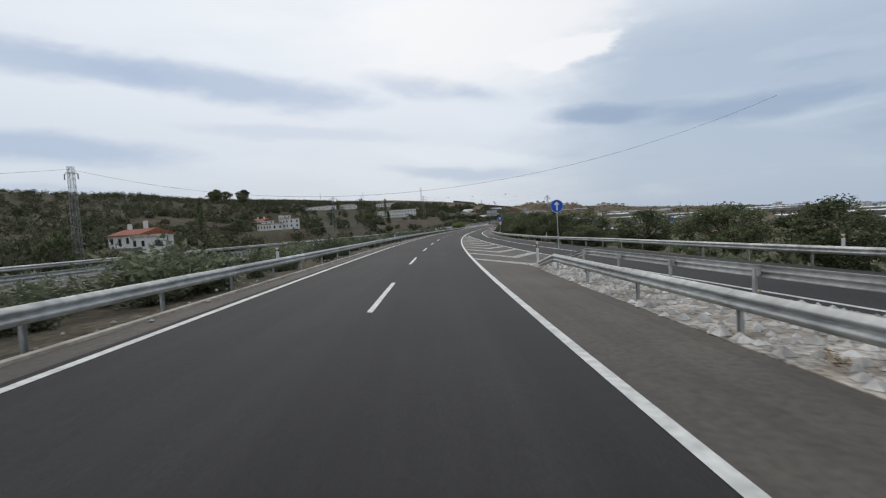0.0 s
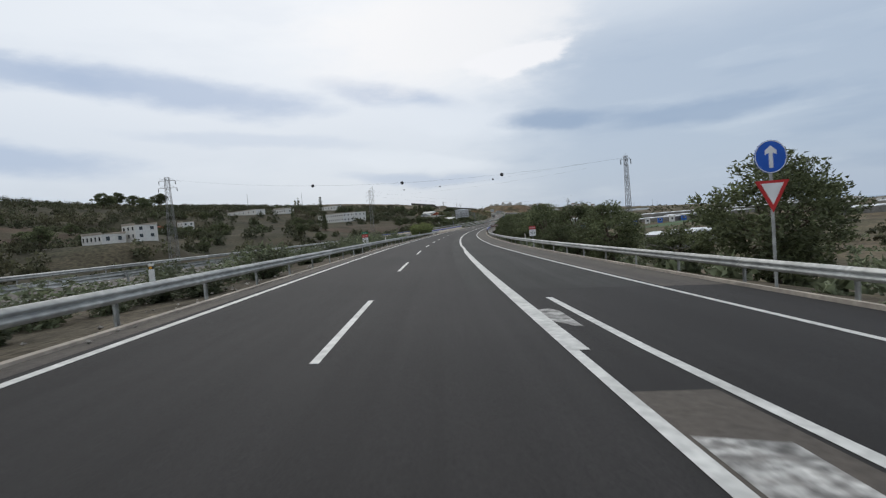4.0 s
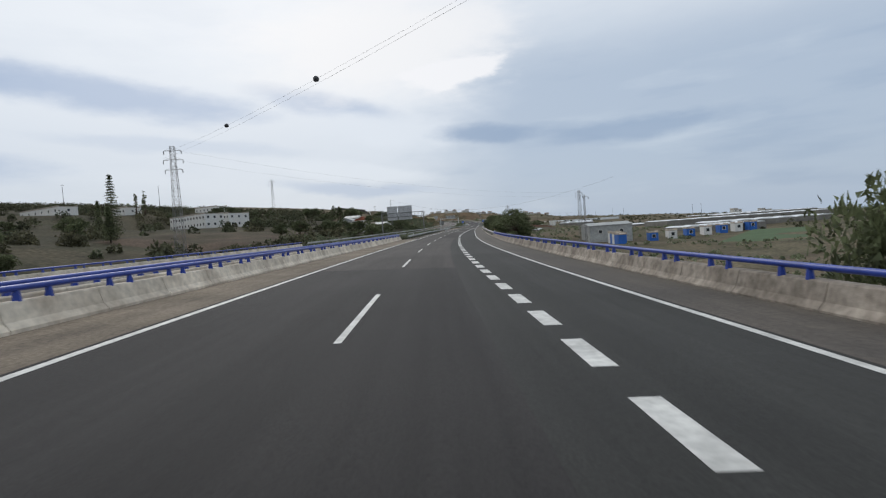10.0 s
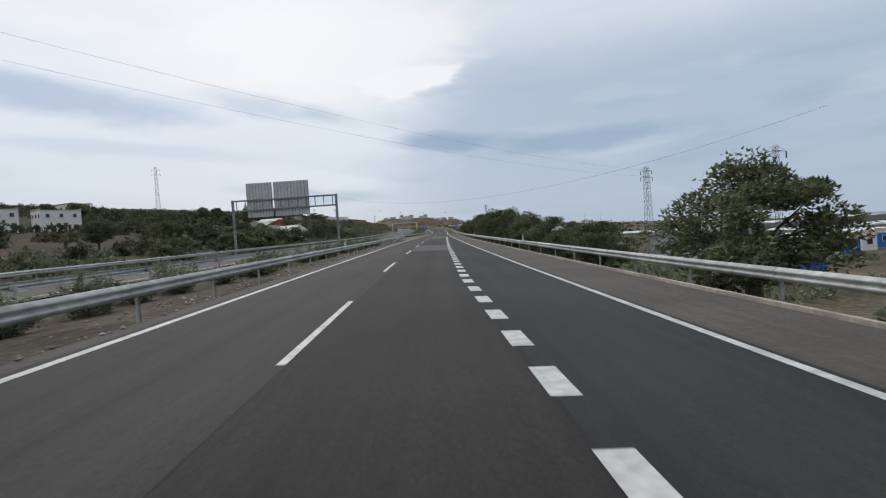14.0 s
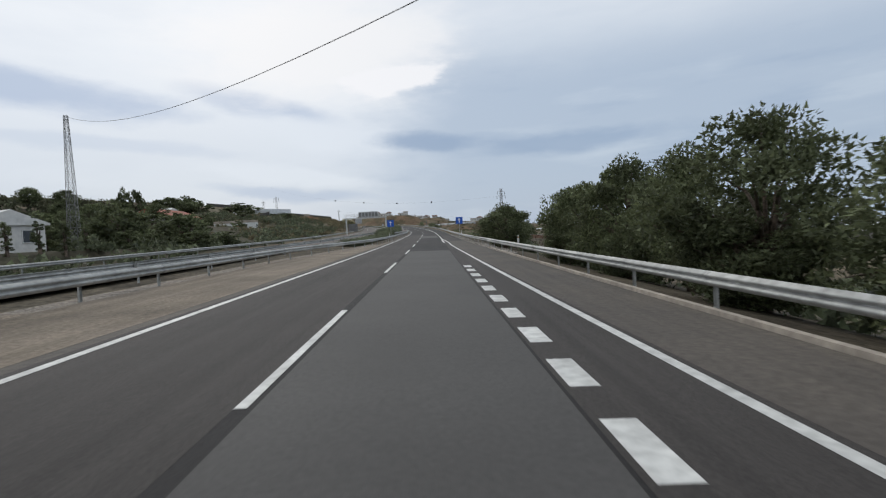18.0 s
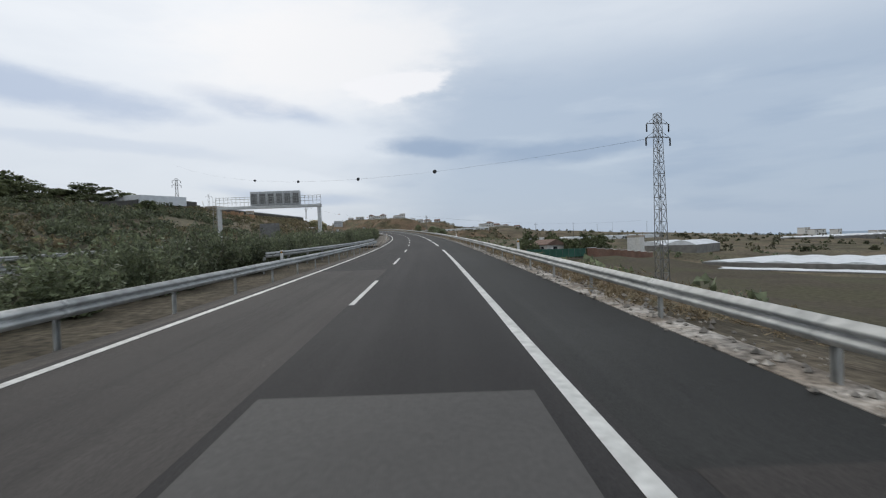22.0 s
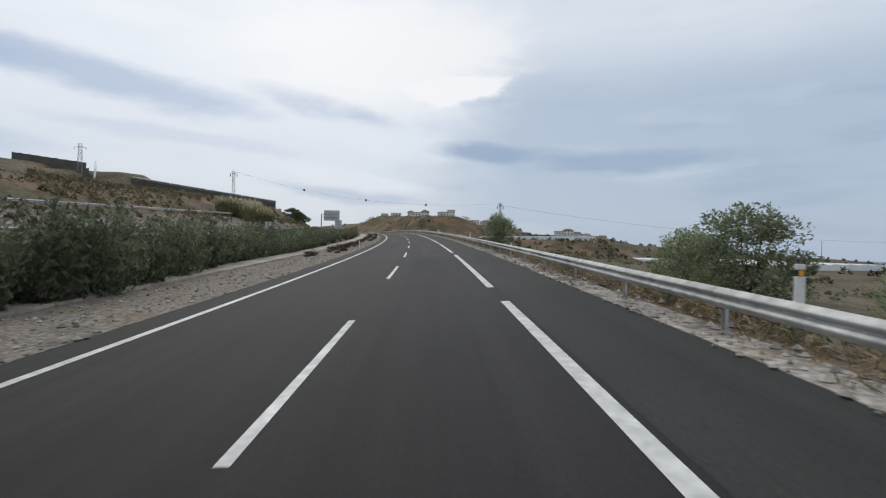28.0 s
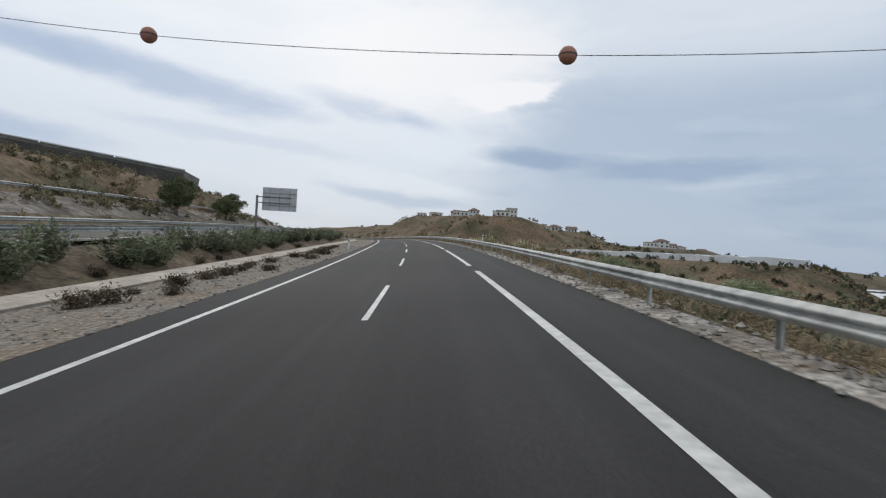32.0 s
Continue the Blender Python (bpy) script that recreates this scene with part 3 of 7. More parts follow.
tagged(opp_strip("road_opposite", -150, 1300, 0.0, 10.8, 0.0, ASPHALT_OLD), "grey asphalt of the opposite carriageway", "road", kind="structure")
tagged(opp_strip("road_opposite", BRIDGE[0], BRIDGE[1], -5.4, 0.0, 0.0, ASPHALT_OLD), "grey asphalt shoulder of the opposite bridge", "road", kind="structure")

# ---- road markings ----


def line(s0, s1, centre, width, z=0.006, step=2.0, label="white painted road line, slightly worn", mat=None):
    ob = strip("road_line", s0, s1, lambda s: centre(s) - width / 2, lambda s: centre(s) + width / 2, z, mat or PAINT, step)
    return tagged(ob, label, "road marking", kind="structure")


line(-150, 1300, LEFT_LINE, 0.17)
line(-150, 148, RIGHT_LINE, 0.17)
line(112, 195.3, lambda s: RIGHT_LINE(s) + 0.02 + 0.1 * (s < 160), 0.24, 0.009)
line(-60, 118, RAMP_LEFT, 0.17)
line(-60, 549, EDGE_LINE, 0.17)
line(533.6, 548, RIGHT_LINE, 0.22)
line(548, 622, RIGHT_LINE, 0.19)
for k in range(-6, 24):
    line(769.4 + 22.75 * k, 769.4 + 22.75 * k + 19.7, RIGHT_LINE, 0.21)

# the line between the lanes: dashes, each known by the moment at which the car comes up to it
DASHES = [0.37 - 0.63 * k for k in range(4, 0, -1)] + [0.37, 0.985, 1.62, 2.26, 2.93, 3.57, 4.2, 4.83, 5.46, 6.1, 6.72, 7.36, 7.98, 8.62, 9.27, 10.25, 10.93, 11.57, 12.24, 12.87, 13.55, 14.2, 14.83, 15.5, 16.15, 16.82, 17.46, 18.13, 18.78, 19.42, 19.99, 20.58, 21.18, 21.78, 22.43, 23.06, 23.7, 24.36, 25.0, 25.62, 26.24, 26.86, 27.48, 28.08, 28.68, 29.27, 29.87, 30.48, 31.1, 31.72] + [32.33 + 0.61 * k for k in range(26)]
for t in DASHES:
    end = t * SPEED + 8.6
    tagged(line(end - 6.6, end, LANE_LINE, 0.13), "white dash of the line between the lanes")

# the short broad dashes along the merging lane
for k in range(122):
    s0 = float(np.interp(k, (0, 8, 18, 28, 37, 45, 50, 55, 58, 61, 68, 73, 101, 113, 122), (196.9, 215.2, 239.2, 264.7, 291.2, 314.7, 325.4, 337.6, 344.8, 352.8, 370.95, 383.3, 448.5, 475.6, 496.3)))
    long = float(np.interp(k, (0, 8, 18, 37, 45, 47, 101), (1.4, 1.45, 1.65, 1.75, 1.6, 1.2, 1.25)))
    tagged(line(s0, s0 + long, RIGHT_LINE, 0.34, step=1.5), "short broad white dash along the merging lane")

# chevrons on the painted island
for k in range(-1, 12):
    apex = 32.0 + 7.45 * k
    mid = (RIGHT_LINE(apex) + RAMP_LEFT(apex)) / 2
    a, b = RIGHT_LINE(apex + 5) + 0.13, RAMP_LEFT(apex + 5) - 0.22
    if b - a < 0.5:
        continue
    reach = min(6.6, (b - a) * 1.45)
    v = [at(apex, mid, 0.007), at(apex + reach, a, 0.007), at(apex + reach + 1.2, a, 0.007), at(apex + 2.1, mid, 0.007), at(apex + reach + 1.0, b, 0.007), at(apex + reach - 0.9, b, 0.007)]
    tagged(mesh_object("chevron", v, [(0, 3, 2, 1), (0, 5, 4, 3)], PAINT_WORN), "broad white chevron painted on the traffic island", "road marking", kind="structure")

# lanes laid at other times: greyer beside the merging dashes, warmer in the passing lane
tagged(strip("lane_surface", 120, 470, lambda s: 0.84 + 0.35 * (s > 330) * min(1, (s - 330) / 40), lambda s: EDGE_LINE(s) + 0.3, 0.002, ASPHALT_NEW, 3, 2), "greyer asphalt of the merging lane", "road surface", kind="structure")
tagged(strip("lane_surface", 286, 352, lambda s: LEFT_LINE(s) - 0.2, 0.82, 0.002, ASPHALT_WARM, 3, 2), "paler worn asphalt on the bridge", "road surface", kind="structure")
tagged(strip("lane_surface", 352, 600, lambda s: LEFT_LINE(s) - 0.3, lambda s: -2.05, 0.002, ASPHALT_WARM, 3, 2), "paler worn asphalt of the passing lane", "road surface", kind="structure")
tagged(strip("lane_surface", 470, 540, 1.35, lambda s: max(EDGE_LINE(s), 1.5) + 0.3, 0.002, ASPHALT_WARM, 3, 2), "paler worn asphalt of the merging lane", "road surface", kind="structure")
tagged(strip("lane_surface", 352, 470, lambda s: -2.03, lambda s: 1.1, 0.002, ASPHALT_MID, 3, 2), "brown-grey worn asphalt of the driving lane", "road surface", kind="structure")
tagged(strip("lane_surface", 540, 578, lambda s: RIGHT_LINE(s) + 0.4, lambda s: PAVE_RIGHT(s) + 0.01, 0.003, ASPHALT_WARM, 3, 2), "worn asphalt of the hard shoulder", "road surface", kind="structure")
tagged(strip("lane_surface", 578, 1300, lambda s: RIGHT_LINE(s) + 0.2, lambda s: PAVE_RIGHT(s) + 0.01, 0.002, ASPHALT_NEW, 3, 2), "greyer asphalt of the hard shoulder", "road surface", kind="structure")

# patches of younger, paler asphalt and the joints of the bridge deck
for s0, s1, a, b in ((470, 513, -1.85, 1.3), (561, 580, -1.9, 1.05), (412, 428, -2.1, 1.1)):
    tagged(strip("asphalt_patch", s0, s1, a, b, 0.004, ASPHALT_PATCH), "pale grey asphalt repair patch", "road patch", kind="structure")
TAR = material("tar", (0.012, 0.012, 0.012), 0.5, dark=0.8, light=1.2, grain=6)
for s0 in (BRIDGE[0] + 0.6, BRIDGE[1] - 0.6):
    v, f = [], []
    for i in range(9):
        d = -7.3 + 14.6 * i / 8
        v += [at(s0 - 0.05 * d, d, 0.005), at(s0 + 0.35 - 0.05 * d, d, 0.005)]
        if i:
            f.append((2 * i - 2, 2 * i, 2 * i + 1, 2 * i - 1))
    tagged(mesh_object("deck_joint", v, f, ASPHALT_PATCH), "pale strip over the joint of the bridge deck", "road joint", kind="structure")

# brown, gritty shoulders
tagged(strip("shoulder_left", -150, 262, lambda s: PAVE_LEFT(s) - 0.02, lambda s: LEFT_LINE(s) - 0.25, 0.004, ASPHALT_OLD, 4, 5), "brownish gritty shoulder", "shoulder", kind="structure")
tagged(strip("shoulder_left", 462, 548, lambda s: PAVE_LEFT(s) - 0.02, lambda s: LEFT_LINE(s) - 0.55, 0.008, DUST, 4, 5), "sandy dust over the widened shoulder", "shoulder", kind="structure")
tagged(strip("shoulder_left", 354, 650, lambda s: PAVE_LEFT(s) - 0.02, lambda s: LEFT_LINE(s) - 0.25, 0.004, ASPHALT_OLD, 4, 5), "brownish gritty shoulder", "shoulder", kind="structure")
tagged(strip("shoulder_right", -60, 26, lambda s: RIGHT_LINE(s) + 0.08, lambda s: 4.25, 0.004, ASPHALT_OLD, 4, 5), "brown dusty asphalt beside the slip road", "shoulder", kind="structure")
tagged(strip("shoulder_right", 26, 110, lambda s: RIGHT_LINE(s) + 0.08, lambda s: RAMP_LEFT(s) - 0.15, 0.003, ASPHALT_OLD, 4, 5), "brown dusty asphalt under the chevrons", "shoulder", kind="structure")
tagged(strip("shoulder_right", 120, 540, lambda s: EDGE_LINE(s) + 0.2, lambda s: PAVE_RIGHT(s) + 0.02, 0.004, ASPHALT_OLD, 4, 5), "brownish gritty shoulder", "shoulder", kind="structure")
tagged(strip("bridge_shoulder", BRIDGE[0], BRIDGE[1], lambda s: -7.98, lambda s: LEFT_LINE(s) - 0.2, 0.003, DUST, 4, 5), "tan dusty shoulder on the bridge", "shoulder", kind="structure")

# opposite carriageway's lines
for off, w in ((0.9, 0.15), (8.5, 0.15)):
    tagged(opp_strip("road_line", -150, 1300, off, off + w, 0.008, PAINT, 4.0), "white edge line of the opposite carriageway", "road marking", kind="structure")
for k in range(70):
    tagged(opp_strip("road_line", -120 + 15.8 * k, -114 + 15.8 * k, 4.6, 4.74, 0.008, PAINT, 3.0), "white dash of the opposite carriageway", "road marking", kind="structure")

# gravel and concrete beside the road
tagged(strip("gravel_verge", -60, 26, 4.25, lambda s: min(RAMP_LEFT(s) - 0.6, 8.4), 0.02, RUBBLE, 2, 4, 0.2), "pale stony verge with dry weeds between two guard rails", "verge", kind="structure")
tagged(strip("gravel_verge", 505, 1300, lambda s: PAVE_RIGHT(s) + 0.0, lambda s: RAIL_RIGHT(s) + 0.35, 0.015, RUBBLE, 3, 2, 0.25), "pale gravel strip under the guard rail", "verge", kind="structure")
tagged(strip("gravel_verge", 650, 1300, -9.6, lambda s: PAVE_LEFT(s) - 0.0, 0.01, GRAVEL, 3, 4, 0.25), "pale brown gravel shoulder along the median", "verge", kind="structure")
tagged(strip("gravel_verge", 468, 535, lambda s: RAIL_LEFT(s) - 1.0, lambda s: PAVE_LEFT(s), 0.0, GRAVEL, 3, 1, 0.2), "sandy verge under the guard rail", "verge", kind="structure")
tagged(strip("drain_channel", 655, 1300, -11.2, -9.75, 0.06, CONCRETE, 3, 2, 0.3), "pale concrete drain channel in the median", "drain", kind="structure")
tagged(strip("kerb", 60, 262, lambda s: PAVE_RIGHT(s) + 0.05, lambda s: PAVE_RIGHT(s) + 0.2, 0.09, CONCRETE, 3, 1, 0.25), "low pale concrete kerb under the guard rail", "kerb", kind="structure")
tagged(strip("kerb", 354, 515, lambda s: PAVE_RIGHT(s) + 0.05, lambda s: PAVE_RIGHT(s) + 0.2, 0.09, CONCRETE, 3, 1, 0.25), "low pale concrete kerb under the guard rail", "kerb", kind="structure")
tagged(strip("kerb", -100, 262, lambda s: PAVE_LEFT(s) - 0.2, lambda s: PAVE_LEFT(s) - 0.05, 0.05, CONCRETE, 3, 1, 0.25), "low pale concrete kerb under the guard rail", "kerb", kind="structure")

# ---- guard rails ----
SPAN = 4.3


def beam_mesh():
    """A steel beam of W section, one metre long, its foot at z 0, bulging towards +x."""
    prof = [(0.0, 0.0), (0.012, 0.03), (0.078, 0.065), (0.08, 0.105), (0.012, 0.14), (0.0, 0.155), (0.012, 0.17), (0.08, 0.205), (0.078, 0.245), (0.012, 0.28), (0.0, 0.31)]
    bm = bmesh.new()
    loop = prof + [(x - 0.008, z) for x, z in reversed(prof)]
    ends = [[bm.verts.new((x, y, z)) for x, z in loop] for y in (-0.02, 1.02)]
    n = len(loop)
    for i in range(n):
        f = bm.faces.new((ends[0][i], ends[0][(i + 1) % n], ends[1][(i + 1) % n], ends[1][i]))
        f.smooth = i not in (len(prof) - 1, n - 1)
    for j in range(2):
        half = len(prof)
        for i in range(half - 1):
            q = (ends[j][i], ends[j][i + 1], ends[j][n - 2 - i], ends[j][n - 1 - i])
            bm.faces.new(q if j else q[::-1])
    me = bpy.data.meshes.new("beam")
    bm.to_mesh(me)
    bm.free()
    me.materials.append(STEEL)
    return me


def post_mesh():
    """A C-shaped steel post with its spacer."""
    bm = bmesh.new()
    box(bm, -0.135, 0, 0.03, 0.006, 0.12, 1.3)
    box(bm, -0.11, -0.057, 0.03, 0.05, 0.006, 1.3)
    box(bm, -0.11, 0.057, 0.03, 0.05, 0.006, 1.3)
    box(bm, -0.05, 0, 0.58, 0.09, 0.2, 0.17, 0.008)
    me = bpy.data.meshes.new("post")
    bm.to_mesh(me)
    bm.free()
    me.materials.append(STEEL)
    return me


BEAM, POST = beam_mesh(), post_mesh()


def guard_rail(s0, s1, place, side, label, foot=0.44, span=SPAN, sink=None):
    """A rail from s0 to s1. place(s): a point on the ground under it; side: +1 if the beam bulges to the right."""
    n = max(1, int(round((s1 - s0) / span)))
    pts = [place(s0 + (s1 - s0) * i / n) for i in range(n + 1)]
    root = empty("guard_rail", Matrix.Translation(pts[0]))
    base = Matrix.Translation(-pts[0])
    for i in range(n):
        y = pts[i + 1] - pts[i]
        x = Vector((y.y, -y.x, 0)).normalized() * side
        z = Vector((0, 0, 1))
        if sink:
            y = y - z * (sink(i + 1, n) - sink(i, n))
        up = (z - y * (z.dot(y) / y.length_squared)).normalized()
        m = Matrix(((x.x, y.x, up.x, 0), (x.y, y.y, up.y, 0), (x.z, y.z, up.z, 0), (0, 0, 0, 1)))
        o = pts[i] + z * (foot - (sink(i, n) if sink else 0)) + x * 0.0
        shared("beam", BEAM, root, base @ Matrix.Translation(o) @ m)
        ux = x.normalized()
        uy = Vector((y.x, y.y, 0)).normalized()
        pm = Matrix(((ux.x, uy.x, 0, 0), (ux.y, uy.y, 0, 0), (0, 0, 1, 0), (0, 0, 0, 1)))
        drop = (sink(i, n) if sink else 0)
        if drop < 0.3:
            shared("post", POST, root, base @ Matrix.Translation(pts[i] + ux * -0.01 - z * drop) @ pm)
    return tagged(root, label, "guard rail", "guard rails")


def over(dfun):
    return lambda s: at(s, dfun(s))


def opp_over(off):
    return lambda s: at(s, OPP_A(s) - off, OPP_Z(s), True)


L = "galvanised steel guard rail"
guard_rail(-60, 261, over(RAIL_LEFT), 1, L + " along the median")
guard_rail(348, 471, over(RAIL_LEFT), 1, L + " along the median")
guard_rail(472, 648, over(RAIL_LEFT), 1, L + " along the sandy median")
guard_rail(648, 664, lambda s: at(s, -6.4 - (s - 648) * 0.12), 1, L + ", its end bent down to the gravel", sink=lambda i, n: 0.62 * i / n)
guard_rail(604, 662, lambda s: at(s, -7.6 - max(0, 630 - s) * 0.05), 1, L + " behind the first one", foot=0.6)
guard_rail(-60, 258, over(RAIL_RIGHT), -1, L + " above the embankment")
guard_rail(356, 1290, over(RAIL_RIGHT), -1, L + " above the embankment")
guard_rail(-60, 21, lambda s: at(s, 4.5), -1, L + " beside the stony verge")
guard_rail(21, 26, lambda s: at(s, 4.5 + (s - 21) * 0.04), -1, L + ", its end bent down to the ground", sink=lambda i, n: 0.62 * i / n, span=2.5)
guard_rail(-60, 26, lambda s: at(s, min(RAMP_LEFT(s) - 0.55, 8.6)), 1, L + " beside the slip road")
guard_rail(26, 30, lambda s: at(s, RAMP_LEFT(s) - 0.55), 1, L + ", its end bent down to the ground", sink=lambda i, n: 0.62 * i / n, span=2.0)
guard_rail(457.5, 471, lambda s: at(s, -7.6 + (s - 457.5) * 0.07), 1, "second steel beam of a rail terminal, sloping down to the ground", span=3.4, sink=lambda i, n: 0.62 * (1 - i / n))
for a0, a1, off, sd in ((-120, 258, -0.5, -1), (358, 1290, -0.5, -1), (-120, 258, 11.2, 1), (358, 1290, 11.2, 1)):
    guard_rail(a0, a1, opp_over(off), sd, "dull steel guard rail of the opposite carriageway", span=8.6)

# ---- bridge parapets ----


def parapet(name, s0, s1, place, side, rail_mat, label, mat=None):
    """A concrete barrier with a tubular steel rail on short stanchions along its top."""
    root = empty(name, Matrix.Translation(place(s0)))
    o = Matrix.Translation(-place(s0))
    n = int((s1 - s0) / 3)
    prof = [(0.3, -0.3), (0.3, 0.06), (0.18, 0.2), (0.08, 0.55), (0.05, 0.58), (-0.2, 0.58), (-0.22, 0.55), (-0.24, -1.2), (0.3, -1.2)]
    for i in range(n):
        bm = bmesh.new()
        rings = []
        for s in (s0 + (s1 - s0) * i / n + 0.012, s0 + (s1 - s0) * (i + 1) / n - 0.012):
            p, q = place(s), place(s + 0.5)
            x = Vector(((q - p).y, -(q - p).x, 0)).normalized() * side
            rings.append([bm.verts.new(o @ (p + x * a + Vector((0, 0, b)))) for a, b in prof])
        for k in range(len(prof)):
            bm.faces.new((rings[0][k], rings[0][(k + 1) % len(prof)], rings[1][(k + 1) % len(prof)], rings[1][k]))
        bm.faces.new(rings[0][::-1])
        bm.faces.new(rings[1])
        bmesh.ops.recalc_face_normals(bm, faces=bm.faces)
        part("barrier_block", bm, mat or PARAPET, root)
    bm = bmesh.new()
    rings = []
    for i in range(n * 2 + 1):
        s = s0 + (s1 - s0) * i / (2 * n)
        p, q = place(s), place(s + 0.5)
        x = Vector(((q - p).y, -(q - p).x, 0)).normalized()
        rings.append([bm.verts.new(o @ (p + Vector((0, 0, 0.83)) + (x * math.cos(k * math.pi / 5) + Vector((0, 0, math.sin(k * math.pi / 5)))) * 0.07)) for k in range(10)])
    for a, b in zip(rings, rings[1:]):
        for k in range(10):
            bm.faces.new((a[k], a[(k + 1) % 10], b[(k + 1) % 10], b[k])).smooth = True
    bm.faces.new(rings[0])
    bm.faces.new(rings[-1])
    bmesh.ops.recalc_face_normals(bm, faces=bm.faces)
    part("tube_rail", bm, rail_mat, root, "blue painted tubular rail")
    for i in range(0, n):
        for e in (0.0, 0.9):
            p = o @ place(s0 + (s1 - s0) * (i + 0.2) / n + e)
            bm = bmesh.new()
            r = bmesh.ops.create_cone(bm, segments=6, radius1=0.09, radius2=0.055, depth=0.24, cap_ends=True, matrix=Matrix.Translation(p + Vector((0, 0, 0.68))))
            part("stanchion", bm, rail_mat, root)
    return tagged(root, label, "parapet", "bridge parapets")


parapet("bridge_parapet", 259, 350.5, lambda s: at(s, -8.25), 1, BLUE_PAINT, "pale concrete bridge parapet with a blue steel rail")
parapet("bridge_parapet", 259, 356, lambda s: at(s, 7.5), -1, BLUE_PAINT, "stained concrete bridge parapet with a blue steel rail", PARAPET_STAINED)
parapet("bridge_parapet", 262, 354, lambda s: at(s, -9.15, 0.02), -1, BLUE_PAINT, "concrete parapet of the far bridge with a blue rail")
parapet("bridge_parapet", 262, 354, lambda s: at(s, OPP_A(s) - 11.1, OPP_Z(s), True), 1, BLUE_PAINT, "outer concrete parapet of the far bridge with a blue rail")
for a, b, nm in ((-8.5, 7.8, "bridge_deck"),):
    tagged(strip(nm, BRIDGE[0] - 1, BRIDGE[1] + 1, a, b, -0.16, CONCRETE, 4, 1, 1.0), "concrete deck slab of the road bridge", "bridge deck", kind="structure")
tagged(opp_strip("bridge_deck", BRIDGE[0] - 1, BRIDGE[1] + 1, -5.6, 11.4, -0.03, CONCRETE, 4), "concrete deck slab of the opposite bridge", "bridge deck", kind="structure")

# ---- plants ----
LEAF_PINE = material("pine_foliage", (0.07, 0.08, 0.04), 0.8, dark=0.55, light=1.5, grain=1.5, big=0.3, bump=0, island=0.45, spec=0.25, object_random=0.2, through_light=0.5)
LEAF_OLEANDER = material("oleander_foliage", (0.082, 0.094, 0.054), 0.7, dark=0.55, light=1.5, grain=2, big=0.4, bump=0, island=0.45, spec=0.3, object_random=0.25, through_light=0.6)
LEAF_GREY = material("grey_green_foliage", (0.12, 0.135, 0.08), 0.8, dark=0.6, light=1.4, grain=2, big=0.4, bump=0, island=0.4, spec=0.2, object_random=0.15, through_light=0.8)
LEAF_BRIGHT = material("bright_foliage", (0.1, 0.115, 0.042), 0.7, dark=0.55, light=1.5, grain=2, big=0.5, bump=0, island=0.45, spec=0.3, object_random=0.2, through_light=0.7)
LEAF_OLIVE = material("olive_scrub", (0.09, 0.086, 0.05), 0.8, dark=0.5, light=1.5, grain=0.8, big=0.15, bump=0, island=0.45, spec=0.15, tint=(0.11, 0.082, 0.05), tint_amount=0.7, tint_scale=0.12, through_light=0.6)
DRY = material("dry_grass", (0.3, 0.235, 0.15), 0.9, dark=0.55, light=1.4, grain=3, big=0.4, bump=0, island=0.4, spec=0.15)
BARK = material("bark", (0.1, 0.075, 0.055), 0.9, dark=0.5, light=1.5, grain=9, big=2, bump=0.7, bump_scale=14)
WOODS = material("scrub_foliage", (0.052, 0.058, 0.034), 0.85, dark=0.5, light=1.5, grain=0.4, big=0.05, bump=0, island=0.5, spec=0.15, tint=(0.085, 0.075, 0.045), tint_amount=0.6, tint_scale=0.03, through_light=0.4)


def leaf_mesh(name, centres, normals, length, width, mat, rng, droop=0.0):
    """Many small pointed leaves as one mesh."""
    n = len(centres)
    c = np.asarray(centres)
    a = rng.normal(size=(n, 3))
    a = a * 0.8 + np.asarray(normals) * 1.0
    a /= np.linalg.norm(a, axis=1, keepdims=True) + 1e-9
    b = np.cross(a, rng.normal(size=(n, 3)))
    b /= np.linalg.norm(b, axis=1, keepdims=True) + 1e-9
    size = rng.uniform(0.65, 1.3, size=(n, 1))
    tip = a * length * size
    tip[:, 2] -= droop * length
    side = b * width * size / 2
    v = np.stack([c - tip * 0.5 + side, c + tip * 0.5, c - tip * 0.5 - side], 1).reshape(-1, 3)
    me = bpy.data.meshes.new(name)
    me.vertices.add(3 * n)
    me.vertices.foreach_set("co", v.ravel())
    me.loops.add(3 * n)
    me.loops.foreach_set("vertex_index", np.arange(3 * n))
    me.polygons.add(n)
    me.polygons.foreach_set("loop_start", np.arange(0, 3 * n, 3))
    me.polygons.foreach_set("loop_total", np.full(n, 3))
    me.materials.append(mat)
    me.update(calc_edges=True)
    me.validate()
    return me


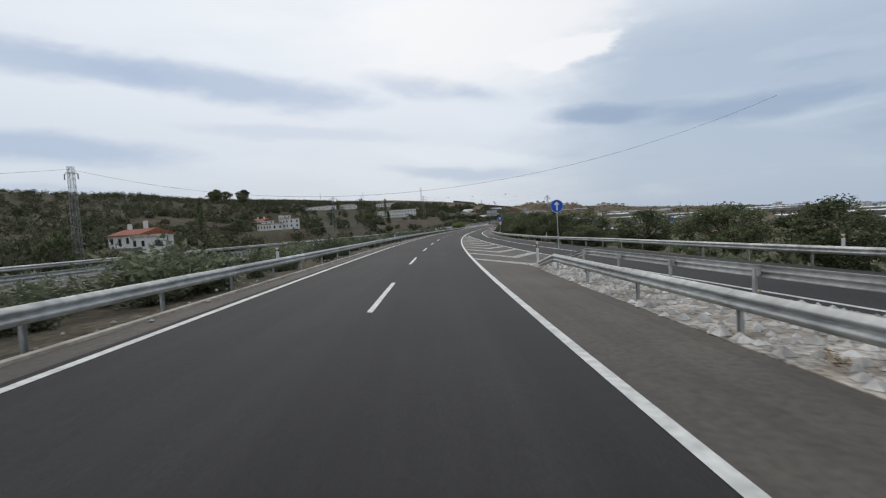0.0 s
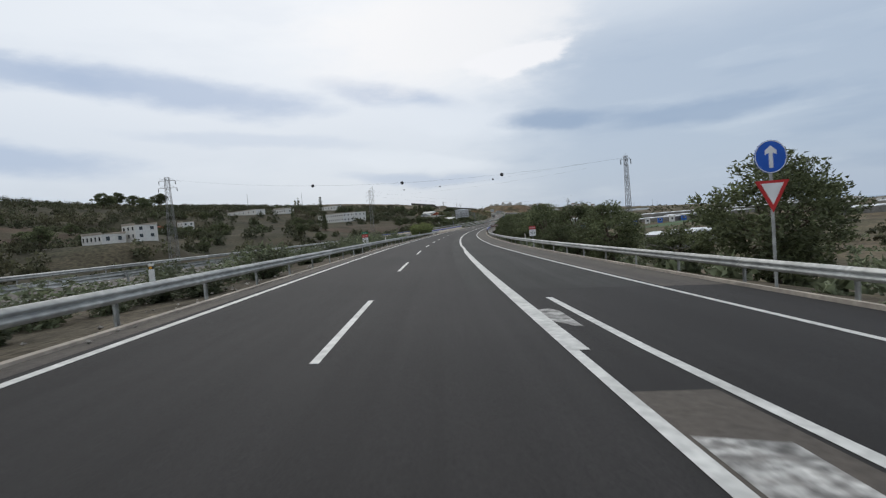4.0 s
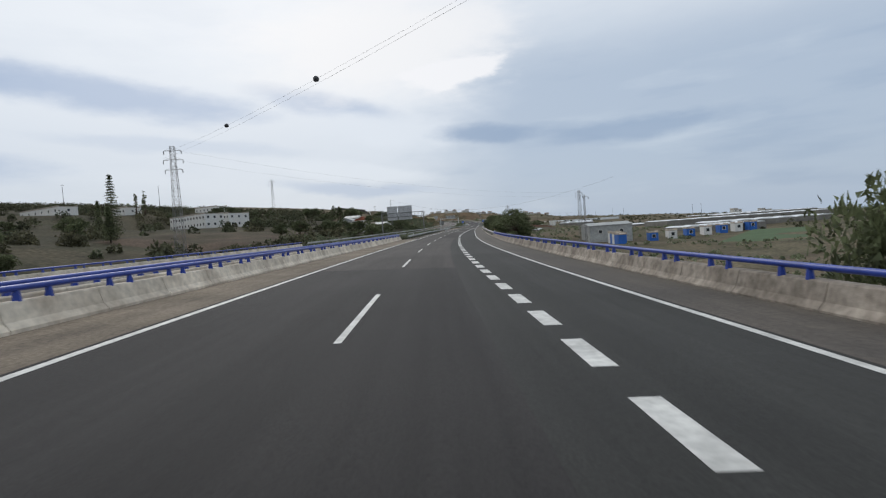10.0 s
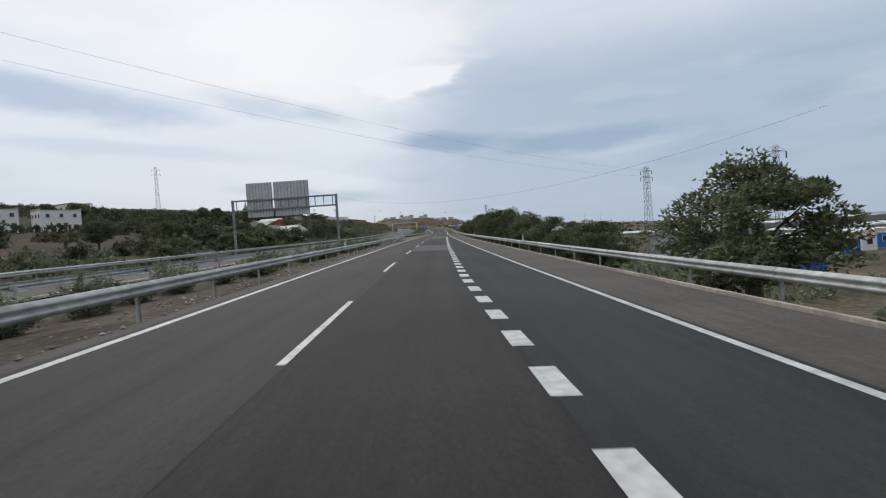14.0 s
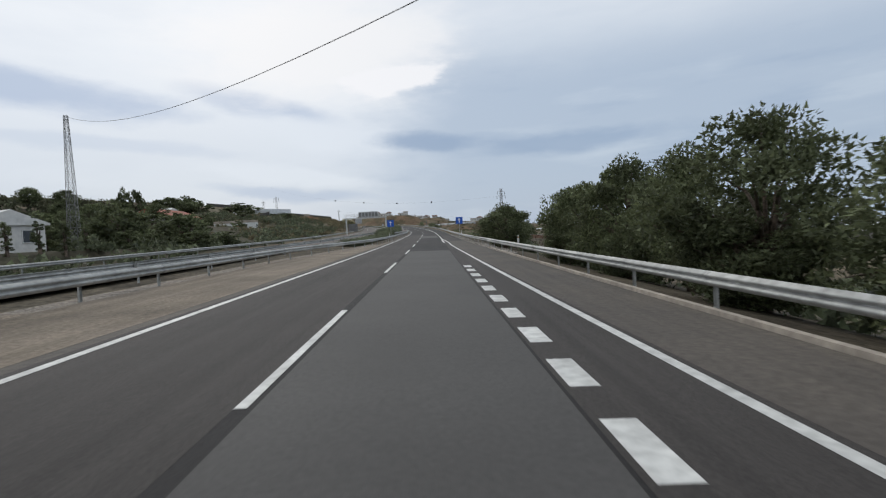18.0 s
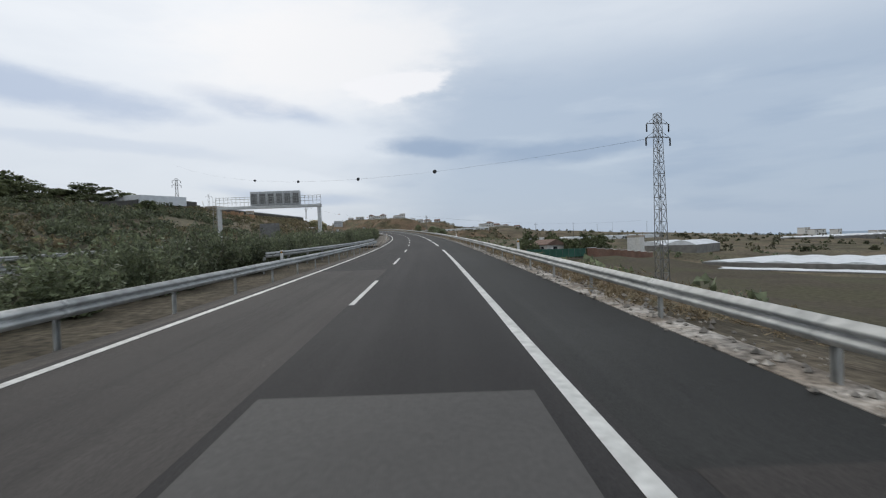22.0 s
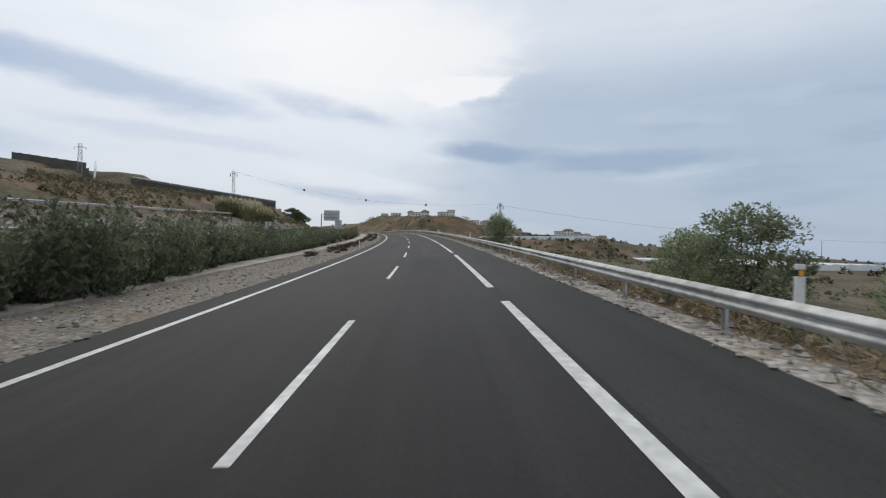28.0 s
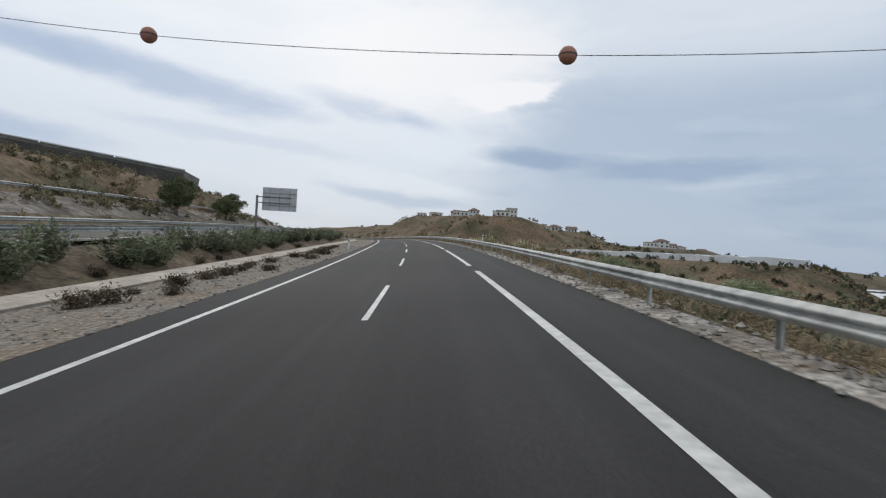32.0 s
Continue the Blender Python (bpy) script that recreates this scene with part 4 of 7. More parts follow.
def tree(name, seed, height, radius, crown_from, clumps, per, leaf, mat, label, lean=0.4, stems=1, airy=1.0):
    """A tree at the origin: trunk and limbs, and a crown of leaf clumps with gaps."""
    rng = np.random.default_rng(seed)
    root = empty(name)
    ch = height - crown_from
    mid = crown_from + ch * 0.48
    cents = []
    while len(cents) < clumps:
        p = rng.normal(size=3)
        p /= np.linalg.norm(p)
        r = rng.uniform(0.35, 1.0) ** 0.5
        q = np.array([p[0] * radius * r, p[1] * radius * r, mid + p[2] * ch * 0.5 * r])
        squeeze = 1.0 - 0.45 * max(0.0, (q[2] - mid) / (ch * 0.5)) ** 2
        q[:2] *= squeeze * rng.uniform(0.8, 1.15)
        cents.append(q)
    cents = np.array(cents)
    size = radius * 0.3 * airy
    pts, nor = [], []
    for c in cents:
        k = rng.normal(size=(per, 3))
        k /= np.linalg.norm(k, axis=1, keepdims=True)
        rr = rng.uniform(0.55, 1.0, size=(per, 1)) * size * rng.uniform(0.7, 1.3)
        pts.append(c + k * rr * np.array([1, 1, 0.72]))
        nor.append(k + np.array([0, 0, 0.5]))
    me = leaf_mesh("crown", np.concatenate(pts), np.concatenate(nor), leaf, leaf * 0.55, mat, rng)
    crown = new("crown", me)
    crown.parent = root
    bm = bmesh.new()
    for st in range(stems):
        base = Vector((rng.uniform(-0.2, 0.2) * (stems > 1), rng.uniform(-0.2, 0.2) * (stems > 1), -0.6))
        top = Vector((rng.uniform(-lean, lean), rng.uniform(-lean, lean), mid))
        knee = base.lerp(top, 0.5) + Vector((rng.uniform(-0.2, 0.2), rng.uniform(-0.2, 0.2), 0))
        r0 = (0.045 * height / stems ** 0.5)
        tube(bm, base, knee, r0, r0 * 0.75, 8)
        tube(bm, knee, top, r0 * 0.75, r0 * 0.35, 8)
        for c in cents[rng.permutation(len(cents))[: max(6, clumps // (3 * stems))]]:
            a = knee.lerp(top, float(rng.uniform(0.0, 1.0)))
            m = a.lerp(Vector(c), 0.5) + Vector((0, 0, 0.12 * ch * float(rng.uniform(-0.3, 0.6))))
            tube(bm, a, m, r0 * 0.3, r0 * 0.2, 5)
            tube(bm, m, Vector(c), r0 * 0.2, r0 * 0.07, 5)
    part("trunk", bm, BARK, root)
    return tagged(root, label, "tree")


STORE = at(-149, 70, -30, True)


def planted(proto, s, d, z=None, scale=(1, 1, 1), turn=0.0, group="", label=""):
    """A copy of a plant with its foot on the ground."""
    p = spot(s, d)
    if z is None:
        ss_, dd_ = along(p)
        p = ground_at(ss_, dd_)
    else:
        p.z += z
    ob = copy_thing(proto, Matrix.Translation(p) @ Matrix.Rotation(math.radians(turn), 4, "Z"))
    ob.scale = scale
    if group or label:
        tagged(ob, label, "", group)
    return ob


def remove(proto):
    for o in [*proto.children_recursive, proto]:
        bpy.data.objects.remove(o, do_unlink=True)


rng = random.Random(11)
pines = [tree("pine_tree", 21 + i, 6.0, 2.6, 0.2, 80, 180, 0.19, LEAF_PINE, "dense dark green pine beside the guard rail") for i in range(4)]
# station, offset, top over the road, width
ROW = [(20, 27, 2.8, 8), (34, 25, 2.6, 7), (46, 24, 3.0, 7), (60, 22, 2.8, 7), (72, 19, 2.6, 6), (84, 18, 3.2, 7), (97, 17.5, 3.8, 7), (110, 16.5, 4.2, 8), (129, 15.5, 4.3, 6.5), (152, 15, 3.4, 6), (163, 14.5, 4.0, 6.5), (177, 13.2, 4.5, 7.2), (187, 14, 4.2, 6.5), (200, 15.5, 3.6, 6), (208, 12.5, 2.4, 4.5), (216, 13, 3.2, 5), (223, 12.2, 2.6, 4.5), (209, 19, 4.0, 6), (222, 16, 4.2, 5.5), (236, 20, 4.4, 6), (230, 17.5, 4.3, 6), (233, 12.2, 3.9, 5.6), (244, 14, 4.2, 5.4), (252, 14.5, 4.5, 5.6), (258, 12.4, 3.8, 5), (266, 13, 4.4, 6), (275, 14.2, 4.4, 6),
       (364, 11.6, 4.7, 7), (372, 13, 4.0, 6), (384, 11.2, 4.0, 5.8), (400, 10.8, 2.0, 4.0), (411, 10.2, 2.4, 4.2), (430, 11, 3.2, 5), (440, 10.6, 4.4, 5.6), (450, 10.2, 4.9, 6.2), (458, 11, 4.1, 4.6), (466, 9.6, 2.8, 4.6), (473, 10, 3.4, 4.8), (479, 10.2, 3.7, 4.8), (484, 8.9, 4.7, 5), (491, 10.4, 4.6, 5), (497, 10, 5.2, 5.2), (503, 9.6, 4.6, 5), (510, 10.4, 4.4, 4.5), (503, 12.5, 5.0, 5.5),
       (529, 7.9, 4.3, 5.8), (535, 8.9, 4.2, 5), (545, 11, 2.2, 4), (579.6, 15.9, 4.3, 8.5), (574, 14, 3.0, 5), (570, 17, 0.4, 4.5), (583.5, 12.6, 2.6, 5.0), (582, 16, 2.2, 5), (578, 11.5, 1.6, 4.2)]
for k in range(8):
    ROW.append((62 + 24 * k, RAIL_RIGHT(62 + 24 * k) + rng.uniform(3.2, 4.6), rng.uniform(1.0, 1.9), rng.uniform(3.4, 4.6)))
for k in range(12):
    ROW.append((398 + 9.6 * k, RAIL_RIGHT(398 + 9.6 * k) + rng.uniform(2.6, 3.6), rng.uniform(0.9, 1.9), rng.uniform(3.0, 4.0)))
for i, (s, d, top, w) in enumerate(ROW):
    p = ground_at(s, d)
    h = at(s, 0).z + top - p.z
    planted(pines[i % 4], s, d, None, (w / 5.1, w / 5.1, h / 6.2), rng.uniform(0, 360), "pines along the embankment")
for q in pines:
    remove(q)

# lanes kept open between the road and the houses that are seen from it: station on the road, station and offset of the house
OPEN = [(at(a, 0, 0, True), at(b, c, 0, True)) for a, b, c in ((0, 112, -66), (20, 112, -66), (10, 258, -105), (52, 258, -105), (52, 400, -206), (130, 400, -206), (160, 532, -144), (330, 532, -144), (520, 650, -84), (520, 664, -92), (440, 526, -45), (300, 664, -92), (52, 529, -224), (260, 529, -224), (52, 572, -212), (260, 591, -222), (52, 663, -199))]


def open_lane(p, m=7.0):
    for a, b in OPEN:
        w = Vector((b.x - a.x, b.y - a.y))
        k = ((p.x - a.x) * w.x + (p.y - a.y) * w.y) / w.length_squared
        if 0.25 < k < 1.0 and abs((p.x - a.x) * w.y - (p.y - a.y) * w.x) / w.length < m * (0.3 + 0.9 * k):
            return True
    return False


far_pine = [tree("far_pine_tree", 81 + i, 6.0, 2.6, 0.6, 30, 60, 0.5, LEAF_PINE, "dark green tree on the hillside") for i in range(3)]
FAR = [(684, 22.5, -2.3, 4.5), (690, 25, -2.2, 4.5), (696, 25.5, -2.4, 4), (724, 54, -1.3, 6.5), (717, 49, -2.4, 6), (709, 43, -3.0, 5), (701, 40, -3.0, 4.5), (710, -77, 15.6, 11), (715, -72, 14.2, 8), (704, -79, 13.8, 8), (700, -72, 12.0, 7), (725, -104, 20.6, 13), (716, -100, 18.6, 11), (708, -99, 17.4, 10), (733, -99, 18.0, 9), (686, -98, 18.2, 11), (694, -98, 17.0, 9), (676.5, -109, 22.0, 5), (675.7, -104, 21.2, 5), (648, -71, 9.3, 6), (668, -64, 10.2, 5), (683, -52, 9.6, 4), (540, -40, 7.4, 6.5), (546, -43, 7.2, 7), (553, -38, 6.4, 6.5), (560, -40, 6.0, 6), (566, -44, 6.2, 6.5), (535, -36, 3.6, 4), (512, -40, 5.2, 6), (505, -38, 4.6, 6), (500, -44, 5.5, 7), (532, -44, 6.0, 5), (516, -50, 7, 7), (548, -34, 3.4, 5), (558, -33, 3.0, 5), (640, -96, 10, 7), (655, -100, 10, 7), (620, -52, 4.4, 4), (697, 27, -2.0, 4), (708, 28, -1.6, 4.5), (699, 40, -0.4, 5), (713, 37, -0.2, 6), (694, 35, -1.4, 4), (720, 32, 0.2, 5), (703, 26.5, -3.0, 4), (455, -34, 4.0, 6), (463, -35, 4.2, 6), (472, -35, 4.4, 6.5), (482, -36, 4.6, 7), (493, -38, 4.8, 7), (440, -36, 3.2, 5)]
for k in range(150):
    s, d = rng.uniform(20, 640), -rng.uniform(42, 260)
    p = at(s, d, 0, True)
    if not (400 < s < 520 and -100 < d < -56) and not open_lane(p, 7) and all((p.x - x) ** 2 + (p.y - y) ** 2 > (r + 5) ** 2 for x, y, h, r in PADS):
        FAR.append((s, d, ground_at(s, d).z - at(s, 0).z + rng.uniform(3.0, 6.5), rng.uniform(4, 7.5)))
for i, (s, d, top, w) in enumerate(FAR):
    p = ground_at(s, d)
    planted(far_pine[i % 3], s, d, None, (w / 4.8, w / 4.8, max(0.4, (at(s, 0).z + top - p.z) / 6.0)), rng.uniform(0, 360), "trees on the hillside")
for q in far_pine:
    remove(q)

airy = [tree("feathery_tree", 61 + i, 4.0, 1.7, 0.3, 64, 220, 0.12, LEAF_GREY, "airy grey-green tree with thin stems behind the guard rail", 0.5, 3, 1.15) for i in range(2)]
for i, (s, d, top, w) in enumerate(((776, 6.3, 3.3, 3.4), (744, 8.0, 2.8, 3.6), (739, 9.2, 2.2, 3.0), (749, 9.0, 2.2, 3.0), (716, 7.8, 1.8, 3.4), (800, 9, 0.2, 3), (856, 12, 0.6, 4.4), (867, 10.5, 1.0, 3.6))):
    p = ground_at(s, d)
    h = at(s, 0).z + top - p.z
    planted(airy[i % 2], s, d, None, (w / 4.2, w / 4.2, h / 4.2), rng.uniform(0, 360), "feathery trees")
for q in airy:
    remove(q)


DRYBUSH = material("brown_dry_leaves", (0.105, 0.082, 0.055), 0.9, dark=0.5, light=1.5, grain=3, big=0.4, bump=0, island=0.45, spec=0.15, object_random=0.2)
bare = [tree("bare_tree", 71 + i, 4.0, 1.8, 0.3, 80, 26, 0.1, DRYBUSH, "nearly leafless brown tree with thin branches behind the guard rail", 0.5, 4, 1.2) for i in range(2)]
for i, (s, d, top, w) in enumerate(((520, 11.2, 2.9, 3.6), (524, 13, 2.2, 3.6), (575, 9.6, 3.0, 4.2), (585, 17, 3.4, 4.0))):
    planted(bare[i % 2], s, d, None, (w / 3.6, w / 3.6, (at(s, 0).z + top - ground_at(s, d).z) / 4.0), rng.uniform(0, 360), "bare trees")
for q in bare:
    remove(q)


def shrub(name, seed, mat, label, h=1.8, r=0.9, stems=34, per=44, leaf=0.17):
    """A bush of many upright leafy stems."""
    g = np.random.default_rng(seed)
    root = empty(name)
    pts, nor = [], []
    bm = bmesh.new()
    for k in range(stems):
        a, q = g.uniform(0, 6.283), g.uniform(0, 1) ** 0.6
        foot = np.array([math.cos(a) * r * 0.35 * q, math.sin(a) * r * 0.35 * q, -0.1])
        tip = np.array([math.cos(a) * r * q, math.sin(a) * r * q, h * g.uniform(0.62, 1.0) * (1 - 0.3 * q * q)])
        u = g.uniform(0.12, 1.0, size=(per, 1))
        pts.append(foot + (tip - foot) * u + g.normal(size=(per, 3)) * 0.075)
        nor.append(np.tile((tip - foot) / np.linalg.norm(tip - foot), (per, 1)) + g.normal(size=(per, 3)) * 0.5)
        if k % 3 == 0:
            tube(bm, foot, tip, 0.012, 0.004, 4)
    me = leaf_mesh("foliage", np.concatenate(pts), np.concatenate(nor), leaf, leaf * 0.42, mat, g)
    fol = new("foliage", me)
    fol.parent = root
    part("woody_base", bm, BARK, root)
    return tagged(root, label, "shrub")


oleander = [shrub("oleander_bush", 5 + i, LEAF_OLEANDER, "dark green oleander bush in the median", per=36) for i in range(3)]
hedge = [shrub("hedge_bush", 25 + i, LEAF_OLEANDER, "dense dark green bush in the hedge of the median", 1.8, 0.9, 36, 70, 0.13) for i in range(3)]
OLE = []
for k in range(125):
    s = -18 + 2.1 * k + rng.uniform(-1.2, 1.2)
    if s < 240:
        OLE.append((s, rng.uniform(-12.8, -8.0), rng.uniform(0.6, 1.15) * (1.35 if 165 < s < 205 else 0.7 if s >= 205 else 1.0), rng.uniform(1.1, 1.8)))
for s, d, h, w in ((17, -9, 2.3, 2.2), (20, -9.6, 2.0, 2.0), (174, -10, 1.9, 2.0), (178, -10.4, 1.8, 2.0), (196, -11, 1.5, 1.8), (207, -10.5, 1.5, 2.0)):
    OLE.append((s, d, h / 1.8, w))
for k in range(55):
    OLE.append((360 + 1.9 * k + rng.uniform(-1, 1), rng.uniform(-12.5, -9.2), rng.uniform(0.5, 0.9), rng.uniform(0.9, 1.5)))
HEDGE_FROM = len(OLE)
for k in range(200):
    OLE.append((545 + 1.28 * k + rng.uniform(-0.4, 0.4), -10.3 - 1.9 * max(0.0, min(1.0, (k - 155) / 20)) + rng.uniform(-0.4, 0.4) - 1.2 * (k % 3 == 0), rng.uniform(1.25, 1.55) * float(np.interp(k, (28, 40, 78, 92, 165, 178, 200), (0.5, 1.0, 1.0, 1.22, 1.22, 0.92, 0.88))), rng.uniform(1.4, 1.8)))
for k in range(56):
    s = 796 + 2.2 * k + 0.012 * k * k + rng.uniform(-1, 1)
    OLE.append((s, rng.uniform(-14.4, -12.8), rng.uniform(0.7, 1.0) + 0.15 * (s < 832), rng.uniform(1.2, 1.7)))
for i, (s, d, h, w) in enumerate(OLE):
    p = ground_at(s, d)
    clipped = HEDGE_FROM <= i < HEDGE_FROM + 200
    ob = copy_thing((hedge if clipped else oleander)[i % 3], Matrix.Translation(p) @ Matrix.Rotation(rng.uniform(0, 6.28), 4, "Z"))
    ob.scale = (w, w, h)
    tagged(ob, category="bush" if clipped else "", group="hedge of the median" if clipped else "oleanders of the median")
for q in oleander + hedge:
    remove(q)
bright = [shrub("leafy_hedge_bush", 15 + i, LEAF_BRIGHT, "tall light green bush crowding over the guard rail", 3.4, 1.7, 100, 150, 0.125) for i in range(2)]
for i, (s, d, h, w) in enumerate(((243.5, -10.8, 0.8, 1.0), (245.5, -9.4, 0.75, 1.0), (251.5, -11.6, 0.96, 1.1), (248, -11.2, 1.0, 1.1), (250, -9.3, 1.02, 1.1), (253.5, -9.6, 1.04, 1.15), (256.5, -10.9, 1.06, 1.1), (258.8, -9.2, 1.0, 1.0))):
    ob = copy_thing(bright[i % 2], Matrix.Translation(at(s, d, 0.0)) @ Matrix.Rotation(rng.uniform(0, 6.28), 4, "Z"))
    ob.scale = (w, w, h)
    tagged(ob, group="hedge before the bridge")
for q in bright:
    remove(q)
CANE = material("pale_cane", (0.24, 0.225, 0.11), 0.8, dark=0.6, light=1.4, grain=2, big=0.3, bump=0, island=0.4, spec=0.2, object_random=0.15)
PLUME = material("reed_plume", (0.42, 0.38, 0.27), 0.9, dark=0.75, light=1.2, grain=3, big=0.5, bump=0, island=0.3, spec=0.1, through_light=0.6)


def giant_reed(seed, label):
    """A clump of tall canes: bent stems, long drooping leaves, a feathery plume on each."""
    g = np.random.default_rng(seed)
    root = empty("giant_reed")
    bm = bmesh.new()
    pts, nor, top, lift = [], [], [], []
    for k in range(60):
        a, q = g.uniform(0, 6.283), g.uniform(0, 1) ** 0.6
        foot = Vector((math.cos(a) * 0.7 * q, math.sin(a) * 0.7 * q, -0.2))
        tip = Vector((math.cos(a) * 1.5 * q, math.sin(a) * 1.5 * q, g.uniform(2.8, 4.6)))
        knee = foot.lerp(tip, 0.55) + Vector((0, 0, 0.25))
        tube(bm, foot, knee, 0.016, 0.013, 3)
        tube(bm, knee, tip, 0.013, 0.006, 3)
        u = g.uniform(0.2, 0.95, size=(22, 1))
        pts.append(np.array(foot) + (np.array(tip) - np.array(foot)) * u + g.normal(size=(22, 3)) * 0.09)
        nor.append(g.normal(size=(22, 3)) * np.array([0.7, 0.7, 0.2]) + np.array([0, 0, 0.5]))
        if k % 2:
            top.append(np.array(tip) + g.normal(size=(16, 3)) * np.array([0.06, 0.06, 0.2]))
            lift.append(np.tile((0, 0, 2.0), (16, 1)))
    for nm, c, n, size, wide, m in (("leaves", pts, nor, 0.62, 0.07, CANE), ("plumes", top, lift, 0.3, 0.06, PLUME)):
        ob = new(nm, leaf_mesh(nm, np.concatenate(c), np.concatenate(n), size, wide, m, g))
        ob.parent = root
    tagged(part("canes", bm, CANE, root), kind="stuff")
    return tagged(root, label, "reed")


reed = [giant_reed(45 + i, "clump of tall pale giant reeds above the road") for i in range(3)]
SPOTS = [(rng.uniform(836, 866), rng.uniform(-37, -30.5)) for k in range(46)] + [along(spot(rng.uniform(905, 950), rng.uniform(7, 14))) for k in range(26)]
for i in range(72):
    ob = copy_thing(reed[i % 3], Matrix.Translation(ground_at(*SPOTS[i])) @ Matrix.Rotation(rng.uniform(0, 6.28), 4, "Z"))
    w = rng.uniform(0.8, 1.2) * (0.72 if i < 46 else 0.55)
    ob.scale = (w, w, w)
    tagged(ob, group="reeds on the slope")
for q in reed:
    remove(q)
dry = [shrub("dry_bush", 35 + i, DRYBUSH, "low brown dry bush on the gravel", 0.5, 0.6, 40, 14, 0.12) for i in range(2)]
for i in range(84):
    s = 770 + 1.5 * i + rng.uniform(-1, 1)
    ob = copy_thing(dry[i % 2], Matrix.Translation(at(s, rng.choice((-8.9, -8.4, -7.4, -8.6, -12.4)) + rng.uniform(-0.3, 0.3))) @ Matrix.Rotation(rng.uniform(0, 6.28), 4, "Z"))
    w = rng.uniform(0.45, 1.15)
    ob.scale = (w, w, w * 0.9)
    tagged(ob, group="dry bushes on the gravel")
for q in dry:
    remove(q)


def scatter(name, count, seed, where, size, per, leaf, mat, label, flat=0.75, slim=0.85):
    """Scrub and far woods nobody could count: clumps of leaves over the ground, one mesh."""
    g = np.random.default_rng(seed)
    pts, nor = [], []
    made = 0
    while made < count:
        got = where(g)
        if got is None:
            continue
        s, d = got
        p = ground_at(s, d)
        r = size(g, s, d)
        k = g.normal(size=(per, 3))
        k /= np.linalg.norm(k, axis=1, keepdims=True)
        k[:, 2] = np.abs(k[:, 2]) * 1.3 - 0.25
        pts.append(np.array(p) + k * r * g.uniform(0.6, 1.0, size=(per, 1)) * np.array([1, 1, flat * 1.5]))
        nor.append(k)
        made += 1
    me = leaf_mesh(name, np.concatenate(pts), np.concatenate(nor), leaf, leaf * slim, mat, g)
    return tagged(new(name, me), label, "vegetation", kind="stuff")


def free(s, d, m=4.0):
    p = at(s, d, 0, True)
    if d < -30 and open_lane(p, 4.5):
        return False
    return all((p.x - x) ** 2 + (p.y - y) ** 2 > (r * 0.95 + m) ** 2 for x, y, h, r in PADS)


def left_woods(g):
    s, d = g.uniform(-100, 900), -48 - 402 * g.uniform(0, 1) ** 1.3
    v = noise.noise((s / 45, d / 45, 3.3)) + 0.35 * noise.noise((s / 13, d / 13, 1.0))
    limit = -0.75 if d < -130 else -0.45
    if 400 < s < 520 and -100 < d < -56 or 290 < s < 350 and -235 < d < -185:
        return None
    if s > 735 and d > -140:
        return None
    if s > 575 and d > -96 or s > 745 and d > -150:
        return None
    return (s, d) if v > limit and free(s, d) else None


scatter("far_woods", 6200, 3, left_woods, lambda g, s, d: g.uniform(1.3, 3.4) * (1.0 + 0.35 * min(1.0, abs(d) / 300)), 80, 0.9, WOODS, "dark green scrub and far woods on the hillside", 0.8)


def left_low(g):
    s, d = g.uniform(-100, 640), g.uniform(-60, -28.5)
    if 258 < s < 358 and d > -34 or s > 595 and d < -42:
        return None
    return (s, d) if noise.noise((s / 18, d / 14, 7.3)) > -0.45 and free(s, d, 2) else None


scatter("roadside_scrub", 2300, 4, left_low, lambda g, s, d: g.uniform(0.5, 1.5), 40, 0.5, LEAF_OLEANDER, "dark green scrub below the opposite carriageway")


def right_scrub(g):
    s, d = g.uniform(-80, 1000), 10 + 110 * g.uniform(0, 1) ** 1.6
    if 585 < s < 712 and 12 < d < 80:
        return None
    if d < RAIL_RIGHT(s) + 2.0 or (262 < s < 354 and d < 12):
        return None
    return (s, d) if noise.noise((s / 22, d / 16, 9.3)) > (-0.2 if s < 620 else -0.08) and free(s, d, 2) else None


scatter("roadside_scrub", 2500, 5, right_scrub, lambda g, s, d: g.uniform(0.4, 1.3), 38, 0.48, LEAF_OLEANDER, "dull green scrub on the embankment and the valley floor")


def hill_scrub(g):
    s, d = g.uniform(575, 1100), g.uniform(-75, -30)
    return (s, d) if noise.noise((s / 20, d / 8, 5.3)) > -0.05 and free(s, d, 2) else None


scatter("hill_scrub", 3000, 6, hill_scrub, lambda g, s, d: g.uniform(0.35, 1.1), 36, 0.32, LEAF_OLIVE, "grey-green scrub on the brown slope")


def cut_scrub(g):
    s, d = g.uniform(575, 715), g.uniform(-96, -33)
    if s < 650 and d < -45:
        return None
    return (s, d) if noise.noise((s / 20, d / 12, 1.3)) > -0.08 and free(s, d, 2) else None


scatter("hill_scrub", 650, 21, cut_scrub, lambda g, s, d: g.uniform(0.4, 1.5), 60, 0.36, LEAF_OLEANDER, "dark green scrub between the terrace and the road")


def right_far(g):
    s, d = g.uniform(0, 1350), g.uniform(90, 700)
    return (s, d) if noise.noise((s / 70, d / 40, 2.3)) > -0.08 and free(s, d) else None


scatter("far_woods", 2200, 7, right_far, lambda g, s, d: g.uniform(1.0, 2.6), 36, 1.1, WOODS, "dark far trees among the greenhouses")


def hill_right(g):
    s, d = g.uniform(890, 1260), g.uniform(9, 150)
    return (s, d) if noise.noise((s / 16, d / 12, 4.3)) > -0.1 and free(s, d, 1) else None


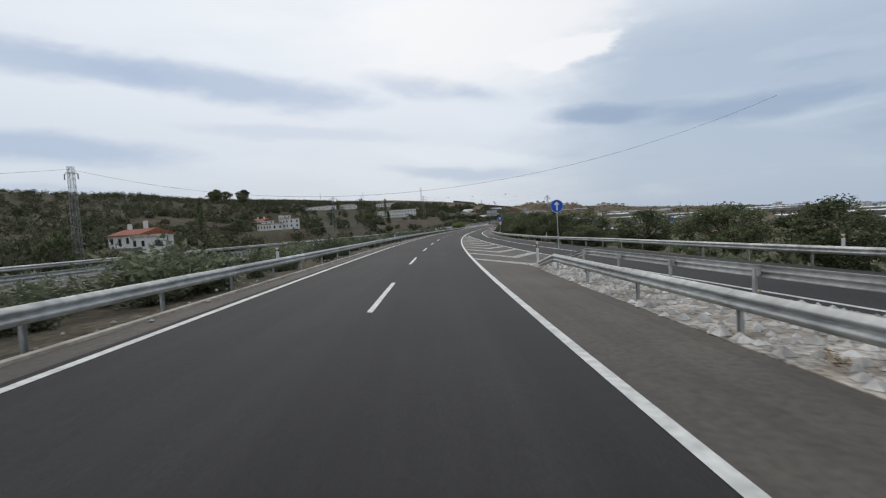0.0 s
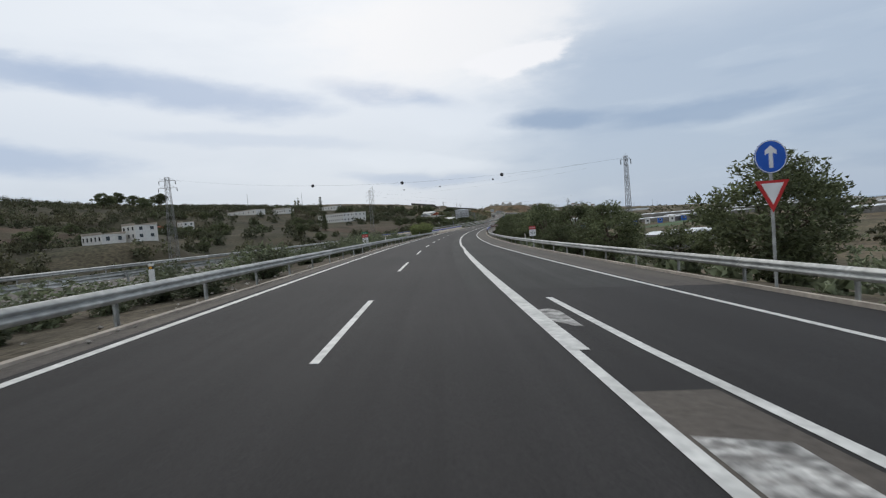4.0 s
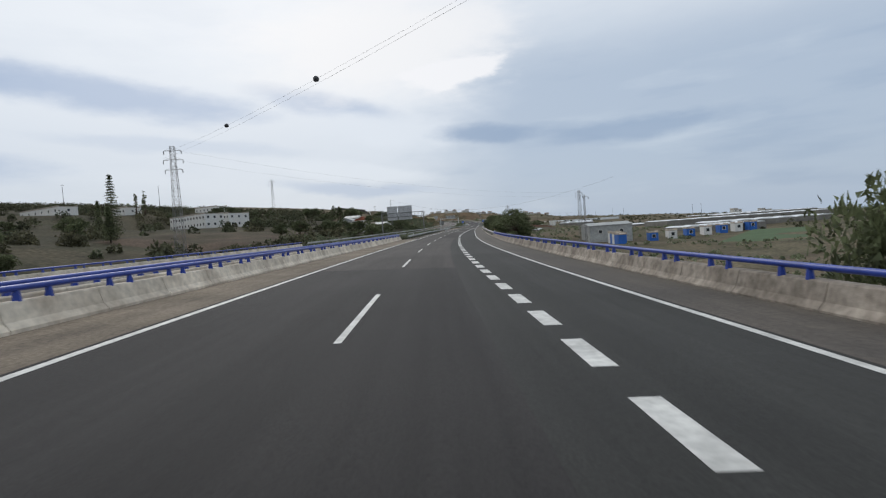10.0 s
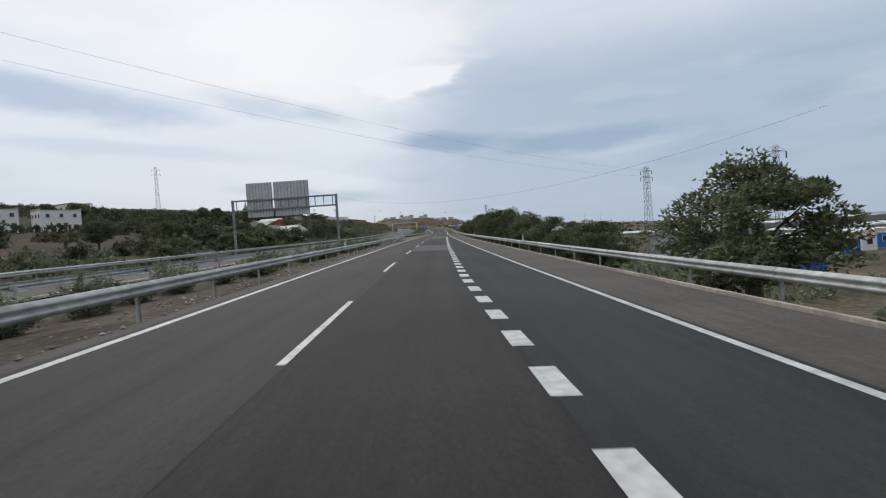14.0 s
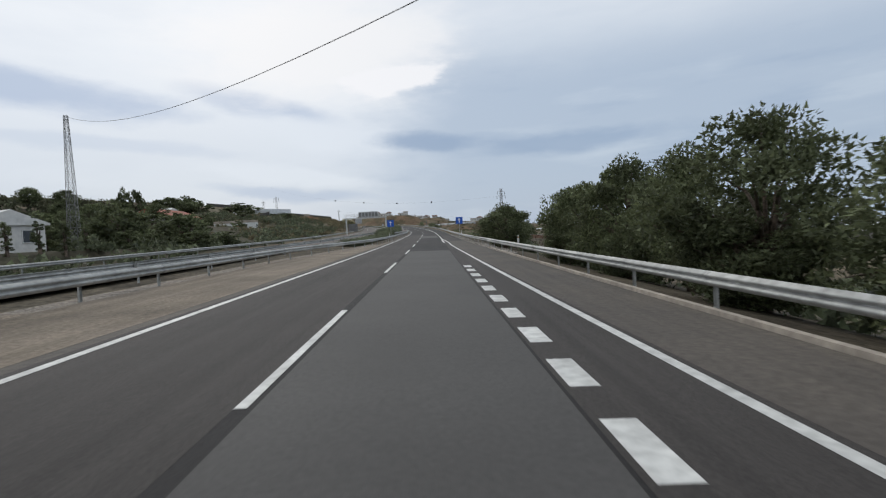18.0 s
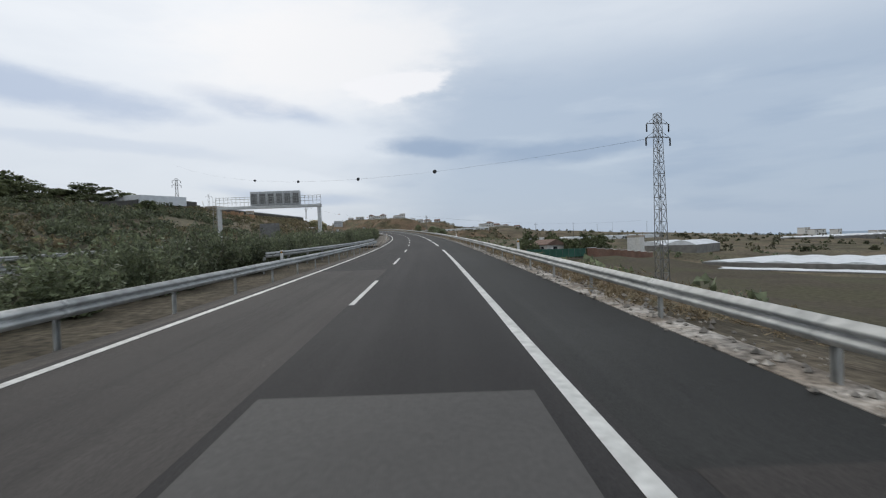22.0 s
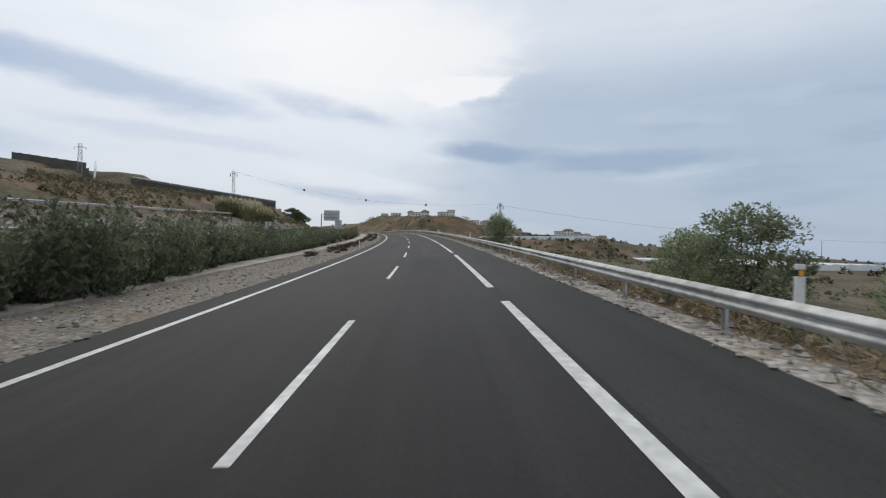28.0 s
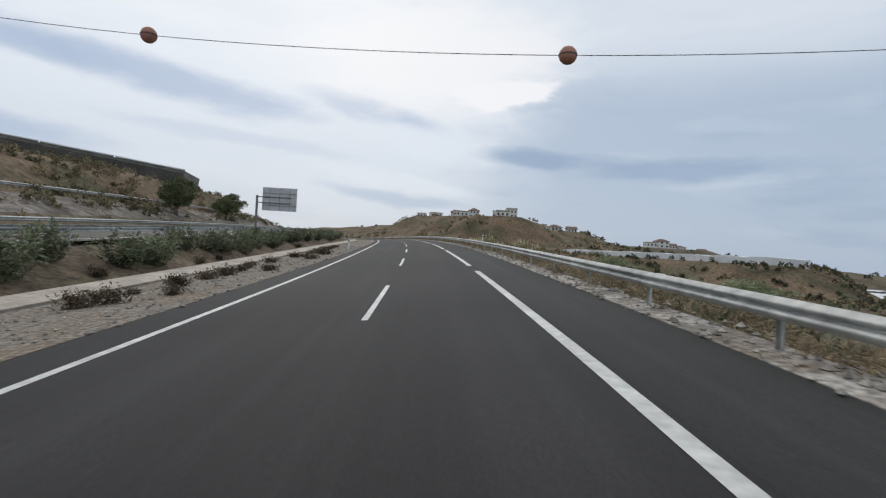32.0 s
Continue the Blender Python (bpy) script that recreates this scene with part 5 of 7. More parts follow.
scatter("hill_scrub", 1500, 16, hill_right, lambda g, s, d: g.uniform(0.3, 1.1), 34, 0.4, LEAF_OLIVE, "grey-green scrub on the brown hill")
scatter("dry_grass", 1500, 17, hill_right, lambda g, s, d: g.uniform(0.3, 0.8), 34, 0.4, DRY, "dry brown grass on the hill")


def dry_strip(g):
    s = g.uniform(585, 1000)
    d = RAIL_RIGHT(s) + g.uniform(0.1, 4.5) ** 1.1
    return s, d


scatter("dry_grass", 2400, 8, dry_strip, lambda g, s, d: g.uniform(0.2, 0.5), 80, 0.24, DRY, "pale dry grass and weeds behind the guard rail", 1.1, 0.11)


def thicket(g):
    return along(spot(g.uniform(925, 985), g.uniform(38, 150)))


scatter("thicket", 420, 18, thicket, lambda g, s, d: g.uniform(0.45, 1.0), 44, 0.4, WOODS, "dark thicket on the bank below the greenhouses")


def verge_weeds(g):
    s = g.uniform(-30, 28)
    return s, g.uniform(4.7, 7.6)


scatter("dry_grass", 170, 9, verge_weeds, lambda g, s, d: g.uniform(0.08, 0.24), 26, 0.2, DRY, "dry weeds on the stony verge", 1.1, 0.16)


def slope_grass(g):
    s, d = g.uniform(620, 1080), g.uniform(-62, -28.5)
    return s, d


scatter("dry_grass", 1000, 10, slope_grass, lambda g, s, d: g.uniform(0.2, 0.7), 30, 0.35, DRY, "dry brown grass on the cut slope", 1.0, 0.25)

# ---- signs, gantries, pylons ----
SIGN_BLUE = material("blue_sign_sheet", (0.012, 0.1, 0.5), 0.45, dark=0.9, light=1.1, grain=3, big=0.6, bump=0)
SIGN_WHITE = material("white_sign_sheet", (0.8, 0.8, 0.8), 0.45, dark=0.9, light=1.05, grain=3, big=0.6, bump=0)
SIGN_RED = material("red_sign_sheet", (0.5, 0.03, 0.03), 0.45, dark=0.9, light=1.1, grain=3, big=0.6, bump=0)
SIGN_GREEN = material("green_sign_sheet", (0.01, 0.2, 0.1), 0.45, dark=0.9, light=1.1, grain=3, big=0.6, bump=0)
SIGN_BROWN = material("brown_sign_sheet", (0.11, 0.035, 0.02), 0.5, dark=0.85, light=1.1, grain=3, big=0.6, bump=0)
SIGN_BACK = material("bare_aluminium_sheet", (0.5, 0.51, 0.52), 0.5, 0.4, dark=0.85, light=1.1, grain=3, big=0.5, bump=0)
BLACK = material("black_paint", (0.015, 0.015, 0.015), 0.5, dark=0.8, light=1.2, grain=4)
AMBER = material("amber_reflector", (0.7, 0.35, 0.03), 0.3, dark=0.9, light=1.1, grain=4, bump=0)
POST_WHITE = material("white_plastic", (0.72, 0.72, 0.7), 0.5, dark=0.85, light=1.05, grain=5, big=2, bump=0)
PALE_STEEL = material("pale_painted_steel", (0.6, 0.61, 0.6), 0.5, 0.1, dark=0.85, light=1.08, grain=3, big=0.4, bump=0.02)
ORANGE = material("orange_plastic", (0.42, 0.2, 0.14), 0.6, dark=0.8, light=1.1, grain=3, big=1, bump=0)
BALL_GREY = material("weathered_grey_plastic", (0.06, 0.06, 0.065), 0.6, dark=0.8, light=1.1, grain=3, big=1, bump=0)
WIRE = material("wire", (0.05, 0.05, 0.055), 0.6, 0.2, dark=0.9, light=1.1, grain=3, bump=0)


def plate(bm, pts, y, thick=0.004, mat=0):
    """A flat outline in x and z, standing at y and facing -y."""
    a = [bm.verts.new((x, y, z)) for x, z in pts]
    b = [bm.verts.new((x, y + thick, z)) for x, z in pts]
    f = bm.faces.new(a)
    f.material_index = mat
    bm.faces.new(b[::-1]).material_index = mat
    n = len(pts)
    for i in range(n):
        bm.faces.new((a[i], b[i], b[(i + 1) % n], a[(i + 1) % n])).material_index = mat
    bmesh.ops.recalc_face_normals(bm, faces=bm.faces)


def disc(cx, cz, r, n=40):
    return [(cx + r * math.cos(2 * math.pi * i / n), cz + r * math.sin(2 * math.pi * i / n)) for i in range(n)]


def rect(x0, z0, x1, z1, r=0.0):
    if not r:
        return [(x0, z0), (x1, z0), (x1, z1), (x0, z1)]
    out = []
    for cx, cz, a in ((x1 - r, z0 + r, -90), (x1 - r, z1 - r, 0), (x0 + r, z1 - r, 90), (x0 + r, z0 + r, 180)):
        out += [(cx + r * math.cos(math.radians(a + 22.5 * k)), cz + r * math.sin(math.radians(a + 22.5 * k))) for k in range(5)]
    return out


def arrow(cz, h, w):
    """An arrow pointing up."""
    t, sh = cz + h / 2, w * 0.17
    return [(-sh, cz - h / 2), (sh, cz - h / 2), (sh, t - w * 0.62), (w * 0.5, t - w * 0.72 - 0.02), (w * 0.5, t - w * 0.42), (0, t), (-w * 0.5, t - w * 0.42), (-w * 0.5, t - w * 0.72 - 0.02), (-sh, t - w * 0.62)]


def words(text, size, x, z, y, mat, root, name="lettering"):
    cu = bpy.data.curves.new(name, "FONT")
    cu.body, cu.size, cu.align_x, cu.align_y, cu.extrude = text, size, "CENTER", "CENTER", 0.002
    cu.materials.append(mat)
    ob = new(name, cu)
    ob.parent = root
    ob.matrix_basis = pose(x, y, z, 90, 0, 0)
    return ob


def arrow_sign(s, d, z, round_one, size, label):
    """A blue one-way sign on its post; its middle z metres over the road. Returns the thing."""
    root = empty("arrow_sign", upright(s, d))
    foot = ground_at(s, d).z - at(s, 0, 0, True).z
    b = bmesh.new()
    plate(b, disc(0, z, size / 2) if round_one else rect(-size / 2, z - size / 2, size / 2, z + size / 2, 0.05), 0.0, 0.02)
    board = part("board", b, SIGN_BLUE, root)
    if round_one:
        b = bmesh.new()
        n = 40
        for r0, r1 in ((size / 2 - 0.03, size / 2 - 0.008),):
            o = [b.verts.new((r1 * math.cos(2 * math.pi * i / n), -0.004, z + r1 * math.sin(2 * math.pi * i / n))) for i in range(n)]
            q = [b.verts.new((r0 * math.cos(2 * math.pi * i / n), -0.004, z + r0 * math.sin(2 * math.pi * i / n))) for i in range(n)]
            for i in range(n):
                b.faces.new((o[i], o[(i + 1) % n], q[(i + 1) % n], q[i]))
        part("border", b, SIGN_WHITE, board, "thin white border")
    b = bmesh.new()
    plate(b, arrow(z, size * 0.68, size * 0.36), -0.006, 0.003)
    part("arrow", b, SIGN_WHITE, board, "white arrow pointing up")
    bm = bmesh.new()
    box(bm, 0, 0.05, (foot + z + size / 2) / 2 - 0.15, 0.08, 0.05, z + size / 2 - foot + 0.3 - 0.1, 0.006)
    part("post", bm, STEEL, root)
    return tagged(root, label, "road sign", "arrow signs")


arrow_sign(45, 9.6, 3.1, True, 1.05, "round blue arrow sign on a steel post")
sg = arrow_sign(120, 9.8, 3.1, True, 0.95, "round blue arrow sign above a yield sign")
b = bmesh.new()
plate(b, [(0, 1.5), (0.5, 2.42), (-0.5, 2.42)], 0.0, 0.02)
yb = part("yield_board", b, SIGN_RED, sg, "red and white triangle")
b = bmesh.new()
plate(b, [(0, 1.72), (0.33, 2.34), (-0.33, 2.34)], -0.006, 0.004)
part("yield_field", b, SIGN_WHITE, yb)
arrow_sign(556.6, -6.5, 2.78, False, 1.05, "square blue arrow sign on a post in the median")
arrow_sign(557.4, 4.5, 2.66, False, 1.1, "square blue arrow sign behind the guard rail")

# the brown river sign
root = empty("river_sign", upright(238.2, 9.4))
b = bmesh.new()
plate(b, rect(-0.98, 1.15, 0.98, 1.85, 0.06), 0.0, 0.03)
board = part("board", b, SIGN_BROWN, root, "brown board")
for z0, z1, x0, x1 in ((1.18, 1.21, -0.95, 0.95), (1.79, 1.82, -0.95, 0.95)):
    b = bmesh.new()
    plate(b, rect(x0, z0, x1, z1), -0.004, 0.003)
    part("border", b, SIGN_WHITE, board)
for x in (-0.95, 0.92):
    b = bmesh.new()
    plate(b, rect(x, 1.18, x + 0.03, 1.82), -0.0045, 0.003)
    part("border", b, SIGN_WHITE, board)
words("río", 0.24, -0.72, 1.5, -0.006, SIGN_WHITE, board)
words("Algarrobo", 0.34, 0.18, 1.5, -0.006, SIGN_WHITE, board)
for x in (-0.62, 0.62):
    bm = bmesh.new()
    box(bm, x, 0.07, -0.3, 0.12, 0.08, 4.2, 0.008)
    part("post", bm, STEEL, root)
tagged(root, "brown river name sign with white letters on two posts", "road sign")

# the kilometre posts on both sides of the road
def kilometre_sign(s, d, low, plates, label):
    """Route and distance plates on one post; low: the foot of the lowest plate over the road."""
    root = empty("kilometre_sign", upright(s, d, low - 0.95))
    for z0, z1, m, nm in plates:
        b = bmesh.new()
        plate(b, rect(-0.32, z0, 0.32, z1, 0.03), 0.0, 0.02)
        pl = part(nm, b, m, root)
        for txt, sz, zz, mm in {2.2: (("E-15", 0.2, 2.07, SIGN_WHITE),), 1.92: (("N-340", 0.2, 1.76, SIGN_WHITE),), 1.58: (("km", 0.15, 1.47, BLACK), ("277", 0.34, 1.2, BLACK))}[z1]:
            words(txt, sz, 0, zz, -0.006, mm, pl)
    bm = bmesh.new()
    box(bm, 0, 0.06, plates[0][1] / 2 - 0.7, 0.08, 0.048, plates[0][1] + 1.4, 0.008)
    part("post", bm, STEEL, root)
    return tagged(root, label, "road sign", "kilometre signs")


PLATES = ((1.95, 2.2, SIGN_GREEN, "route_plate"), (1.6, 1.92, SIGN_RED, "route_plate"), (0.95, 1.58, SIGN_WHITE, "distance_plate"))
kilometre_sign(164.0, -8.6, 0.95, PLATES, "kilometre sign with green, red and white plates on a post")
kilometre_sign(158.8, 9.0, 0.45, PLATES[1:], "kilometre sign with red and white plates behind the rail")


def delineator(s, d, z, label, h=1.05):
    root = empty("delineator_post", upright(s, d, z, 0, False))
    bm = bmesh.new()
    box(bm, 0, 0, h * 0.35, 0.12, 0.05, h * 0.7, 0.012)
    part("body", bm, POST_WHITE, root)
    bm = bmesh.new()
    box(bm, 0, 0, h * 0.78, 0.124, 0.054, h * 0.17, 0.012)
    band = part("band", bm, BLACK, root, "black band")
    bm = bmesh.new()
    box(bm, 0, -0.03, h * 0.78, 0.06, 0.008, h * 0.13)
    part("reflector", bm, AMBER, band, "amber reflector")
    bm = bmesh.new()
    box(bm, 0, 0, h * 0.93, 0.12, 0.05, h * 0.14, 0.014)
    part("cap", bm, POST_WHITE, root)
    return tagged(root, label, "delineator", "delineators")


for s in (22, 68.5, 117, 166, 214, 357, 406, 456, 552, 598):
    delineator(s, RAIL_LEFT(s) - 0.12, 0.72, "short white and black delineator on the guard rail", 0.42)
for s in (20, 66, 112, 160, 214, 248, 364, 410, 458.5, 503.7, 552.8, 600, 646, 692, 737.4, 784, 831, 878):
    delineator(s, RAIL_RIGHT(s) + 0.12, 0.7, "white and black delineator with amber reflector on the guard rail", 0.5)
delineator(27, 4.9, 0.0, "white and black delineator at the end of a guard rail", 1.1)
for s in (689, 739, 788, 836, 885, 935):
    delineator(s, -6.5, 0.0, "white delineator post with a black band in the gravel")


def sign_gantry():
    """Steel portal over the opposite carriageway carrying two boards, seen from behind."""
    root = empty("sign_gantry", upright(437, -19.6))
    for x, top in ((6.8, 7.4), (-6.8, 7.4)):
        bm = bmesh.new()
        box(bm, x, 0, top / 2 - 1.2, 0.28, 0.28, top + 2.4, 0.02)
        part("post", bm, STEEL_DULL, root)
    for z in (7.25, 5.95):
        bm = bmesh.new()
        box(bm, 0, 0, z, 13.4, 0.2, 0.2, 0.02)
        part("beam", bm, STEEL_DULL, root)
    for k in range(12):
        x = -6.3 + 12.6 * k / 11
        bm = bmesh.new()
        box(bm, x, 0, 6.6, 0.09, 0.09, 1.2, 0.01)
        part("brace", bm, STEEL_DULL, root)
    for x0, x1 in ((-5.0, -1.6), (-1.4, 3.2)):
        b = bmesh.new()
        plate(b, rect(x0, 5.0, x1, 9.5, 0.05), 0.2, 0.05)
        bd = part("board", b, SIGN_BACK, root, "bare back of a sign board")
        n = int((x1 - x0) / 0.42)
        for i in range(n + 1):
            bm = bmesh.new()
            box(bm, x0 + 0.08 + (x1 - x0 - 0.16) * i / n, 0.17, 7.25, 0.05, 0.05, 4.4)
            part("stiffener", bm, STEEL_DULL, bd)
    return tagged(root, "steel sign gantry seen from behind with two ribbed boards", "gantry")


def message_gantry():
    """Portal with walkway and an electronic board over the opposite carriageway, seen from behind."""
    root = empty("message_gantry", upright(644.4, -19.4))
    for x in (6.2, -6.3):
        bm = bmesh.new()
        box(bm, x, 0, 1.9, 0.42, 0.5, 7.6, 0.03)
        part("post", bm, PALE_STEEL, root)
    bm = bmesh.new()
    box(bm, 0, 0, 5.45, 13.0, 0.7, 0.35, 0.03)
    part("beam", bm, PALE_STEEL, root)
    for z in (6.1, 6.5, 6.75):
        for y in (-0.4,):
            bm = bmesh.new()
            tube(bm, (-6.6, y, z), (6.5, y, z), 0.025, n=6)
            part("handrail", bm, STEEL, root)
    for k in range(27):
        bm = bmesh.new()
        tube(bm, (-6.6 + 13.1 * k / 26, -0.4, 5.6), (-6.6 + 13.1 * k / 26, -0.4, 6.75), 0.022, n=6)
        part("baluster", bm, STEEL, root)
    bm = bmesh.new()
    box(bm, 0.75, 0.15, 6.55, 6.1, 0.9, 1.75, 0.03)
    box_ = part("message_board", bm, SIGN_BACK, root, "grey housing of the electronic board")
    for i in range(6):
        bm = bmesh.new()
        box(bm, -1.85 + 1.04 * i, -0.315, 6.5, 0.72, 0.03, 1.25, 0.01)
        dr = part("hatch", bm, STEEL_DULL, box_, "dark inspection hatch")
    for i in range(7):
        bm = bmesh.new()
        box(bm, -2.28 + 1.01 * i, -0.33, 6.55, 0.09, 0.03, 1.7)
        part("rib", bm, PALE_STEEL, box_)
    for x in (-6.95, -6.55):
        bm = bmesh.new()
        tube(bm, (x, -0.4, 2.3), (x, -0.4, 6.9), 0.02, n=6)
        part("ladder_rail", bm, STEEL, root)
    for k in range(13):
        bm = bmesh.new()
        tube(bm, (-6.95, -0.4, 2.4 + 0.32 * k), (-6.55, -0.4, 2.4 + 0.32 * k), 0.014, n=5)
        part("rung", bm, STEEL, root)
    return tagged(root, "pale steel gantry with walkway, ladder and message board from behind", "gantry")


def back_sign():
    """Direction board on a cantilever mast, seen from behind."""
    root = empty("cantilever_sign", Matrix.Translation(spot(920, -27.6)) @ Matrix.Rotation(math.radians(heading(END)), 4, "Z"))
    bm = bmesh.new()
    box(bm, 0, 0, 3.4, 0.3, 0.3, 10.0, 0.03)
    part("mast", bm, STEEL_DULL, root)
    for z in (8.2, 7.3):
        bm = bmesh.new()
        box(bm, 2.6, 0, z, 5.4, 0.14, 0.14, 0.02)
        part("arm", bm, STEEL_DULL, root)
    b = bmesh.new()
    plate(b, rect(0.8, 6.1, 6.1, 9.7, 0.06), 0.1, 0.05)
    bd = part("board", b, SIGN_BACK, root, "bare back of a sign board")
    for i in range(3):
        bm = bmesh.new()
        box(bm, 1.9 + 1.55 * i, 0.07, 7.9, 0.07, 0.05, 3.4)
        part("stiffener", bm, STEEL_DULL, bd)
    for z in (6.9, 8.8):
        bm = bmesh.new()
        box(bm, 3.45, 0.06, z, 5.2, 0.05, 0.08)
        part("stiffener", bm, STEEL_DULL, bd)
    return tagged(root, "grey direction board on a cantilever mast, seen from behind", "road sign")


def board_back(s, d, low, w, h, mat, posts, label):
    """A sign board of the opposite carriageway, seen from behind, with its ribs and posts."""
    p = ground_at(s, d)
    lift = at(s, 0).z + low - p.z
    root = empty("road_sign", Matrix.Translation(p) @ Matrix.Rotation(math.radians(heading(s)), 4, "Z"))
    for i in range(posts):
        x = 0.0 if posts == 1 else (i - 0.5) * w * 0.7
        bm = bmesh.new()
        box(bm, x, 0.06, (lift + h) / 2 - 0.25, 0.09, 0.07, lift + h + 0.4, 0.01)
        part("post", bm, STEEL_DULL, root)
    bm = bmesh.new()
    plate(bm, rect(-w / 2, lift, w / 2, lift + h, 0.05), 0.11, 0.03)
    bd = part("board", bm, mat, root, "bare back of a sign board")
    for i in range(3 if h < 2 else 9):
        bm = bmesh.new()
        box(bm, 0, 0.085, lift + h * (i + 0.5) / (3 if h < 2 else 9), w * 0.96, 0.04, 0.05)
        part("rib", bm, STEEL_DULL, bd)
    return tagged(root, label, "road sign")


board_back(825, -24.7, 0.75, 1.15, 1.45, SIGN_BACK, 1, "grey back of a square sign beyond the opposite carriageway")
board_back(823.5, -12.9, 1.35, 1.15, 1.4, SIGN_BACK, 1, "grey back of a square sign among the median bushes")
board_back(672, -26.4, 1.0, 3.4, 2.9, STEEL_DULL, 2, "dull dark back of a large ribbed sign board")
sign_gantry()
message_gantry()
back_sign()


def pylon(s, d, foot, top, base_w, top_w, arms, label):
    """A lattice mast: four tapering legs, crossed bracing panel by panel, cross-arms. foot, top: heights over the road."""
    root = empty("lattice_pylon", Matrix.Translation(spot(s, d)) @ Matrix.Rotation(math.radians(heading(min(s, END)) + 12), 4, "Z"))
    leg = lambda i, u: Vector(((1, 1, -1, -1)[i] * (base_w + (top_w - base_w) * u) / 2, (1, -1, -1, 1)[i] * (base_w + (top_w - base_w) * u) / 2, foot + (top - foot) * u))
    r = 0.032 + base_w * 0.006
    for i in range(4):
        bm = bmesh.new()
        tube(bm, leg(i, -0.12), leg(i, 1.0), r, r * 0.7, 5)
        part("leg", bm, STEEL_DULL, root)
    n = max(6, int((top - foot) / (base_w * 0.55 + 0.5)))
    bm = bmesh.new()
    for k in range(n):
        u0, u1 = 1 - (1 - k / n) ** 1.15, 1 - (1 - (k + 1) / n) ** 1.15
        for i in range(4):
            j = (i + 1) % 4
            tube(bm, leg(i, u0), leg(j, u1), r * 0.5, n=4)
            tube(bm, leg(j, u0), leg(i, u1), r * 0.5, n=4)
            tube(bm, leg(i, u1), leg(j, u1), r * 0.5, n=4)
    tagged(part("bracing", bm, STEEL_DULL, root), kind="stuff")
    for z, w in arms:
        bm = bmesh.new()
        for sx in (-1, 1):
            for sy in (-1, 1):
                tube(bm, (0, sy * top_w / 2, z), (sx * w / 2, 0, z - 0.1), r * 0.6, n=4)
            tube(bm, (0, 0, z + 0.7), (sx * w / 2, 0, z - 0.1), r * 0.5, n=4)
        part("cross_arm", bm, STEEL_DULL, root)
        for sx in (-1, 1):
            bm = bmesh.new()
            tube(bm, (sx * w / 2, 0, z - 0.1), (sx * w / 2, 0, z - 0.8), 0.07, n=6)
            part("insulator", bm, BLACK, root)
    return tagged(root, label, "pylon", "pylons")


pylon(69.2, -48, -3, 12.6, 1.0, 0.6, ((11.8, 1.6),), "slim grey lattice mast beside the opposite carriageway")
pylon(207.5, -54, -6, 16.0, 1.9, 0.7, ((15.4, 3.0), (14.0, 3.4)), "grey lattice pylon on the valley side")
pylon(369, -56, -6, 22.3, 2.1, 0.8, ((21.5, 3.4), (19.6, 3.8), (17.6, 3.4)), "tall grey lattice pylon with three cross-arms")
pylon(533, -41, 0, 16.9, 1.2, 0.35, (), "slim tapering lattice mast by a white house")
pylon(621, 20.5, -5, 11.2, 0.9, 0.5, ((10.4, 2.2), (9.2, 2.4)), "grey lattice pylon in the field below the road")
pylon(847.2, 19.5, -6, 7.9, 0.5, 0.36, ((7.4, 1.4),), "slim grey lattice mast below the guard rail")
pylon(859.6, -40.1, 3, 14.4, 0.7, 0.5, ((14.0, 1.4),), "slim mast on the terraced hill")
pylon(481, 44.4, -9, 12.0, 1.6, 0.8, ((11.2, 2.6), (9.8, 2.8)), "grey lattice pylon among sheds")
pylon(740, -66.5, 9, 18.9, 0.9, 0.55, ((18.3, 2.2), (17.0, 2.4)), "grey lattice pylon on the hilltop")
pylon(185.5, 27, -4, 10.4, 0.8, 0.4, ((10.0, 1.6),), "slim mast behind the roadside trees")
pylon(422, 36, -9, 8.0, 0.5, 0.4, ((7.6, 2.6),), "thin mast with a forked head")
pylon(660, -150, 18, 44, 2.0, 0.9, ((42.5, 4), (40, 4.4)), "far lattice pylon on the ridge")
pylon(900, -95, 10, 26, 1.4, 0.8, ((25, 3),), "far lattice pylon on the ridge")
for s, d, z, h in ((560, -240, 32, 10), (600, -205, 30, 11), (880, 90, -6, 9), (960, 150, -7, 12), (1040, 260, -10, 16), (1100, 240, -8, 14), (700, 180, -9, 12), (770, 210, -10, 12), (1180, 300, -6, 16)):
    root = empty("utility_pole", Matrix.Translation(spot(s, d)))
    bm = bmesh.new()
    tube(bm, (0, 0, z - 3), (0, 0, z + h), 0.16, 0.1, 6)
    part("pole", bm, WIRE, root)
    bm = bmesh.new()
    tube(bm, (-0.9, 0, z + h - 0.6), (0.9, 0, z + h - 0.6), 0.06, n=5)
    part("cross_arm", bm, WIRE, root)
    tagged(root, "thin dark utility pole among far fields", "pole", "utility poles")


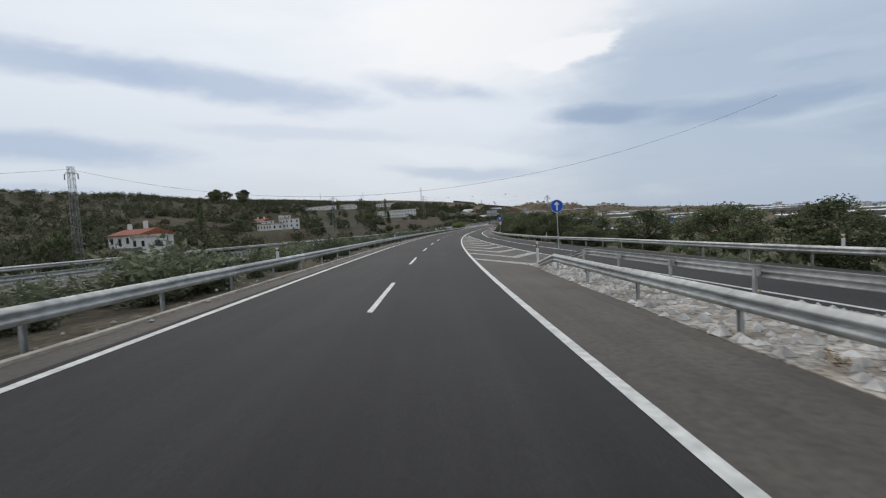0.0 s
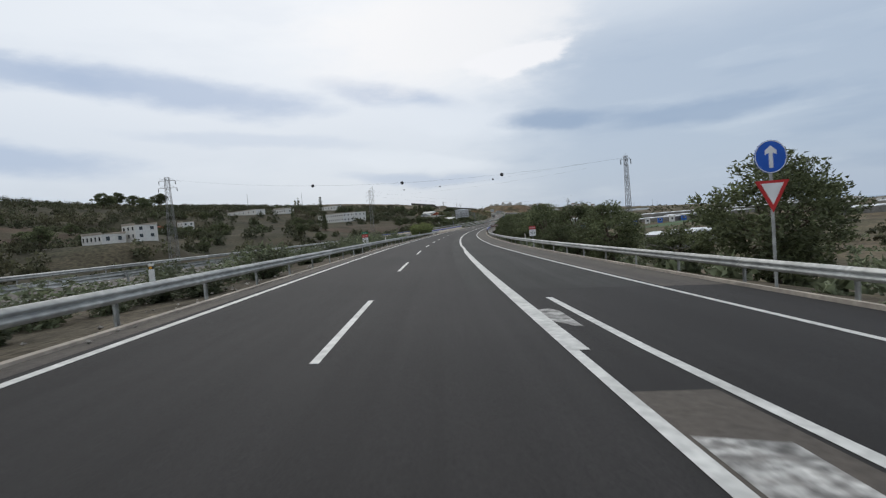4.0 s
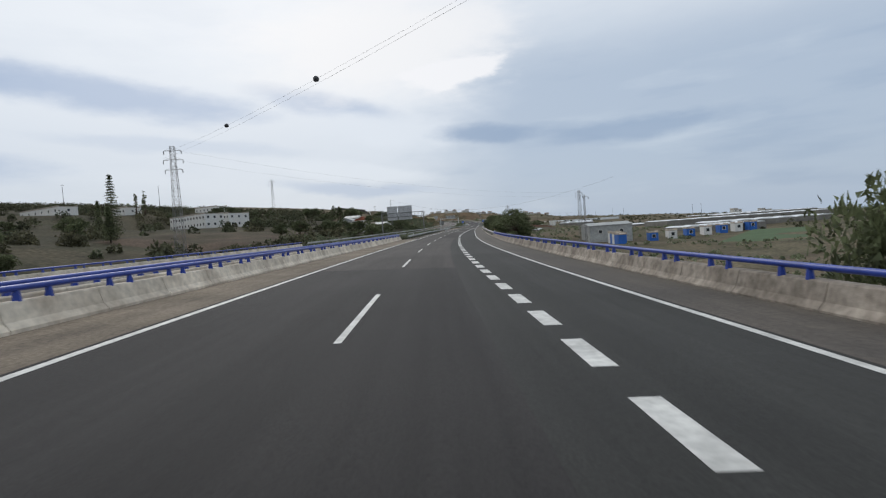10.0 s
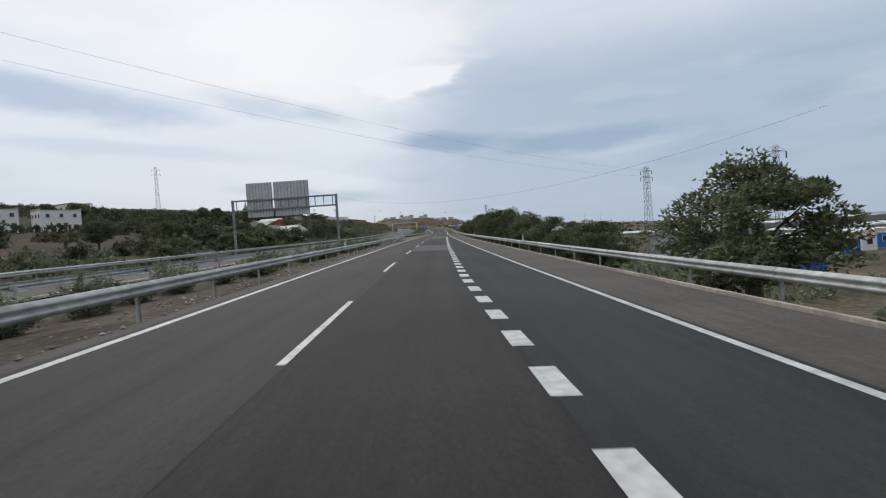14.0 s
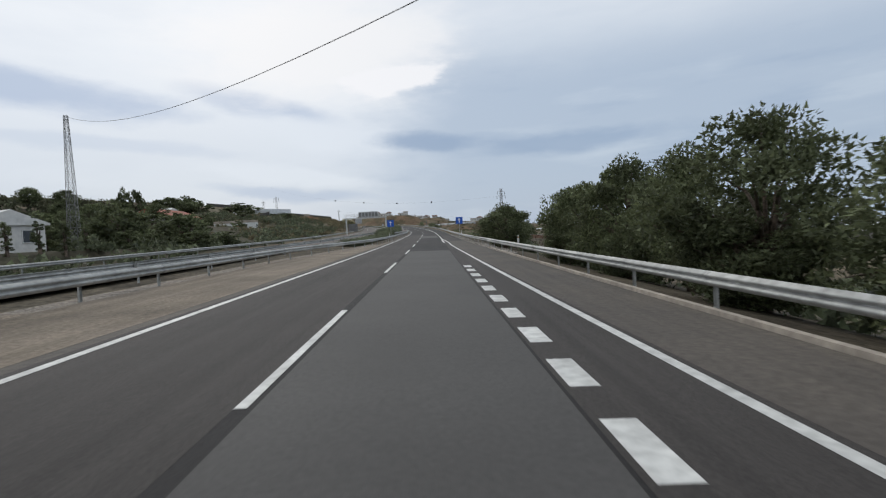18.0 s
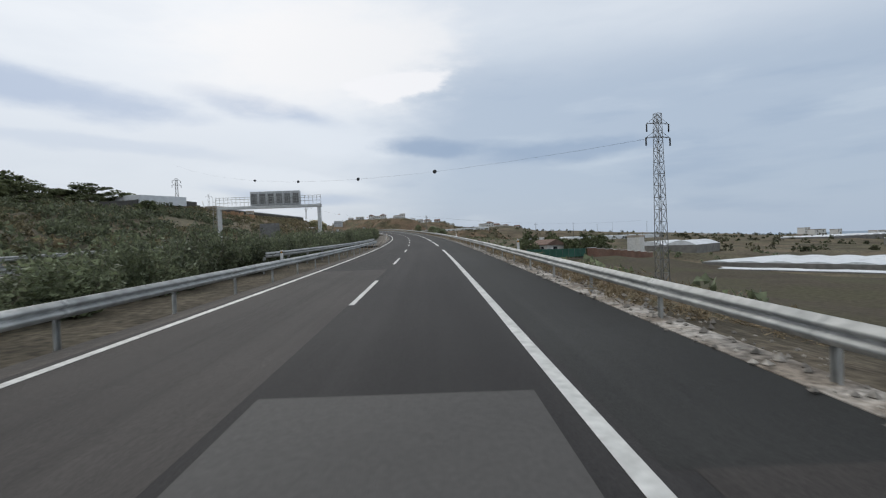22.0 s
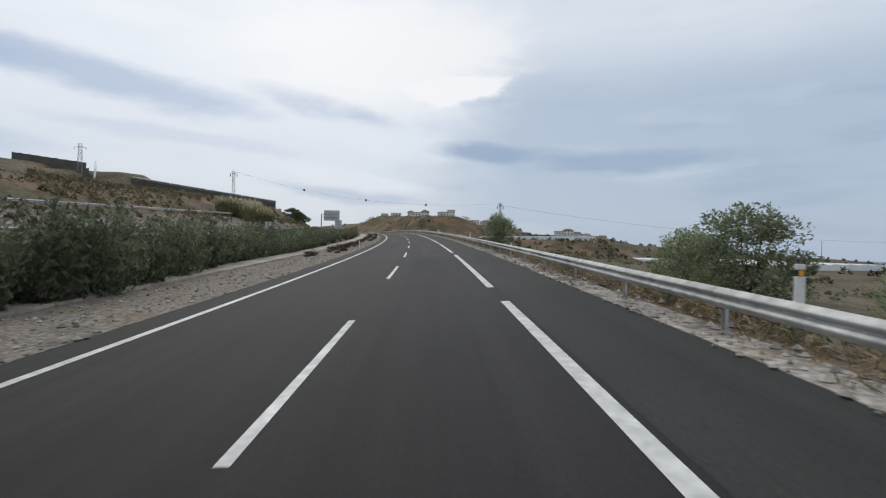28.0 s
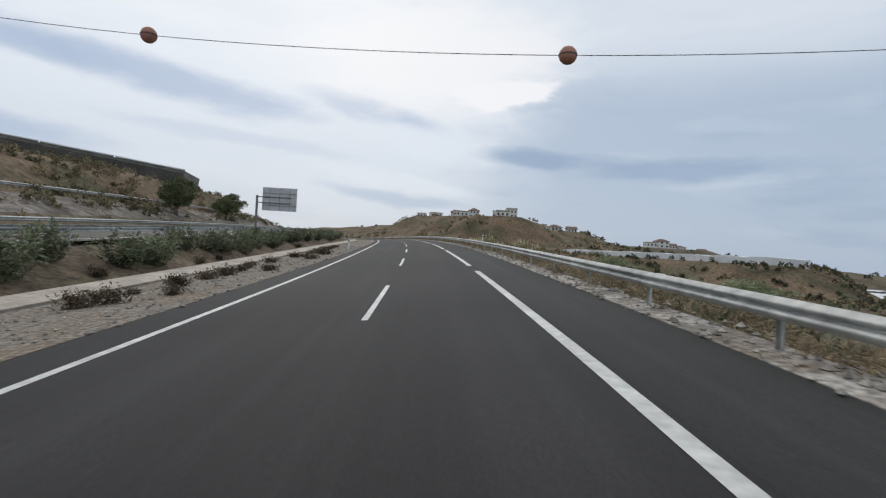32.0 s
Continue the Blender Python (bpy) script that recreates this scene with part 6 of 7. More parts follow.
def cable(a, b, sag, balls=(), ball_r=0.3, r=0.02, label="", ball_mat=None, ball_label=""):
    """A sagging wire from a to b; balls: how far along marker balls sit."""
    root = empty("overhead_line", Matrix.Translation(a))
    f = lambda u: (b - a) * u - Vector((0, 0, sag * 4 * u * (1 - u)))
    bm = bmesh.new()
    n = 36
    side = Vector(((b - a).y, -(b - a).x, 0)).normalized()
    rings = [[bm.verts.new(f(i / n) + side * (r * cx) + Vector((0, 0, r * cz))) for cx, cz in ((1, 0), (0.3, 0.95), (-0.8, 0.6), (-0.8, -0.6), (0.3, -0.95))] for i in range(n + 1)]
    for p, q in zip(rings, rings[1:]):
        for k in range(5):
            bm.faces.new((p[k], p[(k + 1) % 5], q[(k + 1) % 5], q[k])).smooth = True
    part("wire", bm, WIRE, root)
    for u in balls:
        bm = bmesh.new()
        bmesh.ops.create_uvsphere(bm, u_segments=18, v_segments=12, radius=ball_r, matrix=Matrix.Translation(f(u)))
        for q in bm.faces:
            q.smooth = True
        bl = part("marker_ball", bm, ball_mat or BALL_GREY, root, ball_label)
        bm = bmesh.new()
        bmesh.ops.create_cone(bm, segments=18, radius1=ball_r * 1.02, radius2=ball_r * 1.02, depth=0.04, cap_ends=True, matrix=Matrix.Translation(f(u)))
        part("seam", bm, BALL_GREY, bl)
    return tagged(root, label, "power line", "overhead lines")


cable(spot(69.2, -48, 12.3), spot(67.8, 41, 15.5), 7.25, r=0.015, label="single dark wire sagging over the road")
cable(spot(69.2, -48, 12.3), spot(20, -150, 14), 2.5, r=0.015, label="dark wire running off to the valley")
def beyond(p, q, f, z):
    """A point on the level line from p to q, f of the way, at a height."""
    r = p.lerp(q, f)
    return Vector((r.x, r.y, z))


P, Q = spot(199.4, -23.3), spot(190.5, 9.2)
cable(beyond(P, Q, -1.0, 13.84), beyond(P, Q, 1.55, 8.18), 2.6, (0.392, 0.588, 0.784), 0.28, 0.008, "thin wire with dark marker balls above the road", BALL_GREY, "dark marker ball")
cable(spot(369, -56, 21.6), spot(250, 36, 16.0), 1.6, (0.26, 0.47, 0.705), 0.3, 0.008, "thin wire with dark marker balls before the bridge", BALL_GREY, "dark marker ball")
cable(spot(368, -57.5, 19.8), spot(248, 34, 14.2), 1.6, r=0.008, label="thin wire beside the ball wire")
cable(spot(369, -56, 21.6), spot(481, 44.4, 11.4), 3.0, r=0.008, label="thin wire from the tall pylon across the road")
cable(spot(369, -56, 19.6), spot(481, 45, 10.0), 3.0, r=0.008, label="thin wire from the tall pylon across the road")
cable(spot(533, -41, 16.8), spot(428, 46, 13.0), 7.3, r=0.016, label="sagging wire from the slim mast across the road")
P, Q = spot(645.8, 1.8), spot(679.2, -22.4)
cable(beyond(P, Q, -0.75, 11.04), beyond(P, Q, 3.2, 30.04), 4.6, (0.19, 0.309, 0.443, 0.577), 0.26, 0.008, "thin wire with dark marker balls climbing to the hill", BALL_GREY, "dark marker ball")
cable(spot(847.2, 19.5, 7.9), spot(859.6, -40.1, 14.5), 2.92, (0.268, 0.49, 0.725), 0.26, 0.012, "wire with orange and white marker balls over the road", ORANGE, "orange marker ball")
cable(spot(847.5, 19.5, 7.5), spot(850, 140, 2.0), 2.5, r=0.016, label="wire running on to the coast")

# ---- buildings ----
WALL = material("white_render", (0.74, 0.73, 0.7), 0.85, dark=0.85, light=1.06, grain=2, big=0.25, bump=0.1, bump_scale=12, tint=(0.6, 0.57, 0.52), tint_amount=0.5, tint_scale=0.25)
TILE = material("red_roof_tiles", (0.26, 0.085, 0.05), 0.85, dark=0.6, light=1.4, grain=3, big=0.4, bump=0.5, bump_scale=8)
TILE_OLD = material("faded_roof_tiles", (0.2, 0.13, 0.1), 0.9, dark=0.6, light=1.3, grain=3, big=0.4, bump=0.5, bump_scale=8)
PANE = material("dark_window_glass", (0.03, 0.035, 0.04), 0.15, dark=0.8, light=1.2, grain=2, bump=0, spec=0.6)
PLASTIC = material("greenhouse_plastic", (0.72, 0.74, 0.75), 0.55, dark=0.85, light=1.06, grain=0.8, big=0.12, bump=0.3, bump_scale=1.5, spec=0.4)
PLASTIC_SIDE = material("dark_plastic_side", (0.2, 0.19, 0.17), 0.7, dark=0.75, light=1.15, grain=0.8, big=0.2, bump=0.3, bump_scale=2)
METAL_SHED = material("grey_sheet_metal", (0.36, 0.37, 0.36), 0.6, 0.2, dark=0.8, light=1.15, grain=1.5, big=0.2, bump=0.1)
HUT_BLUE = material("blue_sheet_metal", (0.02, 0.12, 0.45), 0.5, dark=0.85, light=1.1, grain=2, big=0.3, bump=0.05)
GRASS = material("green_pitch", (0.05, 0.09, 0.03), 0.9, dark=0.8, light=1.2, grain=1.5, big=0.1, bump=0.3)


def window(root, x, y, z, w, h, turn=0.0):
    """A framed pane set in a wall; x, y, z its middle in the house's space, turn the wall's direction."""
    m = Matrix.Translation((x, y, z)) @ Matrix.Rotation(turn, 4, "Z")
    bm = bmesh.new()
    t = 0.09
    for cx, cz, sx, sz in ((0, h / 2, w + t, t), (0, -h / 2, w + t, t), (-w / 2, 0, t, h - t), (w / 2, 0, t, h - t)):
        box(bm, cx, -0.03, cz, sx, 0.1, sz)
    bm.transform(m)
    fr = part("window", bm, WALL, root)
    bm = bmesh.new()
    box(bm, 0, 0.0, 0, w - t, 0.05, h - t)
    bm.transform(m)
    part("pane", bm, PANE, fr, "dark glass pane")


def house(name, s, d, z, w, l, h, turn, label, roof="flat", rise=1.5, floors=1, cols=4, side_cols=2, roof_mat=None, category="house", wall=None, extra=()):
    """A building at a level z over the road: w wide along its x, l deep, walls h high."""
    root = empty(name, Matrix.Translation(spot(s, d, z)) @ Matrix.Rotation(math.radians(heading(min(s, END)) + turn), 4, "Z"))
    bm = bmesh.new()
    box(bm, 0, 0, h / 2 - 2, w, l, h + 4)
    part("wall", bm, wall or WALL, root)
    bm = bmesh.new()
    e = 0.35
    if roof == "flat":
        box(bm, 0, 0, h + 0.12, w + 0.15, l + 0.15, 0.25)
        box(bm, 0, -l / 2, h + 0.45, w + 0.15, 0.2, 0.45)
        box(bm, 0, l / 2, h + 0.45, w + 0.15, 0.2, 0.45)
    else:
        k = 0.0 if roof == "gable" else min(w / 2 - 0.3, l / 2)
        pts = [(-w / 2 - e, -l / 2 - e, h), (w / 2 + e, -l / 2 - e, h), (w / 2 + e, l / 2 + e, h), (-w / 2 - e, l / 2 + e, h), (-w / 2 - e + k, 0, h + rise), (w / 2 + e - k, 0, h + rise)]
        v = [bm.verts.new(p) for p in pts] + [bm.verts.new((p[0], p[1], p[2] - 0.2)) for p in pts[:4]]
        for f in ((0, 1, 5, 4), (2, 3, 4, 5), (1, 2, 5), (3, 0, 4), (1, 0, 6, 7), (2, 1, 7, 8), (3, 2, 8, 9), (0, 3, 9, 6), (6, 9, 8, 7)):
            bm.faces.new([v[i] for i in f])
        bmesh.ops.recalc_face_normals(bm, faces=bm.faces)
    part("roof", bm, roof_mat or (TILE if roof != "flat" else CONCRETE), root, "tiled roof" if roof != "flat" and roof_mat is None else "")
    fh = h / floors
    for fl in range(floors):
        zz = fh * fl + fh * 0.55
        for c in range(cols):
            x = -w / 2 + w * (c + 0.5) / cols
            window(root, x, -l / 2, zz, min(1.3, w / cols * 0.45), min(1.3, fh * 0.5))
        for c in range(side_cols):
            y = -l / 2 + l * (c + 0.5) / side_cols
            for sx in (-1, 1):
                window(root, sx * w / 2, y, zz, min(1.2, l / side_cols * 0.45), min(1.3, fh * 0.5), sx * math.pi / 2)
    for nm, bx in extra:
        bm = bmesh.new()
        box(bm, *bx)
        part(nm, bm, WALL, root)
    return tagged(root, label, category)


house("farmhouse", 400, -206, 9.3, 26, 9, 3.6, -32, "long white farmhouse with red tiled roofs and chimneys", "gable", 1.8, 1, 7, 2, extra=(("chimney", (-9, 1, 5.6, 1.0, 1.0, 2.6)), ("chimney", (3, 1, 5.8, 0.9, 0.9, 2.4))))
house("farmhouse", 412, -192, 10.5, 8, 7, 5.6, -32, "tall white wing of a farmhouse", "flat", 0, 2, 3, 2)
house("farm_wall", 385, -199, 9.0, 18, 3, 1.8, -32, "low white annexe in front of the farmhouse", "flat", 0, 1, 4, 1)
house("farmhouse", 112, -67, 1.6, 13, 7, 2.7, -30, "white farmhouse with a faded red roof and two chimneys", "gable", 1.2, 1, 4, 2, extra=(("chimney", (-5, 0.5, 4.2, 0.7, 0.7, 1.8)), ("chimney", (1.5, 0.5, 4.6, 0.7, 0.7, 1.9))))
house("white_annexe", 104, -60, 1.0, 6, 4, 2.4, -30, "low flat-roofed white annexe of the farmhouse", "flat", 0, 1, 2, 1)
house("white_house", 258, -107, 5.0, 11, 7, 2.8, -25, "long white house stepping up the slope", "flat", 0, 1, 5, 2)
house("white_house", 263, -99, 5.6, 7, 7, 4.4, -25, "taller white house with small windows", "flat", 0, 2, 3, 2)
house("apartment_block", 532, -144, 9.1, 38, 10, 7.0, -34 + 0, "long white two-storey block with rows of windows", "flat", 0, 2, 12, 3, category="building")
house("apartment_block", 549, -131, 9.1, 8, 12, 7.6, -34, "white end wing of a two-storey block", "flat", 0, 2, 3, 3, category="building")
house("white_house", 664, -92, 7.5, 11, 9, 3.6, -10, "white house with a low gable roof", "gable", 1.6, 1, 3, 2, roof_mat=WALL)
house("white_house", 526, -45, 1.6, 6.0, 7, 3.0, -20, "small white gabled house behind cypresses", "gable", 1.4, 1, 2, 2, roof_mat=WALL)
house("white_house", 530, -53, 3.0, 5, 5, 2.6, -20, "small flat-roofed white house", "flat", 0, 1, 2, 1)
house("red_roofed_hall", 635.5, -77.4, 5.9, 23, 10.4, 2.7, 90, "white hall with a rusty red roof", "gable", 2.4, 1, 4, 1, category="hall")
house("gabled_store", 633, -88.6, 5.9, 20, 9.6, 2.7, 90, "white gabled storehouse on the terrace", "gable", 2.3, 1, 2, 1, roof_mat=METAL_SHED, category="building")
for d in (-58.3, -52.4):
    house("site_cabin", 629, d, 3.6, 5.7, 2.5, 2.1, 0, "white metal site cabin on the terrace", "flat", 0, 1, 1, 1, category="cabin", wall=POST_WHITE)
house("metal_shed", 476, 53, -7.6, 16, 12, 5.4, 6, "grey sheet-metal shed below the road", "gable", 1.0, 1, 2, 0, roof_mat=METAL_SHED, category="shed", wall=METAL_SHED)
for i in range(4):
    house("blue_container", 440 + 6.4 * i, 50 + 0.7 * i, -7.5, 6.0, 2.5, 2.6, 90, ("bright blue shipping container", "white site container with blue door")[i % 2], "flat", 0, 1, 0 if i % 2 == 0 else 2, 0, category="container", wall=(HUT_BLUE, POST_WHITE)[i % 2])
for i in range(7):
    house("site_cabin", 468 + 7.3 * i, 68 + 9 * i, -8.8, 6.2, 3, 2.7, 84, ("blue cabin beside the sports field", "white cabin beside the sports field")[i % 2], "flat", 0, 1, 2, 1, category="cabin", wall=(HUT_BLUE, POST_WHITE)[i % 2])
pv = [spot(434, 78, -9.1), spot(418, 95, -9.1), spot(494, 137, -9.1), spot(503, 119, -9.1)]
tagged(mesh_object("sports_pitch", pv, [(0, 1, 2, 3)], GRASS), "flat green sports pitch", "pitch", kind="structure")
HILL = ((1080, 30, 17.0, 9, 7, 3.2, 12, "flat"), (1090, 36, 17.2, 7, 7, 5.6, 0, "flat"), (1130, 14, 19.5, 10, 8, 3.0, 20, "flat"), (1140, 22, 19.5, 8, 7, 5.4, 5, "hip"), (1212, 1, 23.0, 12, 8, 3.2, 10, "flat"), (1206, 14, 22.6, 8, 8, 5.6, -5, "hip"), (1222, -9, 23, 9, 7, 3.0, 0, "flat"), (1150, 70, 15.0, 10, 8, 3.2, 15, "hip"), (1158, 82, 14.8, 8, 8, 3.2, 0, "gable"), (1140, 60, 15.2, 9, 7, 3.0, 0, "flat"),
        (1190, 150, 9.5, 13, 9, 5.8, -12, "hip"), (1178, 138, 9.6, 10, 8, 3.2, 0, "flat"), (1202, 162, 9.3, 9, 8, 3.2, 10, "gable"), (1240, 185, 7.5, 11, 8, 5.4, 0, "hip"), (1232, 198, 7.4, 9, 7, 3.2, 5, "gable"), (1210, 172, 8.6, 9, 7, 3.0, -8, "flat"))
for i, (s, d, z, w, l, h, tn, rf) in enumerate(HILL):
    house("hillside_villa", s, d, z, w * 0.7, l * 0.7, h * 0.75, tn, ("white villa with a faded hipped roof on the hill", "white flat-roofed villa on the brown hill", "white gabled villa on the slope")[("hip", "flat", "gable").index(rf)], rf, 1.5, 2 if h > 4 else 1, 3, 2, category="villa", roof_mat=TILE_OLD if rf != "flat" else None)
house("cottage", 698, 30.5, -5.2, 6.0, 4.8, 2.5, -70, "small cottage with a faded red tiled roof", "gable", 1.1, 1, 2, 1, roof_mat=TILE_OLD, extra=(("chimney", (-2.4, 0, 3.6, 0.5, 0.5, 1.2)),))
house("pump_hut", 849, 20, -3.2, 4.4, 3, 2.7, 10, "small whitewashed pump hut beside a mast", "flat", 0, 1, 1, 1, category="hut")
house("ruined_hut", 1021, 105, -5.0, 11, 4, 1.9, -20, "low whitewashed ruin in the field", "flat", 0, 1, 2, 0, category="hut")
house("white_store", 730, 67.5, -6.7, 3.8, 3.4, 3.7, -50, "tall white windowless storehouse", "flat", 0, 1, 0, 0, category="building")
for s, d, z, w, h in ((529, -224, 21.6, 42, 3.8), (572, -212, 21.4, 20, 4.2), (663, -199, 22.6, 24, 4.2), (591, -222, 23.2, 16, 4.0)):
    house("hill_building", s, d, z, w, 9, h, -25, "long low white building among trees on the far hill", "flat", 0, 1, 6, 1, category="building")


def field_wall(a, b, n, label):
    """A rendered wall stepping down the slope, with a pale coping. a, b: station, offset, height of the top."""
    root = empty("field_wall", Matrix.Translation(spot(*a)))
    o = Matrix.Translation(-spot(*a))
    for k in range(n):
        u, v = k / n, (k + 1) / n
        p, q = (spot(*(a[i] + (b[i] - a[i]) * f for i in range(3))) for f in (u, v))
        top = max(p.z, q.z) - 0.06
        y = Vector(((q - p).x, (q - p).y, 0))
        m = o @ Matrix.Translation(Vector(((p.x + q.x) / 2, (p.y + q.y) / 2, top))) @ Matrix.Rotation(math.atan2(-y.x, y.y), 4, "Z")
        bm = bmesh.new()
        box(bm, 0, 0, -1.25, 0.24, y.length - 0.02, 2.5, 0.01)
        bmesh.ops.transform(bm, matrix=m, verts=bm.verts)
        part("wall_panel", bm, WALL_RED, root)
        bm = bmesh.new()
        box(bm, 0, 0, 0.03, 0.34, y.length - 0.01, 0.07, 0.012)
        bmesh.ops.transform(bm, matrix=m, verts=bm.verts)
        part("coping", bm, WALL, root, "pale coping")
    return tagged(root, label, "wall")


def windbreak_fence(a, b, n, high, label):
    """Posts with green windbreak netting between them. a, b: station, offset, height of the top."""
    root = empty("windbreak_fence", Matrix.Translation(spot(*a)))
    o = Matrix.Translation(-spot(*a))
    pts = [o @ spot(*(a[i] + (b[i] - a[i]) * k / n for i in range(3))) for k in range(n + 1)]
    for k, p in enumerate(pts):
        bm = bmesh.new()
        tube(bm, p - Vector((0, 0, high + 0.6)), p + Vector((0, 0, 0.08)), 0.035, n=6)
        part("fence_post", bm, STEEL_DULL, root)
        if k < n:
            bm = bmesh.new()
            w = (pts[k + 1] - p).normalized().cross(Vector((0, 0, 1))) * 0.012
            rows = []
            for i in range(5):
                for j in range(5):
                    c = p.lerp(pts[k + 1], i / 4) - Vector((0, 0, high * j / 4 + 0.05 * math.sin(math.pi * i / 4) * (j < 2)))
                    rows.append((bm.verts.new(c + w * (1 + 3 * math.sin(math.pi * i / 4) * math.sin(math.pi * j / 4))), bm.verts.new(c - w * (1 - 3 * math.sin(math.pi * i / 4) * math.sin(math.pi * j / 4)))))
            for i in range(4):
                for j in range(4):
                    e = i * 5 + j
                    for side in (0, 1):
                        f = (rows[e][side], rows[e + 5][side], rows[e + 6][side], rows[e + 1][side])
                        bm.faces.new(f if side else f[::-1])
            part("net", bm, NET_GREEN, root, "green windbreak net")
    return tagged(root, label, "fence")


WALL_RED = material("red_brown_render", (0.2, 0.105, 0.07), 0.9, dark=0.7, light=1.2, grain=4, big=0.4, bump=0.25, bump_scale=14, tint=(0.26, 0.17, 0.12), tint_amount=0.5)
NET_GREEN = material("green_windbreak_net", (0.02, 0.09, 0.06), 0.8, dark=0.7, light=1.25, grain=9, big=0.6, bump=0.1)
field_wall((687.5, 36.2, -3.4), (712, 63, -6.6), 9, "low red-brown wall stepping down beside the field")
windbreak_fence((686.8, 35.5, -3.4), (668, 18.5, -2.3), 9, 1.7, "green windbreak net on posts above the field")


def greenhouse(s, d, z, w, l, h, spans, turn, label, arch=0.9, place=None, side=None, rolled=False):
    """Rows of plastic-covered arches side by side: each span a part, the sides of darker plastic by default."""
    root = empty("greenhouse", place or Matrix.Translation(spot(s, d, z)) @ Matrix.Rotation(math.radians(heading(min(s, END)) + turn), 4, "Z"))
    bw = w / spans
    for i in range(spans):
        bm = bmesh.new()
        x0 = -w / 2 + bw * i
        n, k = 7, 10
        grid = [[bm.verts.new((x0 + bw * a / (n - 1), -l / 2 + l * b / (k - 1), h + arch * math.sin(math.pi * a / (n - 1)) + 0.1 * noise.noise((i * 3.1, a * 0.7, b * 0.9)))) for a in range(n)] for b in range(k)]
        for b in range(k - 1):
            for a in range(n - 1):
                q = bm.faces.new((grid[b][a], grid[b][a + 1], grid[b + 1][a + 1], grid[b + 1][a]))
                q.smooth = True
        for b in (0, k - 1):
            f = [bm.verts.new(v.co) for v in grid[b]] + [bm.verts.new((x0 + bw, grid[b][0].co.y, h)), bm.verts.new((x0, grid[b][0].co.y, h))]
            bm.faces.new(f)
        part("roof_span", bm, PLASTIC, root)
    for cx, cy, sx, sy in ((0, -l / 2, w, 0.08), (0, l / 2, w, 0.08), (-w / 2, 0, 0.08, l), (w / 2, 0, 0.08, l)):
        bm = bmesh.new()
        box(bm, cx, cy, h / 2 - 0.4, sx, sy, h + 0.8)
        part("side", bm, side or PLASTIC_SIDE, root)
    if rolled:
        bm = bmesh.new()
        tube(bm, (-w / 2, -l / 2 - 0.1, h + 0.16), (w / 2, -l / 2 - 0.1, h + 0.16), 0.17, n=8)
        part("rolled_edge", bm, PLASTIC, root, "rolled edge of white plastic")
    return tagged(root, label, "greenhouse", "greenhouses")


G = "low greenhouse covered with pale white plastic"
greenhouse(688.8, 107.8, -10.3, 72, 34, 1.2, 9, -64.5, G + " beside a brown field", 0.45)
greenhouse(684, 84.5, -10.3, 58, 6, 0.3, 4, -64.5, "long low strip of pale plastic in the field", 0.12)
greenhouse(750, 93, -9.4, 20, 24, 2.7, 2, -50, "arched greenhouse with pale plastic roofs", 1.5)
greenhouse(977, 61, 2.2, 66, 9, 1.1, 7, -66.8 - heading(END), "long terrace greenhouse under white plastic", 0.25, side=PLASTIC)
greenhouse(982, 165, -8.6, 84, 84, 2.4, 9, 15, G + " below the road", 0.35, side=PLASTIC)
greenhouse(1075, 215, -8.5, 70, 30, 2.0, 7, 10, G, 0.4)
greenhouse(585, 33, -6.2, 22, 9, 1.4, 3, 80, "small sagging greenhouse below the road", 0.5)
greenhouse(630, 150, -9.5, 70, 30, 3.0, 8, 10, G, 0.5)
greenhouse(560, 150, -10, 60, 24, 3.2, 6, 4, "white plastic greenhouse in the valley", 0.6)
greenhouse(700, 240, -12, 80, 30, 3.0, 8, 8, G, 0.6)
greenhouse(800, 300, -14, 90, 36, 3.0, 9, 0, G, 0.6)
greenhouse(900, 330, -15, 90, 36, 3.0, 9, 12, G, 0.6)
greenhouse(640, 360, -14, 90, 30, 3.0, 9, 5, G, 0.6)
greenhouse(1120, 330, -12, 100, 36, 3.0, 9, 8, G, 0.6)
greenhouse(520, 110, -9.6, 40, 16, 3.0, 5, 16, "white plastic greenhouse in the valley", 0.6)
greenhouse(225, 50, -5.2, 16, 8, 2.2, 3, 30, "small white greenhouse between the trees", 0.6)
greenhouse(480, 240, -11, 90, 30, 3.0, 9, 0, G, 0.6)
greenhouse(300, 220, -9.5, 80, 26, 3.0, 8, -6, G, 0.6)
for k in range(26):
    g_ = random.Random(90 + k)
    s, d = 560 + 40 * (k % 13) + g_.uniform(-10, 10), 420 + 70 * (k // 13) + g_.uniform(-20, 20)
    house("coast_building", s, d, ground_z(min(s, 1290), d) + 1, g_.uniform(6, 12), 8, g_.uniform(3, 6), g_.uniform(-20, 20), "pale far apartment house near the coast", "flat", 0, 2, 2, 0, category="building")

# what lies about on the brown slope
CLAY = material("pale_clay_bricks", (0.36, 0.22, 0.13), 0.9, dark=0.7, light=1.25, grain=6, big=0.8, bump=0.3, bump_scale=14, object_random=0.15)
for s, d, n in ((741, -52, 5), (752, -52.5, 4), (760, -50, 3)):
    root = empty("brick_stack", Matrix.Translation(ground_at(s, d)) @ Matrix.Rotation(math.radians(heading(s) + 8), 4, "Z"))
    for i in range(n):
        bm = bmesh.new()
        box(bm, (i - n / 2) * 1.12, 0.1 * (i % 2), 0.45 + 0.1 * (i % 2), 1.0, 1.0, 1.15 + 0.2 * (i % 2), 0.03)
        part("pallet_of_bricks", bm, CLAY, root)
    tagged(root, "row of pale clay brick pallets on the brown slope", "bricks", "brick stacks")
